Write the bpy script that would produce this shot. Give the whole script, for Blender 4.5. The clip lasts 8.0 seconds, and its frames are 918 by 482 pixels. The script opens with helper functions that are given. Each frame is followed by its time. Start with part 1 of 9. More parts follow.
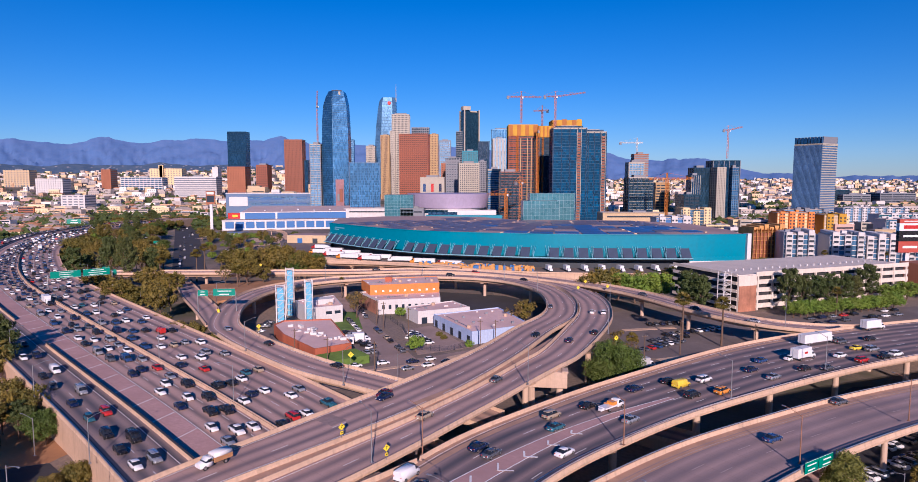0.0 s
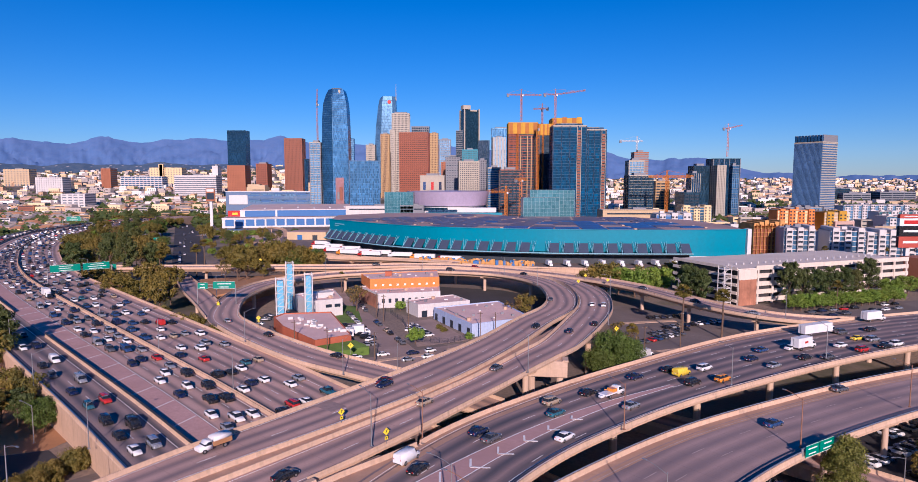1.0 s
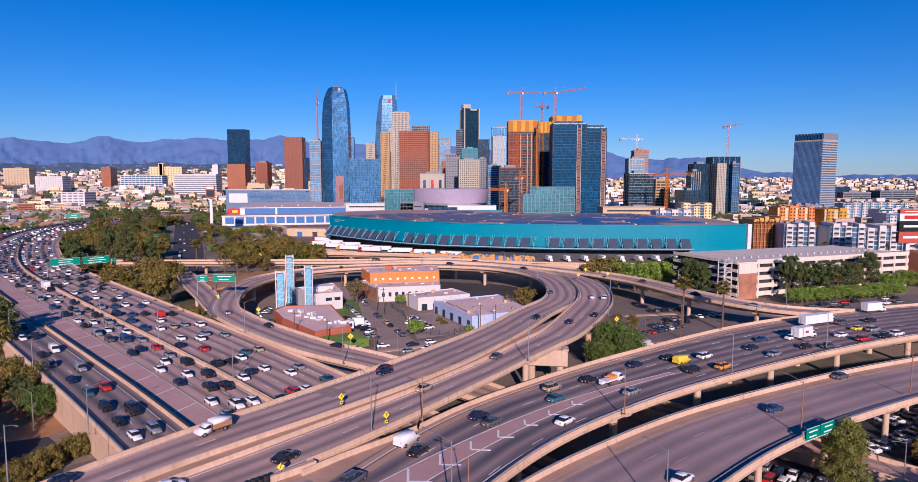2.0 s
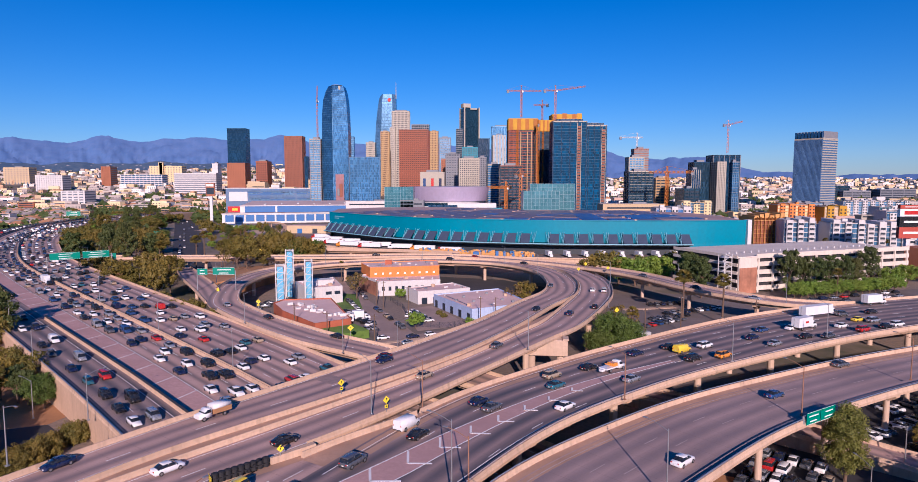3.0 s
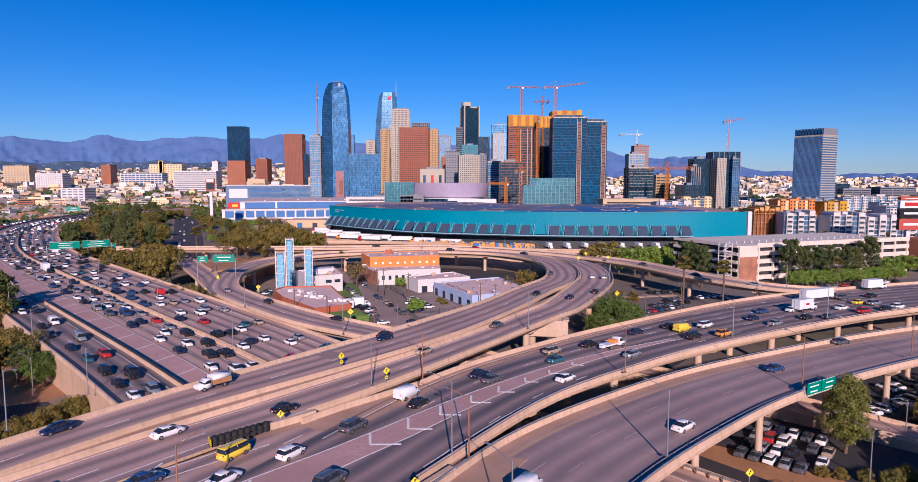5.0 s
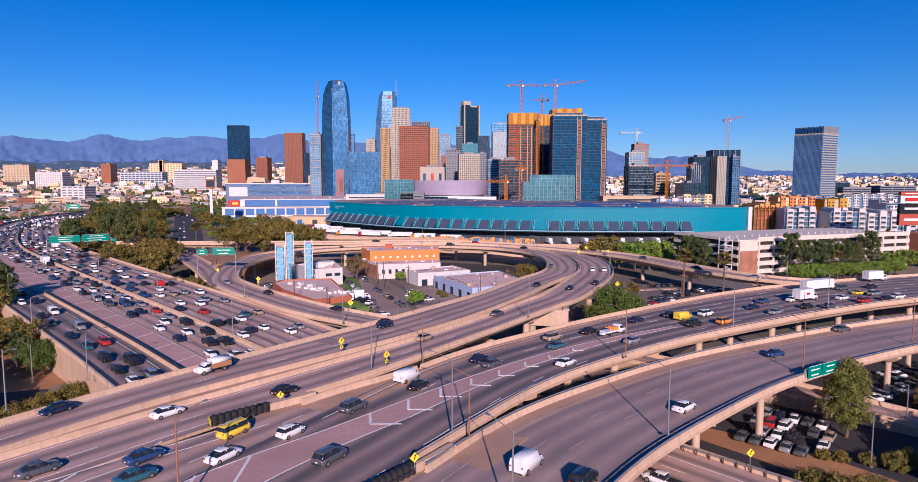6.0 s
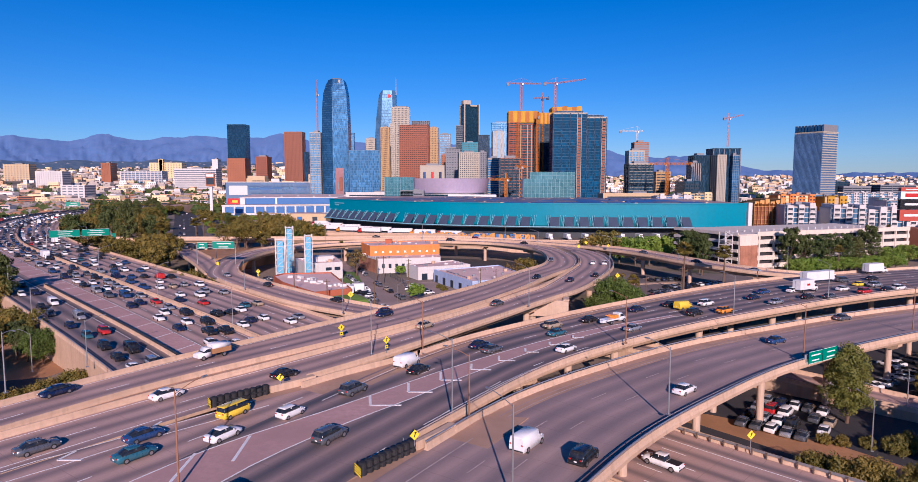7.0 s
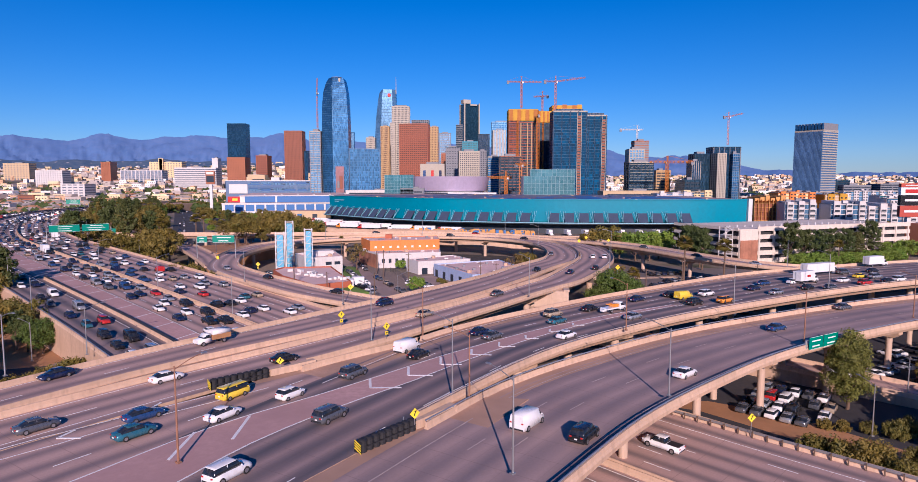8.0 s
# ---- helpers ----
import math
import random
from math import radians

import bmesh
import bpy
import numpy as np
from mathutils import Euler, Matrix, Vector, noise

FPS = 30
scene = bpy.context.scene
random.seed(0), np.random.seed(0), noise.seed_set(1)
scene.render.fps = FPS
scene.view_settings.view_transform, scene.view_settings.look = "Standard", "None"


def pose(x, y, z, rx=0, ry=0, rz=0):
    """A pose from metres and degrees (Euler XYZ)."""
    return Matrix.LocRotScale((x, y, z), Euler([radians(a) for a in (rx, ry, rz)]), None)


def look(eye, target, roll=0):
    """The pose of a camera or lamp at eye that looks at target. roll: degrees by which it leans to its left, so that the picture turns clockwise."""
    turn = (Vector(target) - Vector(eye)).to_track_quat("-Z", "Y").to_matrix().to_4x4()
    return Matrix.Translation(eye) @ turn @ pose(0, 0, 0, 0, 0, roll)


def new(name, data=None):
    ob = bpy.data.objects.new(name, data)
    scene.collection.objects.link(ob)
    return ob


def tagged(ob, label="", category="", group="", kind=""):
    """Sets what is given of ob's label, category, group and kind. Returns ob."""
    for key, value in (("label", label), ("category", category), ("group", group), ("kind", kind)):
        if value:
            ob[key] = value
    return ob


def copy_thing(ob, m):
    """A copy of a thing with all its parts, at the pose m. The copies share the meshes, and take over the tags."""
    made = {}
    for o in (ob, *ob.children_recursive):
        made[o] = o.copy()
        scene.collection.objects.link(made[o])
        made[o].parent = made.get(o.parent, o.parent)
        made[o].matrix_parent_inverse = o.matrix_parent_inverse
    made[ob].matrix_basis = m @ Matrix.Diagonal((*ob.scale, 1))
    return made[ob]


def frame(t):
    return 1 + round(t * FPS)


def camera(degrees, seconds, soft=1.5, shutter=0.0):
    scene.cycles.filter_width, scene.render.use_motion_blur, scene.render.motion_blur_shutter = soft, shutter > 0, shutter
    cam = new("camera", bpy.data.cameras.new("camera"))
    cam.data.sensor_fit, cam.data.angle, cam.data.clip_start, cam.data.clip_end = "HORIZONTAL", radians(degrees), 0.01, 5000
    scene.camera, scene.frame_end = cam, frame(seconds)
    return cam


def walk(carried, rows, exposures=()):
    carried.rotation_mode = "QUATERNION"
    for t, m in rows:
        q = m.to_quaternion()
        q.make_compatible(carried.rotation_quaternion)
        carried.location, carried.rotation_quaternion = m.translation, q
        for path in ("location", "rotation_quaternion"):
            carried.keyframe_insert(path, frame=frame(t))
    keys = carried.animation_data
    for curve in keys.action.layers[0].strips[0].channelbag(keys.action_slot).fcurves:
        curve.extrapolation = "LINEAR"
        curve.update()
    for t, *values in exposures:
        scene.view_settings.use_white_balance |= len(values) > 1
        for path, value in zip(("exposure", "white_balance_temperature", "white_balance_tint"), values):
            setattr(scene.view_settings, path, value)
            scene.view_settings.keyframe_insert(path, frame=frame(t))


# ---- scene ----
# ---- camera: a drone that sinks straight down over the interchange, looking level-ish to the city ----
cam = camera(72.46, 8.0, soft=0.7)
TILT = -5.42
EYES = [
    (0.0, 0.0, 0.0, 62.50), (0.5, 0.0, 0.02, 61.02), (1.0, 0.0, -0.03, 59.50), (1.5, -0.02, -0.09, 57.98),
    (3.0, -0.03, -0.28, 53.76), (3.5, -0.03, -0.36, 52.50), (4.0, -0.04, -0.48, 51.34), (4.5, -0.05, -0.58, 50.05),
    (6.0, -0.11, -0.70, 45.68), (6.5, -0.12, -0.76, 44.40), (7.0, -0.12, -0.82, 43.08), (7.5, -0.13, -0.86, 41.80),
    (8.0, -0.14, -0.92, 40.60),
]
walk(cam, [(t, pose(x, y, z, 90 + TILT, 0, 0)) for t, x, y, z in EYES], [(0.0, 0.36, 4900, 28), (8.0, 0.36, 4900, 28)])

# ---- world and sun: clear low sun behind the camera ----
SUN_ELEV, SUN_AZ = 21.0, 175.0          # degrees; azimuth clockwise from +y
world = bpy.data.worlds.new("sky")
scene.world = world
world.use_nodes = True
wn = world.node_tree.nodes
sky = wn.new("ShaderNodeTexSky")
sky.sky_type = "NISHITA"
sky.sun_disc = False
sky.sun_elevation, sky.sun_rotation = radians(SUN_ELEV), radians(SUN_AZ)
sky.altitude, sky.air_density, sky.dust_density, sky.ozone_density = 100, 1.0, 0.1, 5.5
wn["Background"].inputs["Strength"].default_value = 0.057
tint = wn.new("ShaderNodeHueSaturation")
tint.inputs["Saturation"].default_value = 1.26
world.node_tree.links.new(sky.outputs[0], tint.inputs["Color"])
world.node_tree.links.new(tint.outputs[0], wn["Background"].inputs["Color"])
sun = new("sun", bpy.data.lights.new("sun", "SUN"))
sun.data.energy, sun.data.angle, sun.data.color = 4.75, radians(0.5), (1.0, 0.70, 0.43)
sd = Vector((math.sin(radians(SUN_AZ)) * math.cos(radians(SUN_ELEV)), math.cos(radians(SUN_AZ)) * math.cos(radians(SUN_ELEV)), math.sin(radians(SUN_ELEV))))
sun.matrix_world = look(sd * 200, (0, 0, 0))

# ---- materials ----
def nodes_of(name, rough=0.8, metal=0.0):
    m = bpy.data.materials.new(name)
    m.use_nodes = True
    nt = m.node_tree
    b = nt.nodes["Principled BSDF"]
    b.inputs["Roughness"].default_value, b.inputs["Metallic"].default_value = rough, metal
    return m, nt, b


def mix_rgb(nt, fac, a, b, mode="MIX"):
    n = nt.nodes.new("ShaderNodeMix")
    n.data_type, n.blend_type = "RGBA", mode
    for sock, v in ((n.inputs[0], fac), (n.inputs[6], a), (n.inputs[7], b)):
        if hasattr(v, "is_linked"):
            nt.links.new(v, sock)
        elif isinstance(v, (int, float)):
            sock.default_value = v
        else:
            sock.default_value = (*v[:3], 1)
    return n.outputs[2]


def noise_at(nt, coord, scale, detail=4, rough=0.6, stretch=None):
    if stretch:
        mp = nt.nodes.new("ShaderNodeMapping")
        mp.inputs["Scale"].default_value = stretch
        nt.links.new(coord, mp.inputs[0])
        coord = mp.outputs[0]
    n = nt.nodes.new("ShaderNodeTexNoise")
    n.inputs["Scale"].default_value, n.inputs["Detail"].default_value, n.inputs["Roughness"].default_value = scale, detail, rough
    nt.links.new(coord, n.inputs["Vector"])
    return n.outputs["Fac"]


def ramp(nt, fac, lo, hi):
    n = nt.nodes.new("ShaderNodeMapRange")
    n.inputs["From Min"].default_value, n.inputs["From Max"].default_value = lo, hi
    nt.links.new(fac, n.inputs["Value"])
    return n.outputs[0]


def maths(nt, op, a, b=0.0, c=0.0):
    n = nt.nodes.new("ShaderNodeMath")
    n.operation = op
    for sock, v in zip(n.inputs, (a, b, c)):
        if isinstance(v, (int, float)):
            sock.default_value = v
        else:
            nt.links.new(v, sock)
    return n.outputs[0]


def bump(nt, b, height, strength=0.3, dist=0.05):
    n = nt.nodes.new("ShaderNodeBump")
    n.inputs["Strength"].default_value, n.inputs["Distance"].default_value = strength, dist
    nt.links.new(height, n.inputs["Height"])
    nt.links.new(n.outputs[0], b.inputs["Normal"])


def surface(name, col, rough=0.8, metal=0.0, big=0.15, fine=2.0, amp=0.25, streak=0.0, tone=None, vary=0.0):
    """A weathered surface: broad patches, fine grain, optional rain streaks and a per-object tone."""
    m, nt, b = nodes_of(name, rough, metal)
    co = nt.nodes.new("ShaderNodeTexCoord").outputs["Object"]
    dark = [c * (1 - amp) for c in col]
    lite = [min(1, c * (1 + amp * 0.6)) for c in col]
    c1 = mix_rgb(nt, ramp(nt, noise_at(nt, co, big, 5), 0.3, 0.7), dark, lite)
    g = noise_at(nt, co, fine, 6, 0.7)
    c2 = mix_rgb(nt, ramp(nt, g, 0.35, 0.75), c1, [c * 0.82 for c in (tone or col)])
    if streak:
        s = noise_at(nt, co, 1.0, 3, 0.5, (1.2, 1.2, 0.06))
        c2 = mix_rgb(nt, maths(nt, "MULTIPLY", ramp(nt, s, 0.5, 0.8), streak), c2, [c * 0.45 for c in col])
    if vary:
        r = nt.nodes.new("ShaderNodeObjectInfo").outputs["Random"]
        v = nt.nodes.new("ShaderNodeHueSaturation")
        nt.links.new(maths(nt, "MULTIPLY_ADD", r, 2 * vary, 1 - vary), v.inputs["Value"])
        nt.links.new(c2, v.inputs["Color"])
        c2 = v.outputs[0]
    nt.links.new(c2, b.inputs["Base Color"])
    nt.links.new(maths(nt, "MULTIPLY_ADD", g, 0.25, rough - 0.12), b.inputs["Roughness"])
    bump(nt, b, g, 0.25, 0.03)
    return m


def road_surface(name, col, worn, lane=3.66, shift=0.0, dark=0.75, slim=2.6, even=0.2):
    """Concrete or asphalt with oil and tyre bands down each lane, slab joints across and patches."""
    m, nt, b = nodes_of(name, 0.85)
    uv = nt.nodes.new("ShaderNodeUVMap")
    uv.uv_map = "UVMap"
    sep = nt.nodes.new("ShaderNodeSeparateXYZ")
    nt.links.new(uv.outputs[0], sep.inputs[0])
    u, v = sep.outputs[0], sep.outputs[1]
    wob = noise_at(nt, uv.outputs[0], 0.05, 2, 0.5)
    ph = maths(nt, "FRACT", maths(nt, "DIVIDE", maths(nt, "ADD", maths(nt, "ADD", u, shift), maths(nt, "MULTIPLY", wob, 0.9)), lane))
    band = maths(nt, "SUBTRACT", 1.0, maths(nt, "MULTIPLY", maths(nt, "ABSOLUTE", maths(nt, "SUBTRACT", ph, 0.5)), slim))
    band = maths(nt, "MAXIMUM", band, 0.0)
    band = maths(nt, "MULTIPLY", maths(nt, "MULTIPLY", band, band), maths(nt, "SUBTRACT", 3.0, maths(nt, "MULTIPLY", band, 2.0)))
    longn = noise_at(nt, uv.outputs[0], 1.0, 5, 0.6, (0.22, 0.02, 1))
    band = maths(nt, "MULTIPLY", band, maths(nt, "MULTIPLY_ADD", longn, 1.2, even))
    base = mix_rgb(nt, ramp(nt, noise_at(nt, uv.outputs[0], 0.045, 4), 0.3, 0.7), [c * 0.84 for c in col], [c * 1.12 for c in col])
    base = mix_rgb(nt, maths(nt, "MULTIPLY", band, dark), base, worn)
    stain = ramp(nt, noise_at(nt, uv.outputs[0], 1.0, 6, 0.7, (0.25, 0.08, 1)), 0.55, 0.8)
    base = mix_rgb(nt, maths(nt, "MULTIPLY", stain, 0.35), base, [c * 0.5 for c in col])
    slab = maths(nt, "FRACT", maths(nt, "DIVIDE", v, 4.57))
    joint = maths(nt, "LESS_THAN", slab, 0.02)
    base = mix_rgb(nt, maths(nt, "MULTIPLY", joint, 0.35), base, [c * 0.4 for c in col])
    lj = maths(nt, "LESS_THAN", maths(nt, "FRACT", maths(nt, "DIVIDE", maths(nt, "ADD", u, shift), lane)), 0.025)
    base = mix_rgb(nt, maths(nt, "MULTIPLY", lj, 0.16), base, [c * 0.4 for c in col])
    grain = noise_at(nt, uv.outputs[0], 3.0, 6, 0.75)
    base = mix_rgb(nt, ramp(nt, grain, 0.3, 0.8), base, mix_rgb(nt, 0.18, base, (0.02, 0.02, 0.02)))
    nt.links.new(base, b.inputs["Base Color"])
    bump(nt, b, grain, 0.2, 0.02)
    return m


def glass_facade(name, col, rough=0.2, panel=(1.6, 3.8), spread=0.28, metal=0.0):
    """Curtain-wall glass whose panes differ a little in tint and gloss."""
    m, nt, b = nodes_of(name, rough, metal)
    b.inputs["Specular IOR Level"].default_value = 0.35
    co = nt.nodes.new("ShaderNodeTexCoord").outputs["Object"]
    sn = nt.nodes.new("ShaderNodeVectorMath")
    sn.operation = "SNAP"
    sn.inputs[1].default_value = (panel[0], panel[0], panel[1])
    nt.links.new(co, sn.inputs[0])
    wn_ = nt.nodes.new("ShaderNodeTexWhiteNoise")
    nt.links.new(sn.outputs[0], wn_.inputs["Vector"])
    c = mix_rgb(nt, wn_.outputs["Value"], [x * (1 - spread) for x in col], [min(1, x * (1 + spread)) for x in col])
    c = mix_rgb(nt, ramp(nt, noise_at(nt, co, 0.03, 3), 0.35, 0.7), c, [x * 0.6 for x in col])
    nt.links.new(c, b.inputs["Base Color"])
    nt.links.new(maths(nt, "MULTIPLY_ADD", wn_.outputs["Value"], 0.12, rough), b.inputs["Roughness"])
    bump(nt, b, noise_at(nt, co, 0.25, 2), 0.012, 0.3)
    return m


def paint(name, col, rough=0.25, metal=0.0):
    m, nt, b = nodes_of(name, rough, metal)
    co = nt.nodes.new("ShaderNodeTexCoord").outputs["Object"]
    d = ramp(nt, noise_at(nt, co, 1.7, 5), 0.45, 0.8)
    nt.links.new(mix_rgb(nt, maths(nt, "MULTIPLY", d, 0.25), col, (0.16, 0.13, 0.11)), b.inputs["Base Color"])
    nt.links.new(maths(nt, "MULTIPLY_ADD", d, 0.3, rough), b.inputs["Roughness"])
    b.inputs["Coat Weight"].default_value = 0.4
    return m


def leaf_surface(name, a, bcol):
    m, nt, b = nodes_of(name, 0.65)
    co = nt.nodes.new("ShaderNodeTexCoord").outputs["Object"]
    geo_ = nt.nodes.new("ShaderNodeNewGeometry")
    info = nt.nodes.new("ShaderNodeObjectInfo")
    f = maths(nt, "ADD", maths(nt, "MULTIPLY", geo_.outputs["Random Per Island"], 0.55), maths(nt, "MULTIPLY", ramp(nt, noise_at(nt, co, 0.35, 3), 0.3, 0.7), 0.45))
    c = mix_rgb(nt, f, a, bcol)
    c = mix_rgb(nt, maths(nt, "MULTIPLY", info.outputs["Random"], 0.24), c, (0.20, 0.12, 0.012))
    c = mix_rgb(nt, maths(nt, "MULTIPLY", maths(nt, "FRACT", maths(nt, "MULTIPLY", info.outputs["Random"], 7.3)), 0.35), c, (0.045, 0.085, 0.010))
    nt.links.new(c, b.inputs["Base Color"])
    b.inputs["Subsurface Weight"].default_value = 0.0
    return m


CONC = surface("weathered_concrete", (0.58, 0.40, 0.265), 0.85, big=0.08, fine=1.6, amp=0.22, streak=0.5)
CONC_PALE = surface("pale_concrete", (0.64, 0.45, 0.305), 0.85, big=0.1, fine=1.5, amp=0.2, streak=0.5)
ROAD_PINK = road_surface("viaduct_concrete", (0.56, 0.375, 0.31), (0.13, 0.115, 0.13), dark=0.85, slim=2.3)
ROAD_DARK = road_surface("flyover_lanes", (0.42, 0.295, 0.26), (0.085, 0.083, 0.098), dark=0.9, slim=1.45, even=0.35)
# darker road copy: the connector's shade is mixed into its asphalt colour
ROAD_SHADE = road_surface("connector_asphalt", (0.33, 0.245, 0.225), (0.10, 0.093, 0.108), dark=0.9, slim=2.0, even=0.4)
ROAD_SOFT = road_surface("flyover_soft", (0.47, 0.33, 0.29), (0.13, 0.12, 0.14), lane=3.7, shift=0.75, dark=0.72, slim=1.6, even=0.15)
ROAD_FWY = road_surface("freeway_concrete", (0.54, 0.365, 0.305), (0.10, 0.095, 0.105), dark=0.85, shift=0.3)
# kept near black so that shade under the decks is partly in the colour
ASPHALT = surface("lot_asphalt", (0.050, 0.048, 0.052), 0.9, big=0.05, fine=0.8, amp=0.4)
ASPHALT_OLD = surface("old_asphalt", (0.20, 0.165, 0.15), 0.9, big=0.06, fine=0.7, amp=0.35)
PATCH = surface("resurfaced_patch", (0.31, 0.23, 0.21), 0.9, big=0.2, fine=1.2, amp=0.3)
LOT_WARM = surface("warm_old_asphalt", (0.36, 0.265, 0.225), 0.9, big=0.09, fine=0.9, amp=0.35)
GORE = surface("gore_concrete", (0.54, 0.335, 0.30), 0.85, big=0.1, fine=1.2, amp=0.2)
LINE_WORN = surface("worn_road_paint", (0.66, 0.55, 0.50), 0.7, big=0.6, fine=3, amp=0.3)
PIER_CONC = surface("pier_concrete", (0.60, 0.44, 0.32), 0.85, big=0.1, fine=1.5, amp=0.22, streak=0.5)
LINE_FADED = surface("faded_road_paint", (0.52, 0.42, 0.38), 0.75, big=0.5, fine=3, amp=0.35)
LINE_WHITE = surface("white_road_paint", (0.92, 0.89, 0.86), 0.6, big=0.6, fine=3, amp=0.18)
SHOULDER = surface("dusty_shoulder", (0.50, 0.315, 0.21), 0.9, big=0.15, fine=1.2, amp=0.3)
STEEL = surface("galvanised_steel", (0.42, 0.42, 0.43), 0.45, 0.7, big=0.5, fine=4, amp=0.2)
RAIL = surface("painted_rail", (0.30, 0.33, 0.40), 0.5, 0.3, big=0.5, fine=4, amp=0.2)
RUST = surface("rusty_pole", (0.33, 0.17, 0.10), 0.7, 0.2, big=0.6, fine=4, amp=0.35)
GLARE = surface("dark_screen", (0.03, 0.035, 0.05), 0.6, big=0.5, fine=3, amp=0.3)
RUBBER = surface("black_rubber", (0.022, 0.022, 0.025), 0.75, big=1, fine=6, amp=0.3)
TYRE = surface("tyre_rubber", (0.02, 0.02, 0.02), 0.85, big=3, fine=12, amp=0.2)
RIM = paint("wheel_alloy", (0.45, 0.45, 0.46), 0.35, 0.8)
CARGLASS = paint("car_glass", (0.015, 0.02, 0.028), 0.08)
LAMPRED = paint("tail_lamp", (0.45, 0.02, 0.015), 0.2)
LAMPCLEAR = paint("head_lamp", (0.75, 0.76, 0.78), 0.15)
DIRT = surface("dry_dirt", (0.46, 0.235, 0.10), 0.95, big=0.08, fine=0.9, amp=0.4)
GRASS = surface("lawn", (0.125, 0.21, 0.03), 0.95, big=0.2, fine=3, amp=0.45)
SIGN_GREEN = surface("sign_green", (0.0, 0.25, 0.17), 0.45, big=0.6, fine=5, amp=0.12)
SIGN_YELLOW = surface("sign_yellow", (0.92, 0.70, 0.008), 0.45, big=0.6, fine=5, amp=0.1)
SIGN_BLACK = surface("sign_black", (0.02, 0.02, 0.02), 0.5, big=0.6, fine=5, amp=0.1)
BARK = surface("bark", (0.16, 0.105, 0.07), 0.95, big=0.9, fine=7, amp=0.4)
WHITE_WALL = surface("white_stucco", (0.66, 0.63, 0.61), 0.85, big=0.1, fine=1.5, amp=0.1, streak=0.25)
WINDOW = surface("dark_window", (0.022, 0.034, 0.055), 0.3, big=0.2, fine=1.0, amp=0.3)
LEAF = [leaf_surface("leaves_olive", (0.062, 0.060, 0.008), (0.26, 0.188, 0.018)),
        leaf_surface("leaves_green", (0.072, 0.155, 0.009), (0.24, 0.37, 0.022)),
        leaf_surface("leaves_dark", (0.024, 0.048, 0.008), (0.085, 0.115, 0.022)),
        leaf_surface("leaves_deep", (0.026, 0.064, 0.006), (0.10, 0.18, 0.014)),
        leaf_surface("leaves_tall", (0.060, 0.090, 0.010), (0.24, 0.25, 0.028)),
        leaf_surface("leaves_dry", (0.10, 0.072, 0.016), (0.23, 0.15, 0.035))]


# ---- building blocks ----
def mesh_of(name, verts, faces, mats, idx=None, uvs=None, smooth=False):
    me = bpy.data.meshes.new(name)
    me.from_pydata([tuple(v) for v in verts], [], faces)
    for m in (mats if isinstance(mats, (list, tuple)) else [mats]):
        me.materials.append(m)
    if idx is not None:
        me.polygons.foreach_set("material_index", idx)
    if uvs is not None:
        lay = me.uv_layers.new(name="UVMap")
        loops = np.zeros(len(me.loops), dtype=np.int32)
        me.loops.foreach_get("vertex_index", loops)
        lay.data.foreach_set("uv", np.asarray(uvs, dtype=np.float32)[loops].ravel())
    if smooth:
        me.polygons.foreach_set("use_smooth", [True] * len(me.polygons))
    me.update()
    return me


def child(name, me, parent, m=None, label=""):
    ob = new(name, me)
    ob.parent = parent
    if m is not None:
        ob.matrix_basis = m
    if label:
        ob["label"] = label
    return ob


def part(name, bm, material, parent, label=""):
    me = bpy.data.meshes.new(name)
    bm.to_mesh(me)
    bm.free()
    for m in (material if isinstance(material, (list, tuple)) else [material]):
        me.materials.append(m)
    return child(name, me, parent, None, label)


def box_bm(sx, sy, sz, at=(0, 0, 0), bevel=0.0, bm=None, rot=None):
    """A box that stands on at (centre of its base)."""
    bm = bm or bmesh.new()
    r = bmesh.ops.create_cube(bm, size=1)
    m = Matrix.Translation(at) @ (rot or Matrix()) @ Matrix.Translation((0, 0, sz / 2)) @ Matrix.Diagonal((sx, sy, sz, 1))
    bmesh.ops.transform(bm, matrix=m, verts=r["verts"])
    if bevel:
        es = list({e for v in r["verts"] for e in v.link_edges})
        bmesh.ops.bevel(bm, geom=es, offset=bevel, segments=1, affect="EDGES")
    return bm


def cyl_bm(r1, r2, h, at=(0, 0, 0), n=12, bm=None, rot=None):
    bm = bm or bmesh.new()
    r = bmesh.ops.create_cone(bm, cap_ends=True, segments=n, radius1=r1, radius2=r2, depth=h)
    bmesh.ops.transform(bm, matrix=Matrix.Translation(at) @ (rot or Matrix()) @ Matrix.Translation((0, 0, h / 2)), verts=r["verts"])
    return bm


def bar_bm(a, b, r, n=6, bm=None):
    """A round bar from a to b."""
    a, b = Vector(a), Vector(b)
    d = b - a
    return cyl_bm(r, r, d.length, a, n, bm, d.to_track_quat("Z", "Y").to_matrix().to_4x4())


MESHES = {}


def shared(key, make, mats):
    """One mesh for all alike pieces."""
    if key not in MESHES:
        bm = make()
        me = bpy.data.meshes.new(key if isinstance(key, str) else str(key[0]))
        bm.to_mesh(me)
        bm.free()
        for m in (mats if isinstance(mats, (list, tuple)) else [mats]):
            me.materials.append(m)
        MESHES[key] = me
    return MESHES[key]


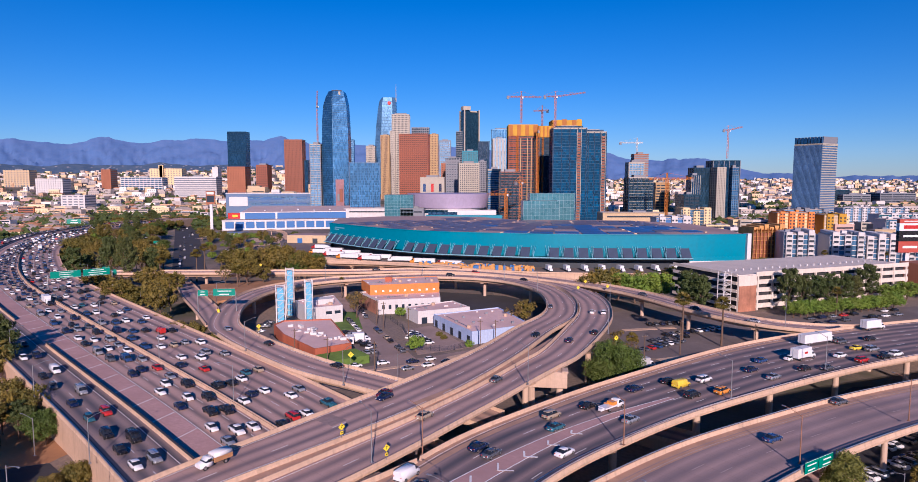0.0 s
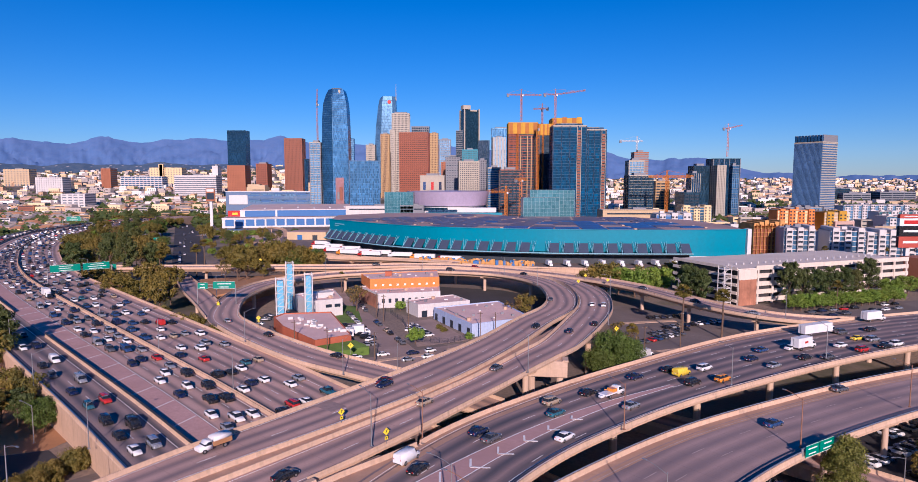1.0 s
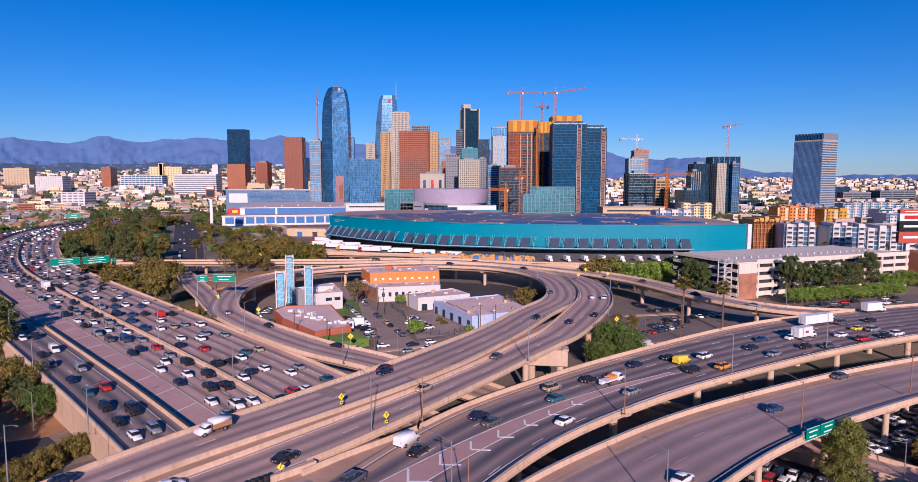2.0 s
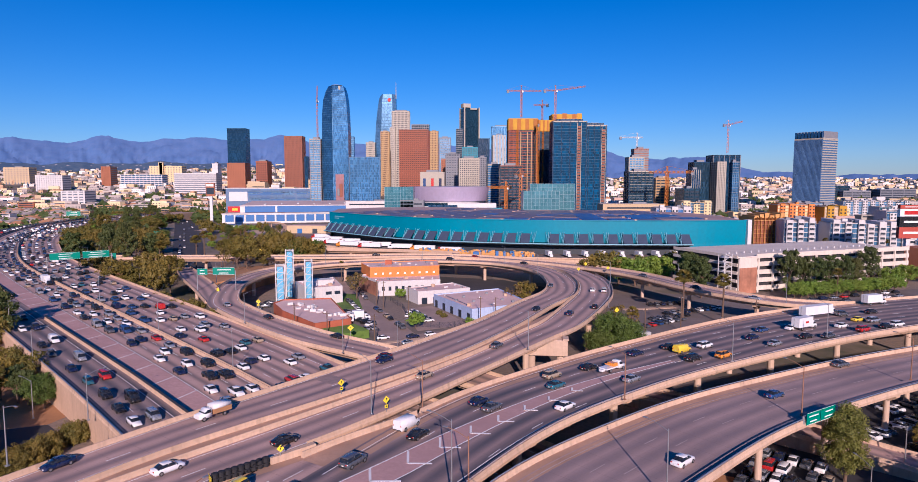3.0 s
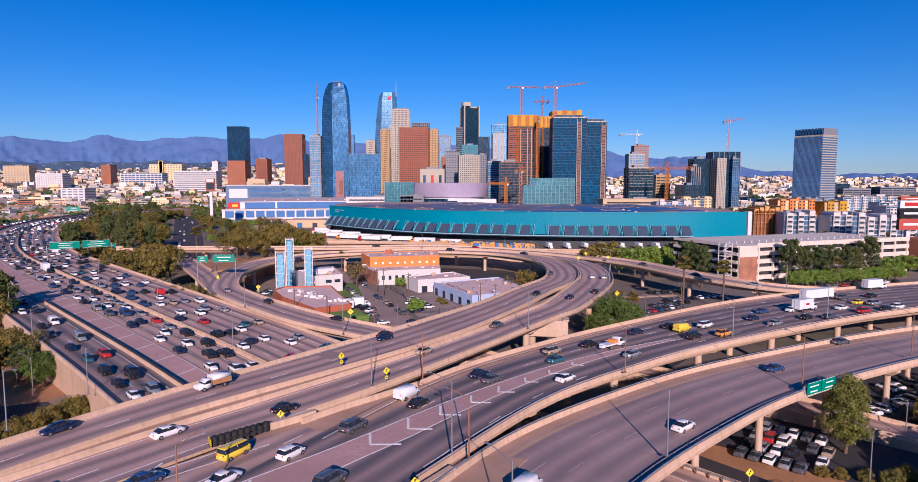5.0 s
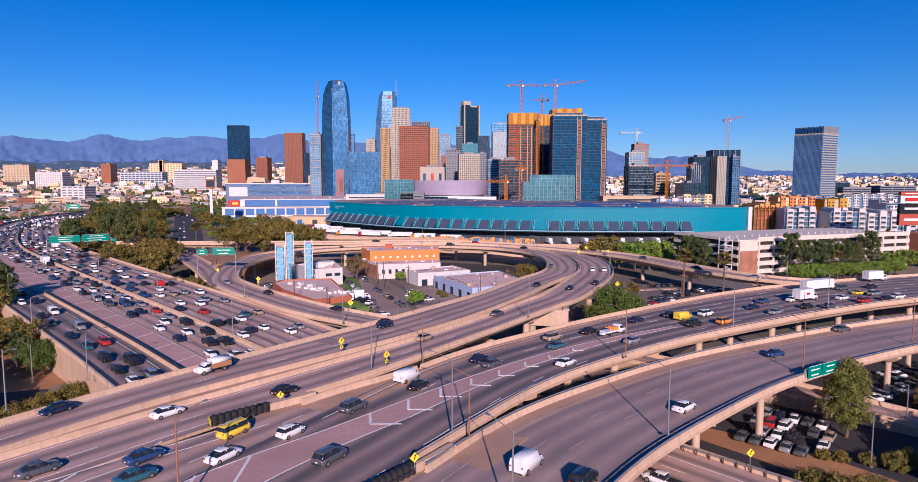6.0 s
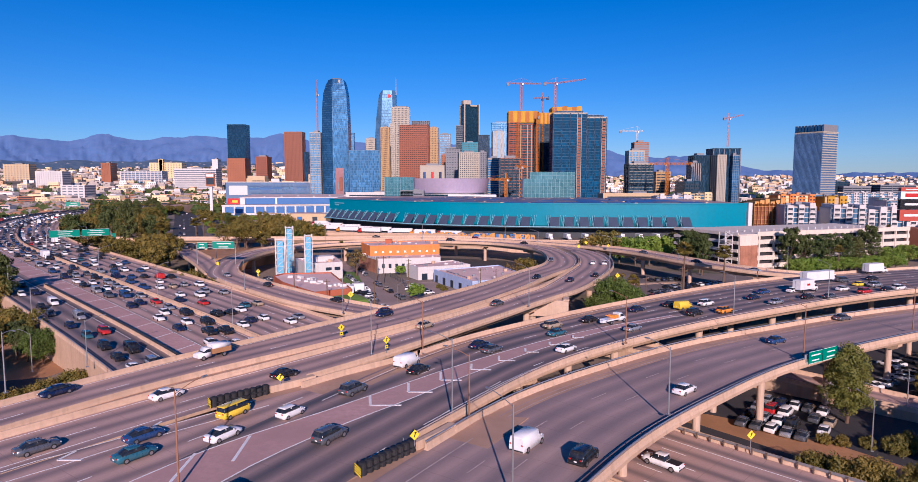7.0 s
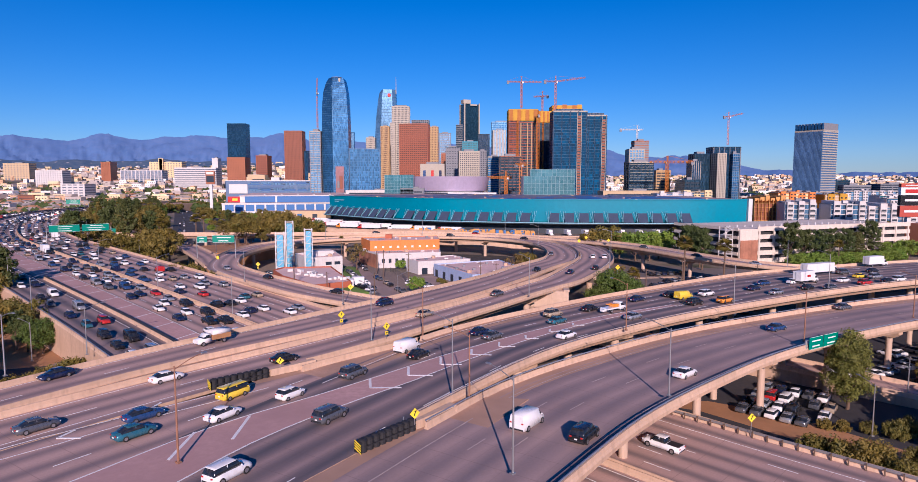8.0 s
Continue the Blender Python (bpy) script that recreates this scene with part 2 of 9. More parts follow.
def thing(name, label, category, m=None, group="", kind=""):
    ob = new(name)
    ob.empty_display_size = 0.2
    if m is not None:
        ob.matrix_basis = m
    return tagged(ob, label, category, group, kind)


def solid(name, me, label, category, m=None, group="", kind=""):
    ob = new(name, me)
    if m is not None:
        ob.matrix_basis = m
    return tagged(ob, label, category, group, kind)


def ground_z(x, y):
    """Flat round the interchange; the basin's far edge climbs to the foothills."""
    r = max(0.0, min(1.0, (y - 1050) / 3600))
    return (190 - 95 * max(0.0, min(1.0, (x + 600) / 900))) * r ** 1.12


# ---- ground and backdrop ----
def build_ground():
    m, nt, b = nodes_of("city_ground", 0.95)
    co = nt.nodes.new("ShaderNodeTexCoord").outputs["Object"]
    vo = nt.nodes.new("ShaderNodeTexVoronoi")
    vo.distance = "CHEBYCHEV"
    vo.inputs["Scale"].default_value = 0.022
    nt.links.new(co, vo.inputs["Vector"])
    sep = nt.nodes.new("ShaderNodeSeparateColor")
    nt.links.new(vo.outputs["Color"], sep.inputs[0])
    c = mix_rgb(nt, sep.outputs[0], (0.15, 0.125, 0.112), (0.33, 0.245, 0.175))
    c = mix_rgb(nt, ramp(nt, noise_at(nt, co, 0.012, 5), 0.5, 0.62), c, (0.06, 0.075, 0.025))
    c = mix_rgb(nt, ramp(nt, noise_at(nt, co, 0.9, 5), 0.4, 0.8), c, (0.13, 0.105, 0.09))
    nt.links.new(c, b.inputs["Base Color"])
    xs = np.concatenate([np.linspace(-4900, -700, 30), np.linspace(-600, 600, 41), np.linspace(700, 4900, 30)])
    ys = np.concatenate([np.linspace(-900, 1000, 39), np.linspace(1080, 4850, 48)])
    verts = [(x, y, ground_z(x, y)) for y in ys for x in xs]
    n = len(xs)
    faces = [(j * n + i, j * n + i + 1, (j + 1) * n + i + 1, (j + 1) * n + i) for j in range(len(ys) - 1) for i in range(n - 1)]
    solid("ground", mesh_of("ground", verts, faces, m, smooth=True), "flat dusty city ground of streets, lots and verges", "ground", kind="structure")


def ridge(name, label, R, deep, crest, detail, base, mat, rows=20, cols=460, seed=0.0):
    """A range of hills on an arc round the basin; crest(degrees) is its skyline height, spurs run down from it."""
    verts, faces = [], []
    for i in range(cols):
        d = -46 + 92 * i / (cols - 1)
        a = radians(d)
        top = crest(d) + detail * noise.fractal(Vector((a * 30 + seed, 0.4, 0)), 0.9, 2.1, 6)
        for j in range(rows):
            f = j / (rows - 1)
            spur = 1 - abs(noise.fractal(Vector((a * 44 + 2.2 * noise.noise(Vector((a * 20, f * 2, 0.3))) + seed, f * 3.4, 1.7)), 0.75, 2.1, 7)) * 1.5
            fine = noise.fractal(Vector((a * 170, f * 7, 4.2 + seed)), 0.9, 2.0, 4)
            h = base + (top - base) * (f ** 1.15) + (top - base) * (0.13 * (spur - 0.6) + 0.07 * fine) * 4 * f * (1 - f)
            rr = R - deep * (1 - f) + 60 * fine * (1 - f)
            verts.append((rr * math.sin(a), rr * math.cos(a), h))
    for i in range(cols - 1):
        for j in range(rows - 1):
            faces.append((i * rows + j, (i + 1) * rows + j, (i + 1) * rows + j + 1, i * rows + j + 1))
    solid(name, mesh_of(name, verts, faces, mat, smooth=True), label, "backdrop", kind="structure")


def build_mountains():
    def hill_mat(name, c0, c1, scale, haze_glow, dots=None):
        m, nt, b = nodes_of(name, 1.0)
        co = nt.nodes.new("ShaderNodeTexCoord").outputs["Object"]
        f = ramp(nt, noise_at(nt, co, scale, 9, 0.7, (1, 1, 1.8)), 0.38, 0.66)
        c = mix_rgb(nt, f, c0, c1)
        if dots:
            vo = nt.nodes.new("ShaderNodeTexVoronoi")
            vo.inputs["Scale"].default_value = 0.03
            nt.links.new(co, vo.inputs["Vector"])
            c = mix_rgb(nt, ramp(nt, vo.outputs["Distance"], 0.24, 0.12), c, dots)
        nt.links.new(c, b.inputs["Base Color"])
        b.inputs["Specular IOR Level"].default_value = 0.0
        # distance haze is put in as a faint blue emission on the slopes
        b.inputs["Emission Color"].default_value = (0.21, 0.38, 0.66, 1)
        b.inputs["Emission Strength"].default_value = haze_glow
        return m

    # the blue in these base colours is haze as well
    far = hill_mat("hazy_far_mountain", (0.098, 0.168, 0.345), (0.128, 0.190, 0.362), 0.010, 0.085)
    near = hill_mat("hazy_foothill_scrub", (0.055, 0.090, 0.145), (0.10, 0.130, 0.17), 0.03, 0.04, (0.36, 0.33, 0.34))
    marks = ((-46, 305), (-36, 312), (-33, 298), (-31, 312), (-29, 346), (-26.7, 314), (-23.9, 352), (-22, 350), (-20.5, 348), (-17.8, 352), (-15.4, 376), (-13, 330), (-9, 335), (-4, 340), (4, 300), (13.2, 258), (16, 210), (18.4, 226), (20.5, 226), (22.4, 190), (24.3, 136), (26, 112), (30, 100), (46, 94))
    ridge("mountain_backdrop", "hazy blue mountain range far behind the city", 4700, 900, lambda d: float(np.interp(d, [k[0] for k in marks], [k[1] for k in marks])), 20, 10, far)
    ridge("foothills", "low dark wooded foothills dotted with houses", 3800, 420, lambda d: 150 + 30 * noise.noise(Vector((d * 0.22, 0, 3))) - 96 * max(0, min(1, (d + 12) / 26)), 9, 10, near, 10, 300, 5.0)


build_ground()
build_mountains()


# ---- roads ----
def spline(ctrl, step=4.0):
    """Points along a smooth curve through ctrl (x, y, z, width)."""
    c = np.array(ctrl, float)
    c = np.vstack([2 * c[0] - c[1], c, 2 * c[-1] - c[-2]])
    out = []
    for i in range(1, len(c) - 2):
        p0, p1, p2, p3 = c[i - 1:i + 3]
        n = max(2, int(np.linalg.norm(p2[:2] - p1[:2]) / step))
        for t in np.arange(n) / n:
            out.append(0.5 * (2 * p1 + (p2 - p0) * t + (2 * p0 - 5 * p1 + 4 * p2 - p3) * t * t + (3 * p1 - p0 - 3 * p2 + p3) * t ** 3))
    out.append(c[-2])
    P = np.array(out)
    T = np.gradient(P[:, :2], axis=0)
    T /= np.linalg.norm(T, axis=1)[:, None]
    S = np.concatenate([[0], np.cumsum(np.linalg.norm(np.diff(P[:, :2], axis=0), axis=1))])
    return {"P": P[:, :3], "W": P[:, 3], "T": T, "N": np.stack([T[:, 1], -T[:, 0]], 1), "S": S}


def at_s(road, s, off=0.0):
    """The place and heading at s metres along the road, off metres to its right."""
    g = [np.interp(s, road["S"], road["P"][:, k]) for k in range(3)]
    t = np.array([np.interp(s, road["S"], road["T"][:, k]) for k in range(2)])
    t /= np.linalg.norm(t)
    return (g[0] + t[1] * off, g[1] - t[0] * off, g[2]), math.degrees(math.atan2(t[1], t[0]))


def sweep(name, road, section, mats, idx=None, s0=None, s1=None, uv=False, closed=True, step=1):
    """Runs a section along the road; section(w) gives (offset, height) pairs."""
    ks = [k for k in range(0, len(road["S"]), step) if (s0 is None or road["S"][k] >= s0) and (s1 is None or road["S"][k] <= s1)]
    if len(ks) < 2:
        return None
    verts, faces, mi, uvs = [], [], [], []
    for k in ks:
        sec = section(road["W"][k])
        for o, h in sec:
            p, nn = road["P"][k], road["N"][k]
            verts.append((p[0] + nn[0] * o, p[1] + nn[1] * o, p[2] + h))
            uvs.append((o, road["S"][k]))
    n = len(section(road["W"][ks[0]]))
    for a in range(len(ks) - 1):
        for j in range(n if closed else n - 1):
            j2 = (j + 1) % n
            faces.append((a * n + j, a * n + j2, (a + 1) * n + j2, (a + 1) * n + j))
            mi.append(idx[j] if idx else 0)
    if closed:
        faces.append(tuple(range(n - 1, -1, -1)))
        faces.append(tuple((len(ks) - 1) * n + j for j in range(n)))
        mi += [idx[-1] if idx else 0] * 2
    return mesh_of(name, verts, faces, mats, mi, uvs if uv else None)


def barrier_section(side, lift=0.0, h=0.85):
    def sec(w):
        c = side * (w / 2 - 0.28)
        pts = [(c - 0.28, lift - 0.02), (c - 0.26, lift + 0.10), (c - 0.13, lift + 0.33), (c - 0.09, lift + h), (c + 0.09, lift + h), (c + 0.13, lift + 0.33), (c + 0.26, lift + 0.10), (c + 0.28, lift - 0.02)]
        return pts
    return sec


def line_section(off, width=0.13, rel=None):
    def sec(w):
        c = off if rel is None else rel * w / 2 + off
        return [(c - width / 2, 0.0), (c - width / 2, 0.015), (c + width / 2, 0.015), (c + width / 2, 0.0)]
    return sec


def dashes(name, road, offs, parent, s0=0, s1=1e9, cycle=14.63, length=3.66, width=0.13, label="white broken lane lines"):
    verts, faces = [], []
    for i, off in enumerate(offs):
        s = max(s0, 2.0) + (i % 2) * 3.0
        while s + length < min(s1, road["S"][-1]):
            a = [at_s(road, s + f * length, off + sgn * width / 2)[0] for f in (0, 1) for sgn in (-1, 1)]
            b0 = len(verts)
            for z in (0.002, 0.016):
                verts += [(p[0], p[1], p[2] + z) for p in a]
            faces += [(b0 + 4, b0 + 5, b0 + 7, b0 + 6), (b0, b0 + 1, b0 + 5, b0 + 4), (b0 + 2, b0 + 6, b0 + 7, b0 + 3), (b0, b0 + 4, b0 + 6, b0 + 2), (b0 + 1, b0 + 3, b0 + 7, b0 + 5)]
            s += cycle
    if verts:
        ob = child(name, mesh_of(name, verts, faces, LINE_WORN if width < 0.12 else LINE_WHITE), parent, None, label)
        ob["kind"] = "stuff"


def deck_section(depth):
    def sec(w):
        h = w / 2
        return [(-h, 0), (h, 0), (h, -0.45), (h - 1.5, -0.65), (h - 2.3, -depth), (-h + 2.3, -depth), (-h + 1.5, -0.65), (-h, -0.45)]
    return sec


def wall_section(base):
    def sec(w):
        h = w / 2
        return [(-h, 0), (h, 0), (h + 0.02, -base), (-h - 0.02, -base)]
    return sec


def pier(parent, x, y, z0, z1, heading, width, r=0.85, cap=True):
    """A round column with a hammerhead cap under a deck."""
    cap_h = 1.4 if cap else 0.0
    me = shared(("column", round(r, 2)), lambda: cyl_bm(r, r, 1.0, n=16), PIER_CONC)
    child("column", me, parent, Matrix.Translation((x, y, z0 - 0.2)) @ Matrix.Diagonal((1, 1, z1 - cap_h - z0 + 0.2, 1)))
    if cap:
        cw = max(4.0, width - 5.0)
        def make():
            bm = bmesh.new()
            for sy in (-0.8, 0.8):
                vs = [bm.verts.new((ox, sy, oz)) for ox, oz in ((-cw / 2, 0), (cw / 2, 0), (cw / 2, -0.6), (1.2, -1.4), (-1.2, -1.4), (-cw / 2, -0.6))]
                bm.faces.new(vs if sy > 0 else vs[::-1])
            bm.verts.ensure_lookup_table()
            for k in range(6):
                bm.faces.new([bm.verts[k], bm.verts[(k + 1) % 6], bm.verts[6 + (k + 1) % 6], bm.verts[6 + k]])
            bmesh.ops.recalc_face_normals(bm, faces=bm.faces)
            return bm
        child("pier_cap", shared(("pier_cap", round(cw, 1)), make, CONC), parent, pose(x, y, z1, 0, 0, heading - 90))


def viaduct(name, label, ctrl, top, depth=1.9, left=True, right=True, piers=(), solid_lines=(), lanes=(), rails=(), skirt=None, step=4.0, barrier_range=None, lane_range=(0, 1e9), pier_r=0.85, offs=(0.0,)):
    road = spline(ctrl, step)
    ob = thing(name, label, "road", kind="structure")
    if skirt is None:
        me = sweep("deck", road, deck_section(depth), [top, CONC], [0, 1, 1, 1, 1, 1, 1, 1], uv=True)
    else:
        me = sweep("deck", road, wall_section(skirt), [top, CONC], [0, 1, 1, 1], uv=True)
    child("deck", me, ob)
    for side, on in ((-1, left), (1, right)):
        if on:
            for rng in (on if isinstance(on, list) else [on if isinstance(on, tuple) else (None, None)]):
                me = sweep("barrier", road, barrier_section(side), CONC_PALE, s0=rng[0], s1=rng[1])
                if me:
                    child("barrier", me, ob)
    for side in rails:
        def sec(w, side=side):
            c = side * (w / 2 - 0.28)
            return [(c - 0.06, 1.02), (c - 0.06, 1.16), (c + 0.06, 1.16), (c + 0.06, 1.02)]
        rng = left if side < 0 else right
        rng = rng if isinstance(rng, (tuple, list)) else (0, road["S"][-1])
        a, b_ = rng[0] or 0, rng[1] or road["S"][-1]
        child("top_rail", sweep("top_rail", road, sec, RAIL, s0=a, s1=b_), ob, None, "blue-grey steel rail")
        pm = shared("rail_post", lambda: box_bm(0.1, 0.1, 0.34), RAIL)
        s = a + 1
        while s < min(b_, 210):
            w = np.interp(s, road["S"], road["W"])
            p, h = at_s(road, s, side * (w / 2 - 0.28))
            child("rail_post", pm, ob, pose(p[0], p[1], p[2] + 0.83, 0, 0, h))
            s += 5.0
    for k in solid_lines:
        me = sweep("lane_line", road, line_section(*k[:3]) if len(k) < 4 else line_section(*k[:3]), LINE_WHITE, s0=lane_range[0], s1=min(lane_range[1], road["S"][-1]))
        if me:
            child("lane_line", me, ob)
    dashes("lane_dashes", road, lanes, ob, *lane_range, width=0.11 if name == "curved_flyover" else 0.13)
    for s in piers:
        for o in offs:
            p, h = at_s(road, s, o)
            w = np.interp(s, road["S"], road["W"])
            pier(ob, p[0], p[1], 0, p[2] - depth, h, w / len(offs), pier_r)
    road["ob"] = ob
    return road


# the pair of connector decks that run up to the loop: the inner one becomes the ring
RING = viaduct("loop_viaduct", "curving concrete loop viaduct of two worn lanes on round columns",
               [(-106, 0, 12.2, 11), (-86, 36, 12.2, 11), (-68, 65, 12.2, 11), (-56.2, 85, 12.2, 11), (-49.7, 95, 12.2, 11.4), (-42.2, 105, 12.2, 12.6), (-34, 115, 12.2, 13.6), (-26, 125, 12.2, 14.6), (-18.2, 135, 12.2, 15.3), (-11, 145, 12.1, 15.6), (-2.4, 158, 12.0, 15.6), (12, 184, 11.5, 14.2),
                (26, 215, 10.8, 13.8), (40, 243, 10.4, 14), (45, 276, 10.2, 14), (41, 309, 10.1, 14), (22, 335, 10, 14), (-11, 346, 10, 14), (-45, 342, 9.8, 14), (-74, 331, 9.6, 14),
                (-94, 306, 9.4, 13), (-97.4, 270, 9.3, 10.8), (-88.9, 233, 9.2, 11.6), (-77.2, 214.5, 9.1, 11.6), (-63, 198.2, 8.9, 12), (-43.5, 180.2, 8.2, 12.8), (-25.6, 169.2, 7.4, 12.6), (-8, 158.5, 6.4, 12), (8, 146, 5.4, 11)],
               ROAD_PINK, piers=(331, 361, 393, 421, 446, 471, 501, 531, 561, 591, 616, 640, 664), lanes=(0.4,), solid_lines=((0.9, 0.13, -1), (-2.2, 0.13, 1)), lane_range=(0, 700), right=[(76, 570), (606, 725)])
OUTER = viaduct("connector_viaduct", "concrete connector viaduct of two lanes beside the loop",
                [(-92, 12, 12.2, 11), (-72, 42, 12.2, 11), (-56.5, 62, 12.2, 11), (-46.8, 75, 12.2, 11), (-39.2, 85, 12.2, 11), (-30.8, 95, 12.2, 11), (-22.5, 105, 12.2, 11.2), (-14.6, 115, 12.2, 10.7), (-7.1, 125, 12.2, 10.0), (0, 135, 12.2, 9.8), (6.8, 145, 12.1, 9.8), (15.1, 158, 12.0, 10.3), (22.6, 170, 11.8, 11.3), (31, 184, 11.5, 12.4), (44, 215, 11.0, 14), (53, 241, 10.6, 14), (58, 272, 10.3, 14),
                 (55, 302, 10.05, 13.5), (44, 328, 9.97, 12), (25, 345, 9.95, 9)],
                ROAD_PINK, piers=(186, 290, 318, 342), lanes=(0.2,), solid_lines=((1.2, 0.13, -1), (-1.6, 0.13, 1)), right=(107, 326), left=(62, 341))
CROSS = viaduct("crossing_viaduct", "long concrete viaduct crossing behind the loop",
                [(-206, 357, 10.2, 12), (-184, 358, 10.2, 12), (-119, 359, 10.2, 12), (-63, 361, 10.2, 12), (-30, 366, 10.2, 12), (3, 361, 10.2, 12), (34, 344, 10.2, 12), (61, 321, 10.2, 12),
                 (83, 293, 10.0, 12), (98, 259, 9.6, 12), (113, 237, 9.0, 12), (134, 227, 8.4, 12), (174, 228, 7.6, 12), (240, 238, 7.0, 12), (340, 260, 7, 12)],
                ROAD_PINK, piers=(25, 60, 95, 205, 262, 292, 322, 352, 382, 412), lanes=(0.0,), solid_lines=((1.2, 0.13, -1), (-1.6, 0.13, 1)))
FLY1 = viaduct("wide_flyover", "wide dark-laned flyover with concrete sides",
               [(-56, 6, 12.2, 16), (-32, 46, 12.2, 18), (-14, 77, 12.2, 21), (4.5, 106, 12.1, 23.4), (24, 126, 12.0, 24.7), (50, 147, 11.9, 27), (92, 175, 11.8, 32), (130, 194, 11.6, 33), (178, 211, 11.5, 34), (270, 236, 11, 34)],
               ROAD_DARK, left=(111, 400), right=(79, 400), rails=(1,), piers=(118, 150, 182, 214, 246, 280), offs=(-6.0, 6.0), lanes=(-4.2,), lane_range=(0, 175))
FLY2 = viaduct("curved_flyover", "curving flyover with steel-railed concrete sides",
               [(-37, -2, 12.2, 18.6), (-10, 42, 12.2, 18.6), (4.0, 63.4, 12.2, 19.8), (16.0, 79.8, 12.0, 21.0), (31.7, 94.9, 11.9, 20.6), (48.6, 108.6, 11.8, 19.6), (70, 122, 11.7, 18.6), (100, 138, 11.5, 18.6), (140, 155, 11.3, 18.6), (190, 173, 11, 18.6), (270, 195, 10.6, 18.6)],
               ROAD_SOFT, left=(77, 400), right=True, rails=(-1, 1), piers=(101, 122, 143, 165, 187, 211, 235, 260, 286), offs=(-4.5, 4.5), pier_r=0.62, lanes=(-2.6, 1.1), solid_lines=((3.0, 0.14, -1), (-2.2, 0.13, 1)))
LEFT_RAMP = viaduct("entry_ramp", "concrete ramp climbing to join the loop",
                    [(-176, 392, 1.5, 9), (-158, 356, 4.0, 9), (-141, 322, 7.0, 9.4), (-124.5, 290, 8.8, 10), (-106.2, 259, 9.2, 9.8), (-91.5, 231, 9.1, 7)],
                    ROAD_PINK, piers=(95, 125), pier_r=0.7, left=(0, 158))
BACK = viaduct("truck_ramp_viaduct", "narrow concrete ramp viaduct beside the truck yard",
               [(-135, 452, 5.4, 8), (-100, 440, 5.9, 8), (-76, 431, 6.5, 8), (-49, 417, 7.7, 8), (-22, 398, 9.0, 8), (-2, 381, 9.9, 8)],
               ROAD_PINK, piers=(15, 40, 65, 90, 115), pier_r=0.6)
EAST_RAMP = viaduct("east_ramp", "low concrete ramp with side walls beside the car yard",
                    [(22, 170, 1.6, 8.5), (44, 149, 2.4, 8.5), (66, 129, 2.6, 8.5), (86, 110, 1.6, 8.5), (112, 86, 0.5, 8.5), (140, 60, 0.25, 8.5)],
                    ROAD_PINK, skirt=3.6)


for faded in FLY2["ob"].children:
    if faded.name.startswith(("lane_line", "lane_dashes")):
        faded.data.materials[0] = LINE_FADED


def apron(name, corners, z, h):
    n = len(corners)
    verts = [(*p, z - h) for p in corners] + [(*p, z) for p in corners]
    solid(name, mesh_of(name, verts, [tuple(range(n, 2 * n)), tuple(range(n - 1, -1, -1))] + [(i, (i + 1) % n, n + (i + 1) % n, n + i) for i in range(n)], SHOULDER), "dusty concrete nose between joining decks", "road", kind="structure")


apron("deck_nose", [(-36, 76), (-24, 68), (-14, 80), (-6, 95), (-8.5, 103), (-14, 105), (-26, 92)], 12.12, 1.7)
JOIN = viaduct("joining_lanes", "worn concrete deck of joining lanes between connector and flyover",
               [(-78, -6, 12.18, 20), (-62, 22, 12.18, 19), (-49, 44, 12.18, 21), (-38.5, 60, 12.18, 20), (-31.5, 70, 12.18, 18), (-25, 80, 12.18, 13), (-20, 88, 12.17, 8)],
               ROAD_PINK, left=False, right=False, lanes=(-1.6,))
# narrow strip between the two connector barriers
MEDIAN = viaduct("connector_median", "tan concrete strip between the two connector barriers",
                 [(-63, 67.5, 12.16, 3), (-57.5, 75, 12.16, 4), (-51, 84, 12.16, 5), (-42.5, 95, 12.16, 6), (-33.5, 106, 12.16, 6), (-23.5, 118, 12.16, 6.4), (-14.5, 129, 12.16, 6.2), (-6.5, 140, 12.13, 5.6), (2.5, 152, 12.02, 4.6), (14.5, 170, 11.74, 3.8), (22.4, 184, 11.46, 3.4), (32, 203, 11.1, 2.4)],
                 SHOULDER, left=False, right=False)
apron("deck_nose", [(-40, 4), (-30, 4), (-12, 46), (0, 64), (9, 79), (2, 80), (-8, 73), (-26, 42)], 12.17, 1.7)
# the freeway that passes beneath them on a bank, in three strips
MED = [(70, 33, 3.6), (30, 72, 4.0), (0, 102, 5.0), (-20, 122, 5.5), (-39, 141, 6.2), (-59, 161, 7.0), (-86, 187, 8.0), (-124, 224, 9.0), (-183, 283, 10), (-229, 334, 10), (-274, 394, 10), (-329, 480, 10), (-377, 579, 10), (-396, 647, 10), (-404, 760, 10), (-394, 900, 10)]


def beside(ctrl, off, w, dz=0.0):
    r = spline([(*p, 1) for p in ctrl], 12.0)
    return [(p[0] + n[0] * off, p[1] + n[1] * off, p[2] + dz, w) for p, n in zip(r["P"], r["N"])]


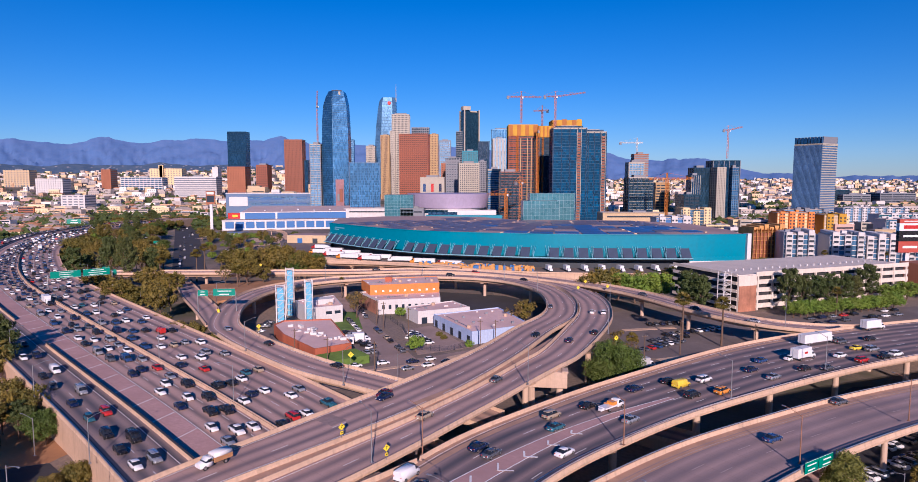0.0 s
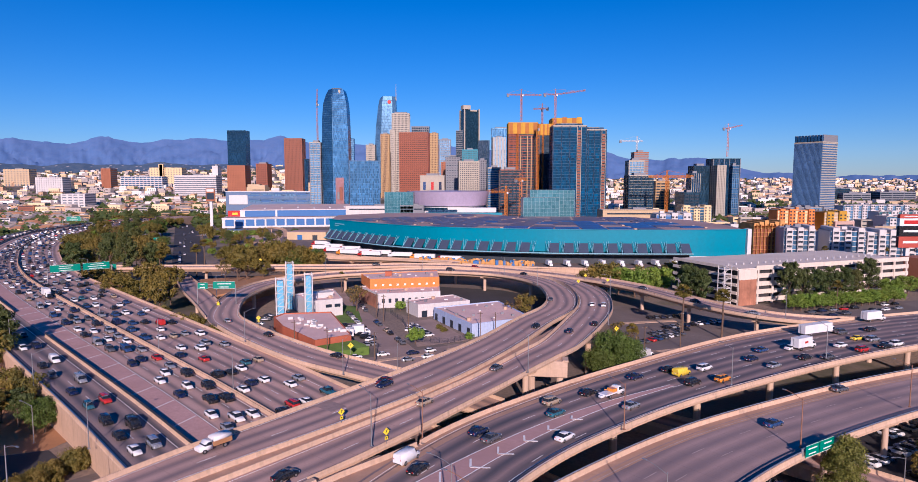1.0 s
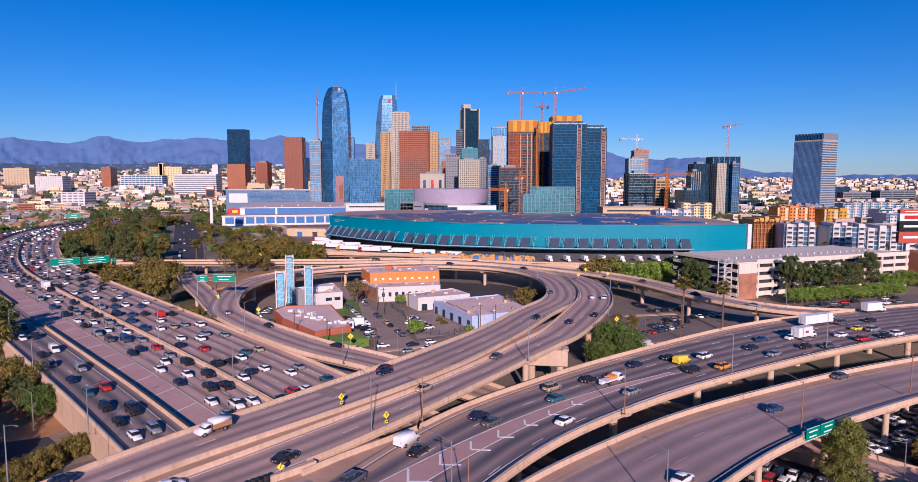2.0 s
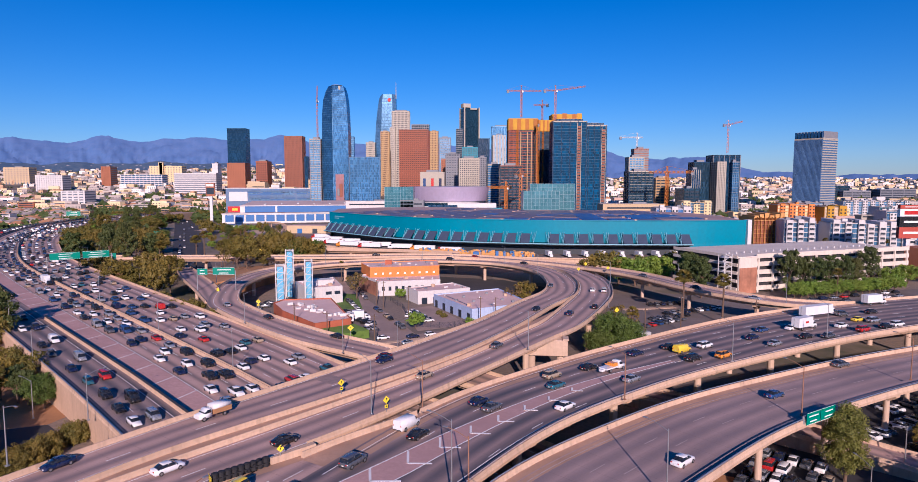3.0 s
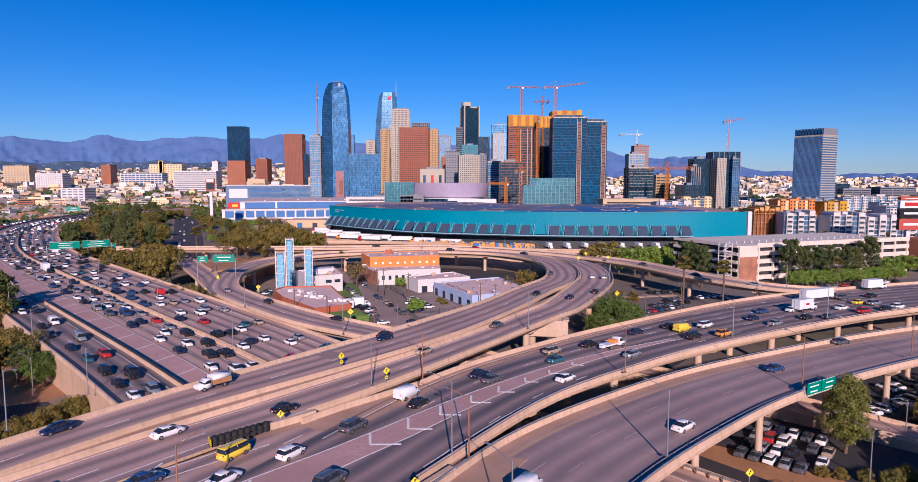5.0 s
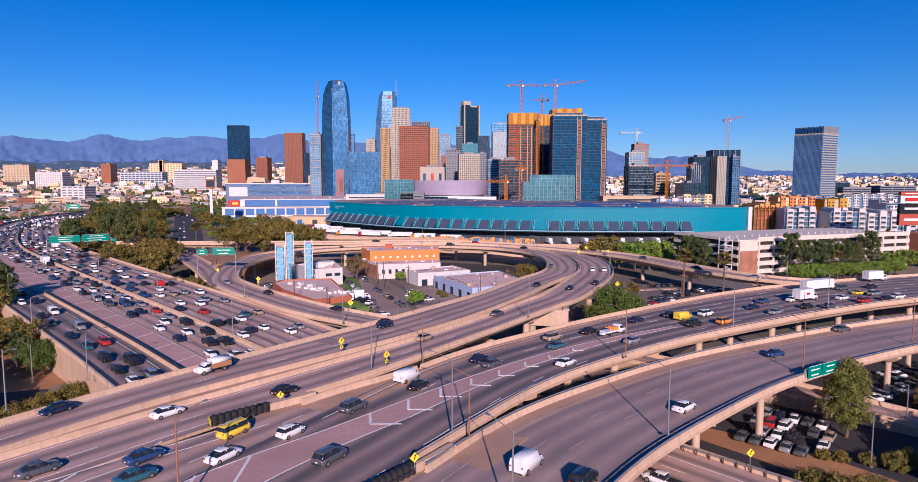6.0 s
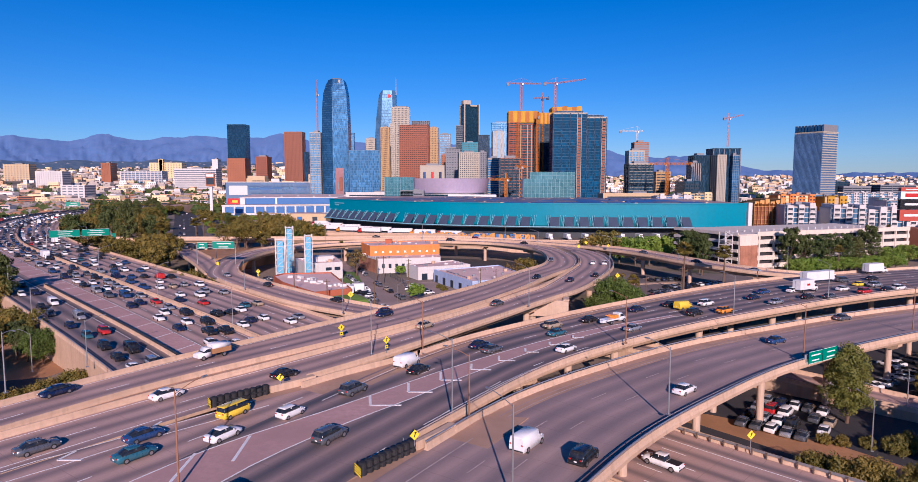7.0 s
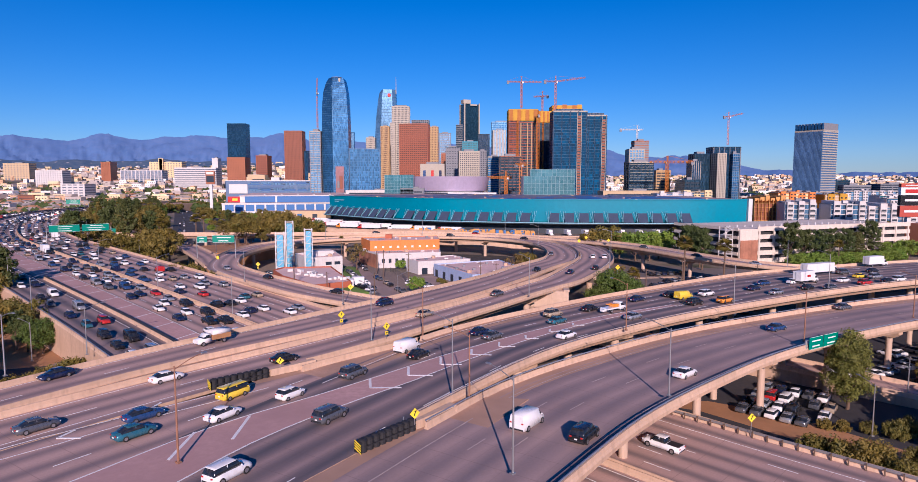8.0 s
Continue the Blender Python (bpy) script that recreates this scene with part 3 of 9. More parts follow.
FWR = viaduct("freeway_outbound", "busy concrete freeway carriageway of five lanes", beside(MED, 7.35, 23.1), ROAD_FWY, skirt=9.9, left=False, lanes=(-7.3, -3.65, 0.0, 3.65), solid_lines=((1.2, 0.13, -1), (-4.4, 0.13, 1)), step=8.0)
FWL = viaduct("freeway_inbound", "busy concrete freeway carriageway with a wide striped shoulder", beside(MED, -14.2, 19.9, 0.0), ROAD_FWY, skirt=9.9, left=False, lanes=(1.2, 4.9), solid_lines=((7.6, 0.16, -1), (-1.2, 0.13, 1)), step=8.0)
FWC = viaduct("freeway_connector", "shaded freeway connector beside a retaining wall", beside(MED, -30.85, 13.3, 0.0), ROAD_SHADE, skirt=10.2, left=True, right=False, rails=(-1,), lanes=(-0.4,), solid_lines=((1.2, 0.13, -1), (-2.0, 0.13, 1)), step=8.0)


def free_wall(name, label, ctrl, s0, s1, h=0.9, screen=None):
    r = spline([(*p[:3], 0.56) for p in ctrl], 8.0)
    ob = solid(name, sweep(name, r, barrier_section(0, 0.0, h), CONC_PALE, s0=s0, s1=s1), label, "barrier", kind="structure")
    if screen:
        child("glare_screen", sweep("glare_screen", r, lambda w: [(-0.05, h - 0.02), (-0.05, h + 0.6), (0.05, h + 0.6), (0.05, h - 0.02)], GLARE, s0=max(s0, screen), s1=s1), ob, None, "dark glare screen")


free_wall("flyover_barrier", "concrete barrier where the flyover leaves the connector", [(-23.8, 91.0, 12.15), (-19.2, 96.6, 12.14), (-13.2, 102.6, 12.12), (-7.6, 108.6, 12.08)], 0, 100, 0.9)
free_wall("median_barrier", "pale concrete median barrier along the freeway", beside(MED, -4.2, 1), 0, 2000, 1.05, 290)
free_wall("shoulder_barrier", "concrete barrier between freeway and connector", beside(MED, -24.2, 1), 0, 272, 0.9, 1)
free_wall("shoulder_barrier", "concrete barrier between freeway and connector", beside(MED, -24.2, 1), 306, 2000, 0.9, 1)


def shoulder_strip():
    """The hatched shoulder of the inbound carriageway."""
    ob = thing("hatched_shoulder", "wide pinkish shoulder with white cross lines", "road marking", kind="structure")
    child("surface", sweep("surface", FWL, lambda w: [(-w / 2 + 0.4, 0.0), (-w / 2 + 0.4, 0.008), (-w / 2 + 7.4, 0.008), (-w / 2 + 7.4, 0.0)], GORE, s0=100, s1=520), ob)
    verts, faces = [], []
    s = 150
    while s < 330:
        a = [at_s(FWL, s + ds, o)[0] for o, ds in ((-9.2, 0), (-9.2, 0.3), (-2.6, 3.3), (-2.6, 3.0))]
        b0 = len(verts)
        verts += [(p[0], p[1], p[2] + z) for z in (0.0, 0.022) for p in a]
        faces += [(b0 + 4, b0 + 7, b0 + 6, b0 + 5)] + [(b0 + k, b0 + (k + 1) % 4, b0 + 4 + (k + 1) % 4, b0 + 4 + k) for k in range(4)]
        s += 13
    child("cross_line", mesh_of("cross_line", verts, faces, LINE_WHITE), ob)


shoulder_strip()
for strip_road, strip_a, strip_b in ((FLY2, 82, 330), (FLY1, 92, 300)):
    for o0, o1 in ((0.5, 1.9), (2.15, 3.5)):
        child("shoulder", sweep("shoulder", strip_road, lambda w: [(-w / 2 + o0, 0.0), (-w / 2 + o0, 0.009), (-w / 2 + o1, 0.009), (-w / 2 + o1, 0.0)], SHOULDER, s0=strip_a, s1=strip_b), strip_road["ob"], None, "dusty tan shoulder strip")


# ---- vehicles ----
CAR_PAINT = {k: paint("car_" + k, c, 0.22, mt) for k, c, mt in (
    ("white", (0.80, 0.80, 0.80), 0.0), ("black", (0.012, 0.013, 0.016), 0.1), ("silver", (0.42, 0.44, 0.47), 0.5), ("grey", (0.13, 0.14, 0.16), 0.4),
    ("blue", (0.025, 0.07, 0.20), 0.2), ("teal", (0.04, 0.16, 0.22), 0.3), ("red", (0.50, 0.025, 0.02), 0.1), ("yellow", (0.80, 0.58, 0.02), 0.0),
    ("orange", (0.75, 0.28, 0.02), 0.0), ("beige", (0.45, 0.36, 0.25), 0.2), ("maroon", (0.16, 0.02, 0.025), 0.2), ("navy", (0.01, 0.02, 0.07), 0.2))}
TRUCK_WHITE = surface("truck_white", (0.80, 0.79, 0.78), 0.5, big=0.4, fine=3, amp=0.08, streak=0.2)
CONTAINER = surface("container_grey", (0.50, 0.50, 0.52), 0.6, big=0.4, fine=3, amp=0.15, streak=0.3)


def loft_bm(stations, round_=0.12):
    """stations: (x, z low, z high, half width low, half width high)."""
    bm = bmesh.new()
    rings = []
    for x, zl, zh, wl, wh in stations:
        r = min(round_, (zh - zl) * 0.35)
        sec = [(-wl, zl), (wl, zl), (wl + 0.02, zl + (zh - zl) * 0.45), (wh, zh - r), (wh - r, zh), (-wh + r, zh), (-wh, zh - r), (-wl - 0.02, zl + (zh - zl) * 0.45)]
        rings.append([bm.verts.new((x, y, z)) for y, z in sec])
    n = len(rings[0])
    for a, b in zip(rings, rings[1:]):
        for j in range(n):
            f = bm.faces.new((a[j], a[(j + 1) % n], b[(j + 1) % n], b[j]))
            f.smooth = True
    bm.faces.new(rings[0][::-1])
    bm.faces.new(rings[-1])
    bmesh.ops.recalc_face_normals(bm, faces=bm.faces)
    return bm


SHAPES = {
    # body stations, glasshouse (x back, x front, x roof back, x roof front, z sill, z roof, half width), wheel x, wheel radius
    "sedan": ([(-2.3, 0.42, 0.82, 0.72, 0.68), (-2.2, 0.25, 0.98, 0.84, 0.78), (-1.4, 0.2, 1.0, 0.9, 0.84), (0.7, 0.2, 0.98, 0.9, 0.84), (1.7, 0.22, 0.86, 0.87, 0.76), (2.2, 0.25, 0.72, 0.78, 0.66), (2.3, 0.38, 0.6, 0.66, 0.6)],
              (-1.75, 1.15, -0.85, 0.3, 0.95, 1.42, 0.78), (-1.35, 1.4), 0.32),
    "hatch": ([(-1.95, 0.42, 0.9, 0.72, 0.7), (-1.9, 0.25, 1.02, 0.84, 0.8), (-1.0, 0.2, 1.03, 0.87, 0.82), (0.7, 0.2, 1.0, 0.87, 0.82), (1.6, 0.22, 0.9, 0.84, 0.74), (2.0, 0.28, 0.7, 0.74, 0.62)],
              (-1.88, 1.25, -1.45, 0.25, 1.0, 1.5, 0.76), (-1.2, 1.3), 0.31),
    "suv": ([(-2.35, 0.5, 1.0, 0.8, 0.78), (-2.3, 0.3, 1.12, 0.92, 0.86), (-1.4, 0.28, 1.15, 0.95, 0.9), (0.8, 0.28, 1.14, 0.95, 0.9), (1.8, 0.3, 1.06, 0.92, 0.84), (2.25, 0.35, 0.9, 0.84, 0.74), (2.35, 0.45, 0.72, 0.7, 0.66)],
            (-2.25, 1.2, -1.95, 0.45, 1.12, 1.76, 0.84), (-1.4, 1.45), 0.38),
    "pickup": ([(-2.8, 0.5, 0.95, 0.9, 0.88), (-2.75, 0.35, 1.08, 0.95, 0.9), (-0.6, 0.32, 1.1, 0.96, 0.9), (0.9, 0.32, 1.12, 0.96, 0.9), (2.1, 0.35, 1.08, 0.94, 0.84), (2.7, 0.4, 0.9, 0.86, 0.76)],
               (-0.75, 1.45, -0.55, 0.75, 1.1, 1.8, 0.82), (-1.75, 1.75), 0.4),
    "van": ([(-2.7, 0.45, 1.95, 0.92, 0.84), (-2.62, 0.32, 2.08, 0.96, 0.86), (0.9, 0.3, 2.1, 0.98, 0.86), (1.35, 0.3, 1.62, 0.97, 0.86), (1.75, 0.32, 1.2, 0.95, 0.84), (2.45, 0.36, 1.0, 0.88, 0.78), (2.6, 0.45, 0.8, 0.76, 0.7)],
            (0.55, 1.78, 0.7, 1.1, 1.22, 1.96, 0.9), (-1.6, 1.75), 0.38),
    "bus": ([(-2.2, 0.4, 1.1, 0.8, 0.78), (-2.15, 0.3, 1.15, 0.86, 0.84), (1.95, 0.3, 1.12, 0.86, 0.84), (2.2, 0.38, 1.05, 0.8, 0.76)],
            (-2.1, 2.1, -1.95, 1.75, 1.12, 1.78, 0.8), (-1.25, 1.2), 0.32),
}


def wheel_at(parent, x, y, r, near):
    side = 1 if y > 0 else -1
    rot = pose(x, y, r, 90, 0, 0)
    t = child("tyre", shared(("tyre", r), lambda: cyl_bm(r, r, 0.22, (0, 0, -0.11), 14), TYRE), parent, rot)
    if near:
        child("rim", shared(("rim", r), lambda: cyl_bm(r * 0.62, r * 0.62, 0.25, (0, 0, -0.125), 10), RIM), t, None, "alloy rim")


PROTO = {}
COLOUR_WORDS = {"silver": "silver metallic", "grey": "dark grey", "teal": "teal blue", "navy": "dark navy"}


def far_vehicle(kind, col, m, label=""):
    """The same car for the distance: painted body with wheels, glass and roof."""
    key = (kind, col, "far")
    if key in PROTO:
        return copy_thing(PROTO[key], m)
    st, (gb, gf, rb, rf, zs, zr, gw), wx, wr = SHAPES[kind]
    bm = loft_bm(st)
    for f in bm.faces:
        f.material_index = 0
    top = loft_bm([(rb - 0.1, zr - 0.05, zr + 0.02, gw * 0.84, gw * 0.78), (rf + 0.06, zr - 0.05, zr + 0.02, gw * 0.84, gw * 0.78)], 0.04)
    tmp = bpy.data.meshes.new("roof")
    top.to_mesh(tmp)
    top.free()
    bm.from_mesh(tmp)
    n0 = len(bm.faces)
    for x in wx:
        for sgn in (-1, 1):
            cyl_bm(wr, wr, 0.22, (x, sgn * (st[2][3] - 0.08) + 0.11, wr), 8, bm, Matrix.Rotation(radians(90), 4, "X"))
    for i, f in enumerate(bm.faces):
        f.material_index = 1 if i >= n0 else 0
    me = bpy.data.meshes.new("car_body")
    bm.to_mesh(me)
    bm.free()
    me.materials.append(CAR_PAINT[col])
    me.materials.append(TYRE)
    ob = solid({"sedan": "sedan", "hatch": "hatchback", "suv": "sport_utility_car", "pickup": "pickup_truck", "van": "panel_van", "bus": "camper_van"}[kind], me, label or COLOUR_WORDS.get(col, col) + " " + {"sedan": "sedan", "hatch": "hatchback", "suv": "sport utility car", "pickup": "pickup", "van": "panel van", "bus": "camper van"}[kind] + " in a packed freeway lane", "car", m, "cars in traffic")
    part("glasshouse", loft_bm([(gb, zs - 0.05, zs + 0.02, gw, gw), (rb, zs - 0.05, zr, gw, gw * 0.82), (rf, zs - 0.05, zr, gw, gw * 0.82), (gf, zs - 0.05, zs + 0.02, gw, gw)], 0.06), CARGLASS, ob, "dark tinted glass")
    PROTO[key] = ob
    return ob


def vehicle(kind, col, m, near=True, label="", group=""):
    """A car, van or pickup with body, glasshouse, roof, wheels and lamps; alike ones are copied."""
    key = (kind, col, near)
    if key in PROTO:
        ob = copy_thing(PROTO[key], m)
        if label:
            ob["label"] = label
        return ob
    st, (gb, gf, rb, rf, zs, zr, gw), wx, wr = SHAPES[kind]
    P = CAR_PAINT[col]
    names = {"sedan": "sedan", "hatch": "hatchback", "suv": "sport_utility_car", "pickup": "pickup_truck", "van": "panel_van", "bus": "camper_van"}
    words = {"sedan": "four-door sedan", "hatch": "small hatchback", "suv": "sport utility car", "pickup": "pickup truck", "van": "windowless panel van", "bus": "boxy camper van"}
    ob = thing(names[kind], label or COLOUR_WORDS.get(col, col) + " " + words[kind] + " on the roadway", "van" if kind in ("van", "bus") else "pickup" if kind == "pickup" else "car", m, group or "cars in traffic")
    part("body", loft_bm(st), P, ob)
    if kind == "pickup":
        bm = box_bm(1.75, 1.5, 0.04, (-1.75, 0, 1.085))
        part("cargo_bed", bm, RUBBER, ob, "dark open bed")
    glass = loft_bm([(gb, zs - 0.05, zs + 0.02, gw, gw), (rb, zs - 0.05, zr, gw, gw * 0.82), (rf, zs - 0.05, zr, gw, gw * 0.82), (gf, zs - 0.05, zs + 0.02, gw, gw)], 0.06)
    part("glasshouse", glass, CARGLASS, ob, "dark tinted glass")
    roof = loft_bm([(rb - 0.12, zr - 0.05, zr + 0.01, gw * 0.84, gw * 0.78), (rb + 0.15, zr - 0.05, zr + 0.035, gw * 0.85, gw * 0.8), (rf - 0.1, zr - 0.05, zr + 0.035, gw * 0.85, gw * 0.8), (rf + 0.08, zr - 0.05, zr + 0.01, gw * 0.84, gw * 0.78)], 0.04)
    part("roof", roof, P, ob)
    hw = st[2][3]
    if near:
        for sgn in (-1, 1):
            for xa, zz in (((rb + rf) / 2 + 0.1, zr),):
                part("window_pillar", box_bm(0.09, 0.05, zz - zs, (xa, sgn * (gw * 0.93), zs)), P, ob)
            part("mirror", box_bm(0.14, 0.2, 0.14, (gf - 0.35, sgn * (hw + 0.08), zs + 0.02), 0.03), P, ob)
        part("windscreen", loft_bm([(rf + 0.06, zr - 0.09, zr - 0.03, gw * 0.7, gw * 0.7), (gf + 0.01, zs - 0.02, zs + 0.04, gw * 0.8, gw * 0.8)], 0.02), CARGLASS, ob)
    for x in wx:
        for sgn in (-1, 1):
            wheel_at(ob, x, sgn * (hw - 0.08), wr, near)
    zl = (st[0][1] + st[0][2]) / 2 + (0.12 if kind != "van" else -0.1)
    for sgn in (-1, 1):
        if near:
            part("tail_lamp", box_bm(0.08, 0.26, 0.16, (st[0][0] - 0.005, sgn * (st[0][3] - 0.16), zl), 0.02), LAMPRED, ob)
            part("head_lamp", box_bm(0.16, 0.32, 0.13, (st[-1][0] - 0.06, sgn * (st[-1][3] - 0.14), st[-1][2] - 0.1), 0.03), LAMPCLEAR, ob)
    if near:
        part("number_plate", box_bm(0.02, 0.34, 0.14, (st[0][0] - 0.03, 0, zl - 0.22)), LINE_WHITE, ob)
        part("bumper", box_bm(0.12, 2 * st[0][3] - 0.1, 0.16, (st[0][0] + 0.02, 0, st[0][1] - 0.08), 0.04), RUBBER if kind in ("van", "pickup", "suv") else P, ob)
    PROTO[key] = ob
    return ob


def box_truck(m, label, length=6.2, trailer=False, cab="white", boxmat=None, patch=None, near=True):
    """A cab with a square cargo box; patch: colour of the plain mark on its sides."""
    ob = thing("semi_trailer_truck" if trailer else "box_truck", label, "truck", m)
    L_ = length
    g = 1.4 if trailer and not near else 1.0
    part("cab", loft_bm([(x * g, a, b * g, c * (1.1 if g > 1 else 1), d * (1.1 if g > 1 else 1)) for x, a, b, c, d in ((0.0, 0.5, 2.3, 1.0, 0.95), (1.0, 0.45, 2.4, 1.02, 0.92), (1.5, 0.45, 1.75, 1.02, 0.95), (2.1, 0.5, 1.45, 0.98, 0.9), (2.3, 0.55, 1.2, 0.9, 0.85))], 0.15), CAR_PAINT[cab], ob)
    part("windscreen", loft_bm([(x * g, a * g, b * g, c * (1.1 if g > 1 else 1), d * (1.1 if g > 1 else 1)) for x, a, b, c, d in ((0.35, 1.5, 2.1, 1.03, 0.97), (1.0, 1.5, 2.1, 1.035, 0.97), (1.5, 1.5, 1.66, 1.03, 1.0))], 0.04), CARGLASS, ob)
    part("cargo_box", box_bm(L_, 2.45, 2.7, (-L_ / 2 - 0.15, 0, 0.95), 0.04), boxmat or TRUCK_WHITE, ob, "plain cargo box")
    part("chassis", box_bm(L_ + 2, 0.9, 0.3, (-L_ / 2 + 0.8, 0, 0.6)), RUBBER, ob)
    if patch:
        for sgn in (-1, 1):
            part("side_mark", box_bm(1.5, 0.02, 0.6, (-L_ * 0.45, sgn * 1.235, 2.0)), CAR_PAINT[patch], ob)
    part("rear_door_bar", box_bm(0.04, 0.1, 2.4, (-L_ - 0.17, 0.4, 1.05)), STEEL, ob)
    for x in ((1.1, -L_ + 1.0, -L_ + 2.1) if trailer else (1.1, -L_ + 1.6)):
        for sgn in (-1, 1):
            wheel_at(ob, x, sgn * 0.98, 0.48, near)
    return ob


def tow_truck(m):
    ob = thing("tow_truck", "white tow truck with an orange load on its flat bed", "truck", m)
    part("cab", loft_bm([(0.3, 0.5, 2.1, 0.98, 0.9), (1.3, 0.45, 2.15, 1.0, 0.9), (1.8, 0.45, 1.4, 1.0, 0.92), (2.9, 0.5, 1.2, 0.95, 0.85)], 0.12), CAR_PAINT["white"], ob)
    part("windscreen", loft_bm([(0.5, 1.35, 1.95, 1.01, 0.95), (1.25, 1.35, 1.95, 1.01, 0.95), (1.8, 1.35, 1.45, 1.0, 0.98)], 0.04), CARGLASS, ob)
    part("flat_bed", box_bm(4.2, 2.2, 0.3, (-2.0, 0, 0.85), 0.03), CAR_PAINT["white"], ob)
    part("boom", bar_bm((-0.5, 0, 1.2), (-3.4, 0, 2.0), 0.14, 8), CAR_PAINT["orange"], ob, "orange lifting boom")
    part("tool_box", box_bm(1.4, 1.8, 0.7, (-0.7, 0, 1.15), 0.05), CAR_PAINT["orange"], ob)
    part("wheel_lift", box_bm(1.3, 0.9, 0.5, (-4.3, 0, 0.5), 0.05), CAR_PAINT["white"], ob)
    for x in (1.9, -2.6):
        for sgn in (-1, 1):
            wheel_at(ob, x, sgn * 0.92, 0.42, True)
    return ob


def stake_truck(m):
    ob = thing("stake_bed_truck", "white work truck with a wooden stake bed and tarp", "truck", m)
    part("cab", loft_bm([(0.0, 0.5, 2.0, 0.98, 0.9), (0.9, 0.45, 2.05, 1.0, 0.9), (1.4, 0.45, 1.3, 1.0, 0.92), (2.4, 0.5, 1.15, 0.95, 0.85)], 0.12), CAR_PAINT["white"], ob)
    part("windscreen", loft_bm([(0.15, 1.3, 1.85, 1.01, 0.95), (0.85, 1.3, 1.85, 1.01, 0.95), (1.4, 1.3, 1.38, 1.0, 0.98)], 0.04), CARGLASS, ob)
    part("stake_side", box_bm(3.6, 2.1, 0.9, (-2.0, 0, 0.8), 0.03), DIRT, ob, "brown wooden stake sides")
    part("tarp", loft_bm([(-3.75, 1.65, 2.3, 1.03, 1.0), (-2.0, 1.65, 2.45, 1.05, 1.0), (-0.25, 1.65, 2.35, 1.03, 1.0)], 0.1), TRUCK_WHITE, ob, "white tarp")
    for x in (1.5, -2.4):
        for sgn in (-1, 1):
            wheel_at(ob, x, sgn * 0.92, 0.4, True)
    return ob


def snap(road, x, y):
    """The nearest place on a road: its distance along, and the offset to the right."""
    d = road["P"][:, :2] - np.array((x, y))
    k = int(np.argmin((d ** 2).sum(1)))
    t = road["T"][k]
    along = float((-d[k]) @ t)
    return road["S"][k] + along, float((-d[k]) @ road["N"][k])


def on_road(road, x, y, back=False, turn=0.0):
    s, o = snap(road, x, y)
    lim = np.interp(s, road["S"], road["W"]) / 2 - 1.9
    o = max(-lim, min(lim, o))
    p, h = at_s(road, s, o)
    k = min(max(s, 2), road["S"][-1] - 2)
    slope = math.degrees(math.atan2(at_s(road, k + 2)[0][2] - at_s(road, k - 2)[0][2], 4.0))
    return pose(p[0], p[1], p[2] + 0.012, 0, slope if back else -slope, h + (180 if back else 0) + turn)


def drive(road, kind, col, x, y, back=False, label=""):
    return vehicle(kind, col, on_road(road, x, y, back), True, label)


# ---- road furniture ----
def street_lamp(x, y, z, arm_to, h=9.5, rusty=False, arm=3.2, label=""):
    """A tapered pole with a curved arm and a cobra-head lamp; arm_to is the arm's compass angle."""
    ob = thing("street_lamp", label or ("rust-brown steel street lamp on the viaduct edge" if rusty else "grey steel street lamp with one curved arm"), "street lamp", pose(x, y, z, 0, 0, arm_to), "street lamps of the interchange")
    mat = RUST if rusty else STEEL
    tag = "r" if rusty else "s"
    child("base_plate", shared(("base_plate", tag), lambda: box_bm(0.5, 0.5, 0.18, (0, 0, 0), 0.03), mat), ob)
    child("pole", shared(("pole", tag, h), lambda: cyl_bm(0.13, 0.07, h, n=10), mat), ob)
    def make_arm():
        bm = bmesh.new()
        pts = [Vector((arm * f, 0, h - 0.35 + 0.9 * math.sin(f * 1.35))) for f in (0, 0.25, 0.5, 0.75, 1.0)]
        for a, b in zip(pts, pts[1:]):
            bar_bm(a, b, 0.05, 6, bm)
        return bm
    child("arm", shared(("arm", tag, h, arm), make_arm, mat), ob)
    child("lamp_head", shared(("lamp_head", h, arm), lambda: box_bm(0.75, 0.28, 0.16, (arm + 0.3, 0, h + 0.46), 0.05), STEEL), ob)
    return ob


def letters(text, size, mat, m, parent, extrude=0.01):
    cu = bpy.data.curves.new("lettering", "FONT")
    cu.body, cu.size, cu.extrude, cu.align_x, cu.align_y = text, size, extrude, "CENTER", "CENTER"
    cu.resolution_u = 2
    ob = new("lettering_curve", cu)
    bpy.context.view_layer.update()
    me = bpy.data.meshes.new_from_object(ob)
    bpy.data.objects.remove(ob)
    bpy.data.curves.remove(cu)
    me.materials.clear()
    me.materials.append(mat)
    return child("lettering", me, parent, m)


def bar_lines(parent, w, h, rows, front, at=(0, 0, 0), mat=None, seed=1):
    """Rows of plain bars that stand for writing too small to read."""
    rr = random.Random(seed)
    for k in range(rows):
        ww = w * rr.uniform(0.4, 0.7)
        zz = at[2] + h * (k + 0.5) / rows - h / rows * 0.22
        part("text_bar", box_bm(ww, 0.02, h / rows * 0.24, (at[0] + rr.uniform(-0.05, 0.05) * w, front + at[1], zz)), mat or LINE_WHITE, parent)


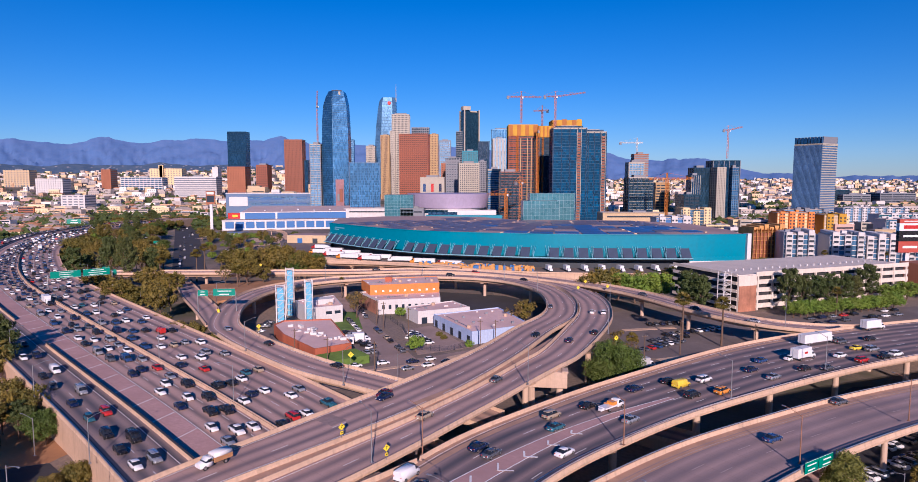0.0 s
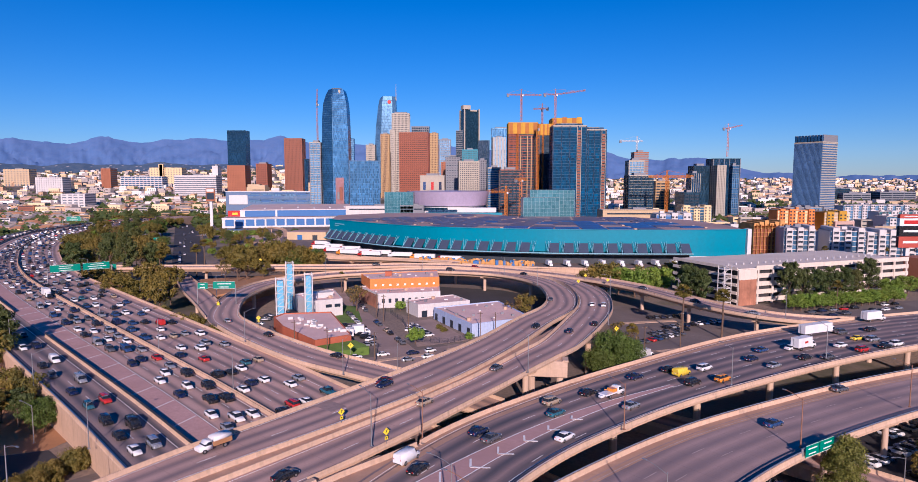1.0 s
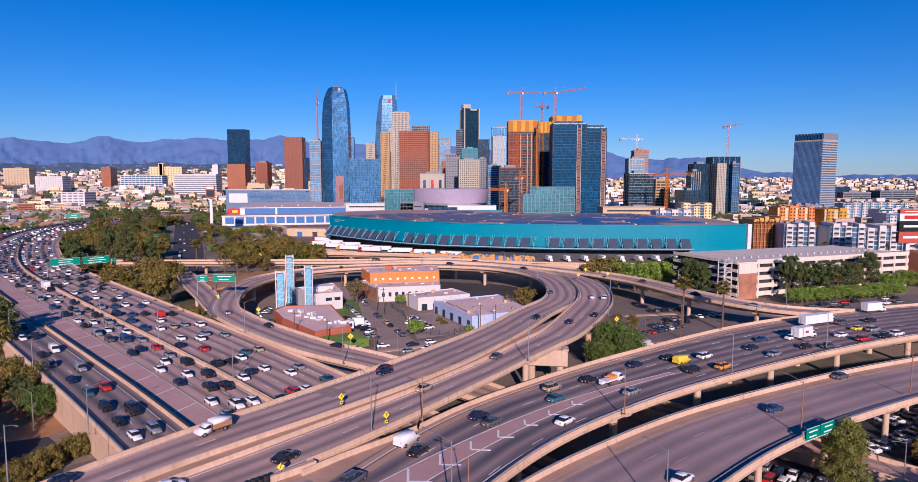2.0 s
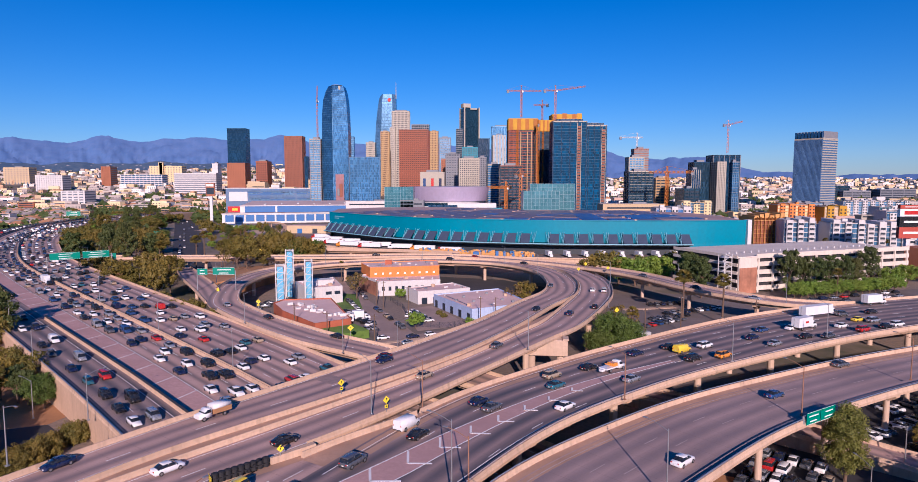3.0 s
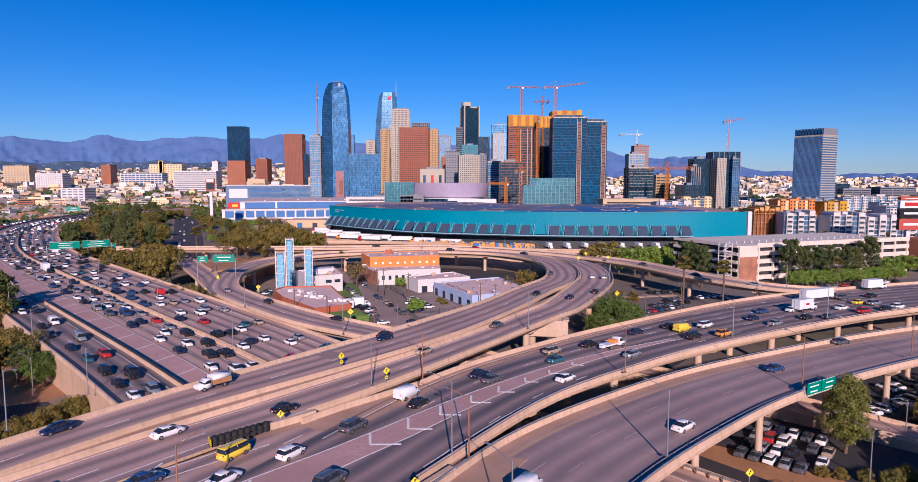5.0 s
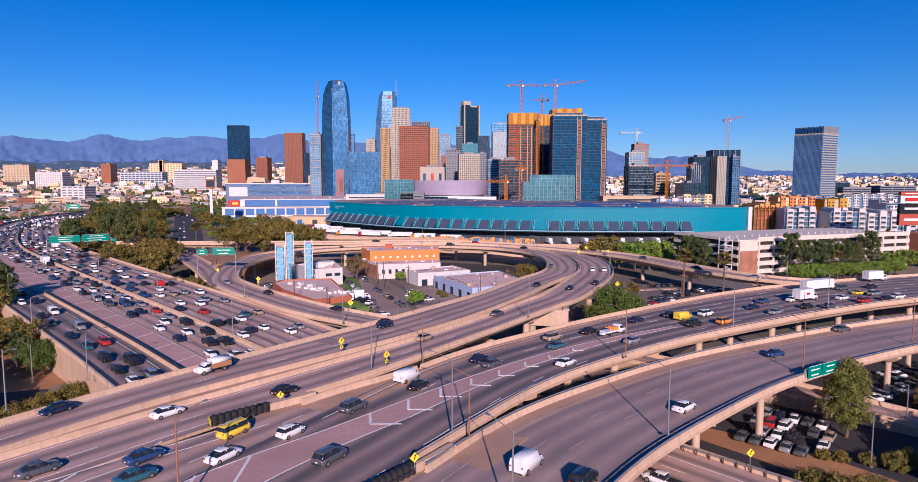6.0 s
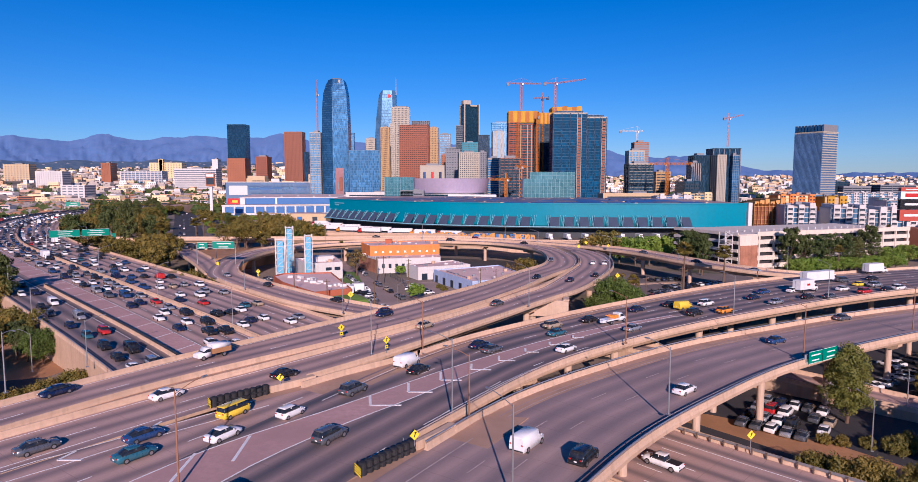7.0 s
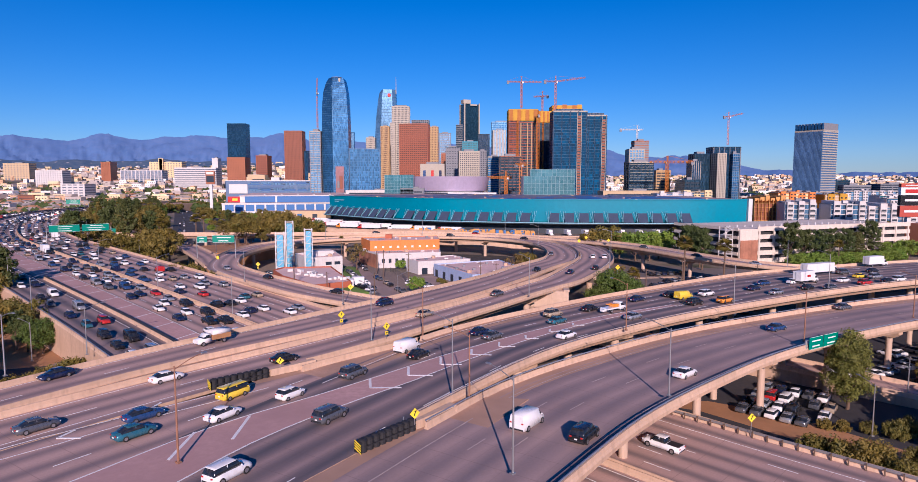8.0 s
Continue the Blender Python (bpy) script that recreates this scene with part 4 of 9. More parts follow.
def diamond_sign(x, y, z, face, h=2.0, size=1.1, plate=True):
    """A yellow diamond warning sign on a post; face: the way its front looks."""
    ob = thing("warning_sign", "yellow diamond warning sign with a dark curved arrow on a post", "road sign", pose(x, y, z, 0, 0, face), "yellow warning signs")
    child("post", shared(("sign_post", h), lambda: box_bm(0.09, 0.09, h + 0.5), STEEL), ob)
    child("panel", shared(("diamond", size), lambda: box_bm(size, 0.03, size, (0, 0, 0), 0.0, None, Matrix.Translation((0, -0.07, 0)) @ pose(0, 0, 0, 0, 45, 0) @ Matrix.Translation((0, 0, -size / 2))), SIGN_YELLOW), ob, Matrix.Translation((0, 0, h + 0.75)))
    child("arrow", shared(("arrow", size), lambda: bar_bm((-0.1, -0.1, -0.25), (0.12, -0.1, 0.28), 0.06, 6, box_bm(0.3, 0.03, 0.12, (0.1, -0.11, 0.22))), SIGN_BLACK), ob, Matrix.Translation((0, 0, h + 0.75)))
    if plate:
        child("speed_plate", shared("speed_plate", lambda: box_bm(0.65, 0.03, 0.6, (0, -0.07, 0)), SIGN_YELLOW), ob, Matrix.Translation((0, 0, h - 0.75)))
        child("text_bar", shared("speed_bar", lambda: box_bm(0.36, 0.02, 0.22, (0, -0.09, 0)), SIGN_BLACK), ob, Matrix.Translation((0, 0, h - 0.55)))
    return ob


def crash_cushion(x0, y0, x1, y1, z, n):
    """A row of black sand drums that ends in a striped nose."""
    h = math.degrees(math.atan2(y1 - y0, x1 - x0))
    L_ = math.hypot(x1 - x0, y1 - y0)
    ob = thing("crash_cushion", "row of black rubber crash drums with a striped nose panel", "crash cushion", pose(x0, y0, z, 0, 0, h), "crash cushions")
    def drum():
        bm = cyl_bm(0.5, 0.5, 1.3, n=14)
        for zz in (0.12, 0.6, 1.1):
            cyl_bm(0.54, 0.54, 0.1, (0, 0, zz), 14, bm)
        return cyl_bm(0.46, 0.3, 0.1, (0, 0, 1.3), 14, bm)
    for i in range(n):
        child("drum", shared("drum", drum, RUBBER), ob, Matrix.Translation((0.7 + i * (L_ - 0.7) / (n - 1), 0.0, 0)))
        if i < n - 1:
            child("strap", shared(("strap", n), lambda: box_bm((L_ - 0.7) / (n - 1), 1.14, 0.12), RUBBER), ob, Matrix.Translation((0.7 + (i + 0.5) * (L_ - 0.7) / (n - 1), 0, 0.55)))
    part("nose_panel", box_bm(0.06, 1.15, 1.2, (0.08, 0, 0.05)), SIGN_BLACK, ob)
    for k in range(4):
        part("nose_stripe", box_bm(0.02, 1.1, 0.13, (0.04, 0, 0.2 + 0.28 * k), 0, None, Matrix.Rotation(radians(22), 4, "X")), SIGN_YELLOW, ob)
    return ob


def gantry_sign(x, y, z, face, panels, span, h=6.0, label="", both_posts=True, one_end=False):
    """A steel gantry with green direction panels; panels: (centre, width, height, words)."""
    ob = thing("sign_gantry", label or "steel gantry with green direction panels across the road", "road sign", pose(x, y, z, 0, 0, face), "green direction signs")
    for sx in ((-span / 2, span / 2) if both_posts else (span / 2,)):
        part("post", cyl_bm(0.22, 0.2, h + 1.6, (sx, 0.35, 0), 10), STEEL, ob)
    for zz in (h + 0.3, h + 1.5):
        part("beam", box_bm(span, 0.16, 0.16, (0, 0.35, zz)), STEEL, ob)
    n = max(3, int(span / 2))
    for i in range(n):
        xa, xb = -span / 2 + span * i / n, -span / 2 + span * (i + 1) / n
        part("lattice_bar", bar_bm((xa, 0.35, h + 0.38), (xb, 0.35, h + 1.5), 0.05), STEEL, ob)
    for i, (cx, w, ph, rows) in enumerate(panels):
        p = part("panel", box_bm(w, 0.08, ph, (cx, 0, h - 0.1), 0.02), SIGN_GREEN, ob, "green enamel panel")
        for zz, hh in ((h - 0.06, 0.06), (h - 0.18 + ph, 0.06)):
            part("panel_border", box_bm(w - 0.1, 0.02, hh, (cx, -0.055, zz)), LINE_WHITE, ob)
        if isinstance(rows, int):
            bar_lines(ob, w, ph - 0.4, rows, -0.06, (cx, 0, h + 0.1), seed=i + int(abs(x)))
        else:
            for k, text in enumerate(rows):
                letters(text, 0.62, LINE_WHITE, pose(cx, -0.06, h + ph - 0.75 - 0.75 * k, 90, 0, 0), ob)
    return ob


# lamps on the decks
for lx, ly, lz, la, lh, lr in ((-15.5, 107.0, 12.8, 130, 9.6, False), (-65.3, 86.8, 12.8, -30, 9.0, False), (-6.7, 110.8, 12.6, 140, 9.0, True), (-28.5, 60, 12.3, 60, 10.0, True),
                               (-1, 79, 12.8, 150, 10.0, False), (1.2, 77.5, 12.8, 150, 8.4, True), (27.2, 78.4, 12.8, 130, 9.0, False), (5, 56.5, 12.8, 130, 9.5, False), (31.2, 114.5, 12.8, 130, 9.0, True),
                               (63, 141, 12.6, 120, 9.0, False), (60.5, 107, 12.6, 120, 9.0, True), (98, 163.5, 12.5, 110, 9.0, False), (94.5, 127.5, 12.4, 120, 9.0, True), (146, 183, 12.2, 110, 9, False),
                               (17.0, 150.5, 12.7, 130, 9.5, False), (50, 206, 11.8, 140, 9, False), (64, 262, 11.0, 180, 9, False), (-67.3, 193.2, 9.5, 45, 9.5, False), (-31, 163.5, 8.2, 60, 9.5, False), (-17, 170, 0, 45, 15, False),
                               (-105, 268, 10, 0, 9, False), (-70, 325.5, 10.4, -70, 9, False), (-20, 338.6, 10.8, -90, 9, False), (24, 326, 10.9, -120, 9, False), (37, 292, 11, 170, 9, False), (92, 260, 10.4, 200, 9, False), (120, 226.5, 9.4, 60, 9, False),
                               (-73.5, 120, 6.6, 45, 9.5, False), (-106, 152, 7.6, 45, 9.5, False), (-56.5, 152.6, 7.0, 180, 10, False), (-136, 186, 8.6, 45, 9.5, False), (-91, 186, 8.1, 50, 10, False), (-131, 225, 9.1, 50, 10, False), (-180, 233, 10, 45, 10, False),
                               (-100, 120, 0, 20, 9.5, False), (-97, 138, 0, 160, 9.0, False), (66, 96, 0, 100, 8.5, False), (83, 112, 0, 200, 8.5, False), (-152, 295, 4, 45, 9, False), (-190, 318, 10.2, 225, 10, False), (-250, 365, 10, 225, 10, False)):
    street_lamp(lx, ly, lz, la, lh, lr)

# concrete noses behind the crash drums
for nx, ny, nh, nl in ((-5.2, 69.0, 52, 7.0), (-27.9, 88.7, 45, 7.5)):
    nose = solid("barrier_nose", mesh_of("barrier_nose", [(0, -0.35, 0), (nl, -0.75, 0), (nl, 0.75, 0), (0, 0.35, 0), (0, -0.25, 1.0), (nl, -0.5, 1.05), (nl, 0.5, 1.05), (0, 0.25, 1.0)], [(3, 2, 1, 0), (4, 5, 6, 7), (0, 1, 5, 4), (1, 2, 6, 5), (2, 3, 7, 6), (3, 0, 4, 7)], CONC_PALE), "tapered concrete barrier nose behind crash drums", "barrier", pose(nx, ny, 12.2, 0, 0, nh), kind="structure")

# warning signs
diamond_sign(-22.8, 117.6, 12.9, 38, 1.5, 1.0)
diamond_sign(-13.0, 108.0, 12.9, 38, 1.5, 1.0)
diamond_sign(48.6, 190.0, 12.2, 20, 1.4, 1.2, False)
diamond_sign(41.5, 85.5, 4.4, 10, 2.0, 0.95, False)
diamond_sign(-70.6, 217, 9.6, 10, 1.4, 1.15)
diamond_sign(-34.8, 197, 4.4, 10, 2.0, 1.4, False)
diamond_sign(56, 291, 11.0, 10, 1.2, 1.2, False)
diamond_sign(63, 309, 11.0, 10, 1.2, 1.2, False)
diamond_sign(71, 296, 10.8, 10, 1.2, 1.2, False)
diamond_sign(-119, 372, 11.0, 10, 1.0, 1.6, False)
diamond_sign(-5.2, 68.2, 13.0, 30, 0.6, 0.9, False)
diamond_sign(-26.6, 89.6, 13.0, 20, 0.5, 0.8, False)

crash_cushion(-34.4, 82.6, -28.4, 88.2, 12.2, 9)
crash_cushion(-10.8, 62.4, -5.6, 68.6, 12.2, 9)

# gantries and green signs
gantry_sign(-183.5, 301, 10.1, 38, ((-6.2, 12.5, 3.4, 3), (6.8, 11.5, 3.4, 3)), 27, 6.6)
gantry_sign(-99.4, 253.5, 9.3, 3, ((-5.4, 4.0, 2.6, 2), (3.1, 8.8, 3.0, 2)), 15.4, 6.6, "steel gantry with two green panels over the loop ramp")
gantry_sign(-432, 705, 9, 18, ((-2, 14, 5, 2),), 26, 6.5, "far freeway gantry with green panels")
gantry_sign(63.8, 106.8, 11.6, 31, ((-2.3, 4.1, 2.2, 2), (2.3, 4.6, 2.2, 2)), 9.6, 0.2, "green direction panels bolted on the flyover side")

# painted chevrons between the lanes of the wide flyover
def chevron(pts, w=0.38):
    verts, faces = [], []
    for (ax, ay), (bx, by) in zip(pts, pts[1:]):
        d = Vector((bx - ax, by - ay)).normalized()
        nn = Vector((-d.y, d.x)) * w / 2
        b0 = len(verts)
        for z in (12.205, 12.245):
            verts += [(ax + nn.x, ay + nn.y, z), (bx + nn.x, by + nn.y, z), (bx - nn.x, by - nn.y, z), (ax - nn.x, ay - nn.y, z)]
        faces += [(b0 + 7, b0 + 6, b0 + 5, b0 + 4)] + [(b0 + k, b0 + (k + 1) % 4, b0 + 4 + (k + 1) % 4, b0 + 4 + k) for k in range(4)]
    solid("gore_marking", mesh_of("gore_marking", verts, faces, LINE_WHITE), "white painted chevron on the gore between lanes", "road marking", group="gore markings", kind="structure")


for tip, up, side in (((-12.4, 83.4), (-13.0, 87.3), (-8.1, 83.5)), ((-7.6, 89.0), (-7.9, 93.1), (-4.0, 88.9)), ((-3.0, 94.6), (-3.1, 98.4), (0.3, 94.5)), ((1.9, 100.2), (2.0, 103.3), (5.2, 99.9)), ((6.8, 105.3), (7.0, 108.2), (9.6, 105.2)), ((12.0, 110.8), (12.2, 113.2), (14.4, 110.6)), ((17.1, 116.0), (17.4, 118.0), (19.3, 115.8)), ((22.5, 121.4), (22.9, 123.2), (24.7, 121.2))):
    chevron((up, tip, side))
for a, b in (((-25.2, 66.0), (-25.6, 73.0)), ((-29.9, 60.8), (-30.2, 68.0))):
    chevron((a, b), 0.36)


def gore_strip():
    r = spline([(-44, 36, 12.22, 10), (-34, 52, 12.22, 9.5), (-26, 67, 12.22, 7.6), (-17, 78.5, 12.22, 5.6), (-9, 88, 12.205, 5.4), (-2, 97, 12.17, 4.8), (8, 108.5, 12.11, 4.0), (20, 120.5, 12.06, 3.2), (34, 132, 12.02, 2.2), (50, 143, 11.95, 1.2)], 4.0)
    ob = thing("gore_strip", "worn pinkish concrete gore between the flyover lanes", "road marking", kind="structure")
    child("surface", sweep("gore", r, lambda w: [(-w / 2, 0.0), (-w / 2, 0.006), (w / 2, 0.006), (w / 2, 0.0)], GORE), ob)
    for side in (-1, 1):
        child("edge_line", sweep("edge_line", r, line_section(0.0, 0.2, side), LINE_WHITE, s0=18), ob)


gore_strip()
fl1 = FLY1["ob"]
dashes("lane_dashes", FLY1, (8.4,), fl1, 0, 140)
dashes("lane_dashes", FLY1, (-11.0, -7.2, -3.4, 0.4, 4.2, 8.2, 12.0), fl1, 175, 330)
fl1.children[-1].data.materials[0] = LINE_FADED
for rel, o in ((-1, 1.6), (1, -2.4)):
    child("lane_line", sweep("lane_line", FLY1, line_section(o, 0.14, rel), LINE_WHITE, s0=84), fl1)

# outrigger beam and edge column under the connector
bent = thing("straddle_bent", "deep concrete outrigger beam on columns under the connector", "bridge beam", pose(23.6, 166.4, 0, 0, 0, -8), kind="structure")
part("beam", box_bm(11.6, 3.4, 4.4, (0, 0, 7.0), 0.12), PIER_CONC, bent)
part("ledge", box_bm(1.6, 3.8, 0.5, (5.2, 0, 11.3), 0.06), PIER_CONC, bent)
part("column", cyl_bm(0.95, 0.95, 7.4, (3.8, 0, -0.2), 16), PIER_CONC, bent)
part("column", cyl_bm(0.95, 0.95, 7.4, (-3.8, 0, -0.2), 16), PIER_CONC, bent)
edge = thing("edge_column", "tall round concrete column under the connector edge", "column", pose(40.0, 190.0, 0), kind="structure")
part("shaft", cyl_bm(0.9, 0.9, 9.8, (0, 0, -0.2), 16), CONC, edge)
child("dark_patch", sweep("dark_patch", RING, lambda w: [(-6.6, 0.0), (-6.6, 0.01), (-0.4, 0.01), (-0.4, 0.0)], PATCH, s0=147, s1=156), RING["ob"], None, "darker resurfaced patch")
for gx, gy, gz, gw in ((-186, 330, 10.2, 7), (-196, 342, 10.2, 6), (-270, 560, 4, 8), (-228, 470, 4, 9)):
    gs = thing("roadside_sign", "green roadside direction panel on two posts", "road sign", pose(gx, gy, gz, 0, 0, 30), "green direction signs")
    part("panel", box_bm(gw, 0.1, 3, (0, 0, 2.6)), SIGN_GREEN, gs)
    for sx in (-gw * 0.35, gw * 0.35):
        part("post", box_bm(0.2, 0.2, 5, (sx, 0.15, -0.5)), STEEL, gs)
    bar_lines(gs, gw, 2.4, 2, -0.06, (0, 0, 2.9), seed=int(-gx))

for a, b in (((-44.8, 66.3), (-44.2, 68.6)), ((-39.0, 74.7), (-38.6, 77.6))):
    chevron((b, a, (a[0] + 2.7, a[1])), 0.3)


def long_line(ctrl, label):
    r = spline([(x, y, 12.2, 1) for x, y in ctrl], 4.0)
    solid("lane_edge_line", sweep("lane_edge_line", r, line_section(0.0, 0.16), LINE_WHITE), label, "road marking", kind="structure")


long_line(((-62, 45), (-49.1, 63.5), (-45.3, 67.8), (-41.3, 72.1), (-34.9, 78.6), (-29, 85.5)), "white line along the joining lane")
long_line(((-59, 45), (-47.2, 60.9), (-43.7, 64.8), (-40, 69.7), (-32.7, 77.1), (-26.5, 83.5)), "white line along the joining lane")


# ---- downtown towers ----
STONE_BROWN = surface("brown_granite", (0.258, 0.086, 0.043), 0.6, big=0.03, fine=0.4, amp=0.15)
STONE_RED = surface("red_granite", (0.310, 0.090, 0.039), 0.5, big=0.03, fine=0.4, amp=0.12)
STONE_TAN = surface("tan_stone", (0.473, 0.310, 0.138), 0.7, big=0.03, fine=0.4, amp=0.12)
STONE_WHITE = surface("white_stone", (0.447, 0.404, 0.327), 0.7, big=0.03, fine=0.4, amp=0.1)
STONE_GREY = surface("grey_panels", (0.224, 0.232, 0.258), 0.7, big=0.03, fine=0.4, amp=0.12)
STONE_BEIGE = surface("beige_stucco", (0.585, 0.439, 0.258), 0.8, big=0.05, fine=0.6, amp=0.15)
BRICK = surface("orange_brick", (0.361, 0.138, 0.069), 0.8, big=0.05, fine=0.8, amp=0.2)
GLASS_BLUE_EDGE = glass_facade("pale_blue_spandrel", (0.07, 0.19, 0.36), 0.3, spread=0.4)
# lighter copy of the blue glass for the hotel's brightly lit facet
GLASS_HOTEL = glass_facade("lit_facet_curtain_wall", (0.068, 0.20, 0.40), 0.22, spread=0.08, metal=0.6)
WINDOW_BROWN = surface("bronze_window", (0.075, 0.035, 0.025), 0.3, big=0.2, fine=1.0, amp=0.3)
GLASS_BLUE = glass_facade("blue_curtain_wall", (0.048, 0.155, 0.32), 0.22, spread=0.10, metal=0.6)
GLASS_SKY = glass_facade("pale_curtain_wall", (0.17, 0.34, 0.54), 0.24, spread=0.10, metal=0.5)
GLASS_DARK = glass_facade("dark_curtain_wall", (0.011, 0.040, 0.072), spread=0.5)
GLASS_STEEL_EDGE = glass_facade("steel_rib", (0.13, 0.235, 0.42), 0.45)
GLASS_STEEL = glass_facade("steel_blue_cladding", (0.085, 0.17, 0.33), 0.45, (1.96, 3.9), 0.22)
WINDOW_GREY = surface("grey_window", (0.16, 0.18, 0.23), 0.3, big=0.2, fine=1.0, amp=0.25)
GLASS_TEAL = glass_facade("teal_curtain_wall", (0.045, 0.185, 0.235), 0.25, (3.2, 3.2), 0.12)
GLASS_TWIN = glass_facade("deep_blue_glazing", (0.001, 0.060, 0.150), 0.45, (2.2, 3.6), 0.6)
GLASS_TWIN.node_tree.nodes["Principled BSDF"].inputs["Specular IOR Level"].default_value = 0.08
GLASS_TWIN_EDGE = glass_facade("blue_slab_edge", (0.015, 0.12, 0.24), 0.4)
GLASS_NAVY = glass_facade("navy_curtain_wall", (0.007, 0.045, 0.11), spread=0.4)
TEAL = surface("teal_panels", (0.0, 0.235, 0.345), 0.5, big=0.02, fine=0.5, amp=0.08)
YELLOW_NET = surface("yellow_screen", (0.56, 0.30, 0.004), 0.7, big=0.05, fine=0.6, amp=0.25)
ORANGE_DEEP = surface("orange_red_formwork", (0.37, 0.085, 0.028), 0.7, big=0.06, fine=0.6, amp=0.4)
ORANGE_NET = surface("orange_screen", (0.42, 0.15, 0.012), 0.7, big=0.05, fine=0.6, amp=0.3)
CRANE_RED = surface("crane_steel", (0.50, 0.24, 0.22), 0.5, 0.2, big=0.3, fine=2, amp=0.2)
CRANE_ORANGE = surface("crane_orange", (0.60, 0.21, 0.02), 0.5, 0.2, big=0.3, fine=2, amp=0.2)
CRANE_WHITE = surface("crane_white", (0.72, 0.74, 0.76), 0.5, 0.2, big=0.3, fine=2, amp=0.2)
MURAL_RED = surface("mural_red", (0.30, 0.15, 0.16), 0.6, big=0.08, fine=0.3, amp=0.4)


def tower(name, label, x, y, w, d, h, rot, core, band, pitch=4.2, band_h=1.2, fins=0, fin_mat=None, fin_w=0.8, side_fins=0, proud=0.35, cap=None, cap_h=4.0, start=0.0, pent=0.5, upper=None):
    """A tower: glazed core, a slab ring at each storey, piers up its faces and a roof cap."""
    gz = ground_z(x, y)
    H = h - gz
    ob = thing(name, label, "building", pose(x, y, gz, 0, 0, rot))
    part("core", box_bm(w, d, H + 6, (0, 0, -6)), core, ob)
    if band:
        z = max(start, pitch)
        if y > 900 and not upper:
            bm = bmesh.new()
            while z < H - 1:
                box_bm(w + 2 * proud, d + 2 * proud, band_h, (0, 0, z), 0, bm)
                z += pitch
            part("facade_banding", bm, band, ob)["kind"] = "stuff"
        else:
            me = shared(("floor_band", w, d, band_h, band.name, proud), lambda: box_bm(w + 2 * proud, d + 2 * proud, band_h), band)
            hi = shared(("floor_band", w, d, band_h, upper.name, proud), lambda: box_bm(w + 2 * proud, d + 2 * proud, band_h), upper) if upper else me
            while z < H - 1:
                child("floor_band", hi if z > H * 0.48 else me, ob, Matrix.Translation((0, 0, z)))
                z += pitch
    fm = fin_mat or band
    if y > 1100 and (fins or side_fins):
        bm = bmesh.new()
        for i in range(fins):
            box_bm(fin_w, 0.9, H, (-w / 2 + fin_w / 2 + (w - fin_w) * i / max(1, fins - 1), -d / 2 - 0.1, 0), 0, bm)
        for i in range(side_fins):
            for sx in (-1, 1):
                box_bm(0.9, fin_w, H, (sx * (w / 2 + 0.1), -d / 2 + fin_w / 2 + (d - fin_w) * i / max(1, side_fins - 1), 0), 0, bm)
        part("facade_ribbing", bm, fm, ob)["kind"] = "stuff"
        fins = side_fins = 0
    if fins:
        me = shared(("pier", fin_w, H, fm.name), lambda: box_bm(fin_w, 0.9, H), fm)
        for i in range(fins):
            fx = -w / 2 + fin_w / 2 + (w - fin_w) * i / max(1, fins - 1)
            child("pier", me, ob, Matrix.Translation((fx, -d / 2 - 0.1, 0)))
    if side_fins:
        me = shared(("side_pier", fin_w, H, fm.name), lambda: box_bm(0.9, fin_w, H), fm)
        for i in range(side_fins):
            fy = -d / 2 + fin_w / 2 + (d - fin_w) * i / max(1, side_fins - 1)
            for sx in (-1, 1):
                child("pier", me, ob, Matrix.Translation((sx * (w / 2 + 0.1), fy, 0)))
    part("parapet", box_bm(w + 0.9, d + 0.9, 1.6, (0, 0, H - 1.0)), cap or band or core, ob)
    if pent:
        part("plant_room", box_bm(w * pent, d * pent, cap_h, (0, 0, H)), cap or STONE_GREY, ob)
    return ob


def lattice_mast(bm, a, b, side, step, r):
    """A square lattice between two points."""
    a, b = Vector(a), Vector(b)
    d = (b - a).normalized()
    u = d.orthogonal().normalized() * side / 2
    v = d.cross(u)
    cs = [u + v, u - v, -u - v, -u + v]
    n = max(2, int((b - a).length / step))
    for c in cs:
        bar_bm(a + c, b + c, r, 4, bm)
    for i in range(n):
        p, q = a.lerp(b, i / n), a.lerp(b, (i + 1) / n)
        for k in range(4):
            bar_bm(p + cs[k], q + cs[(k + 1) % 4], r * 0.7, 3, bm)
    return bm


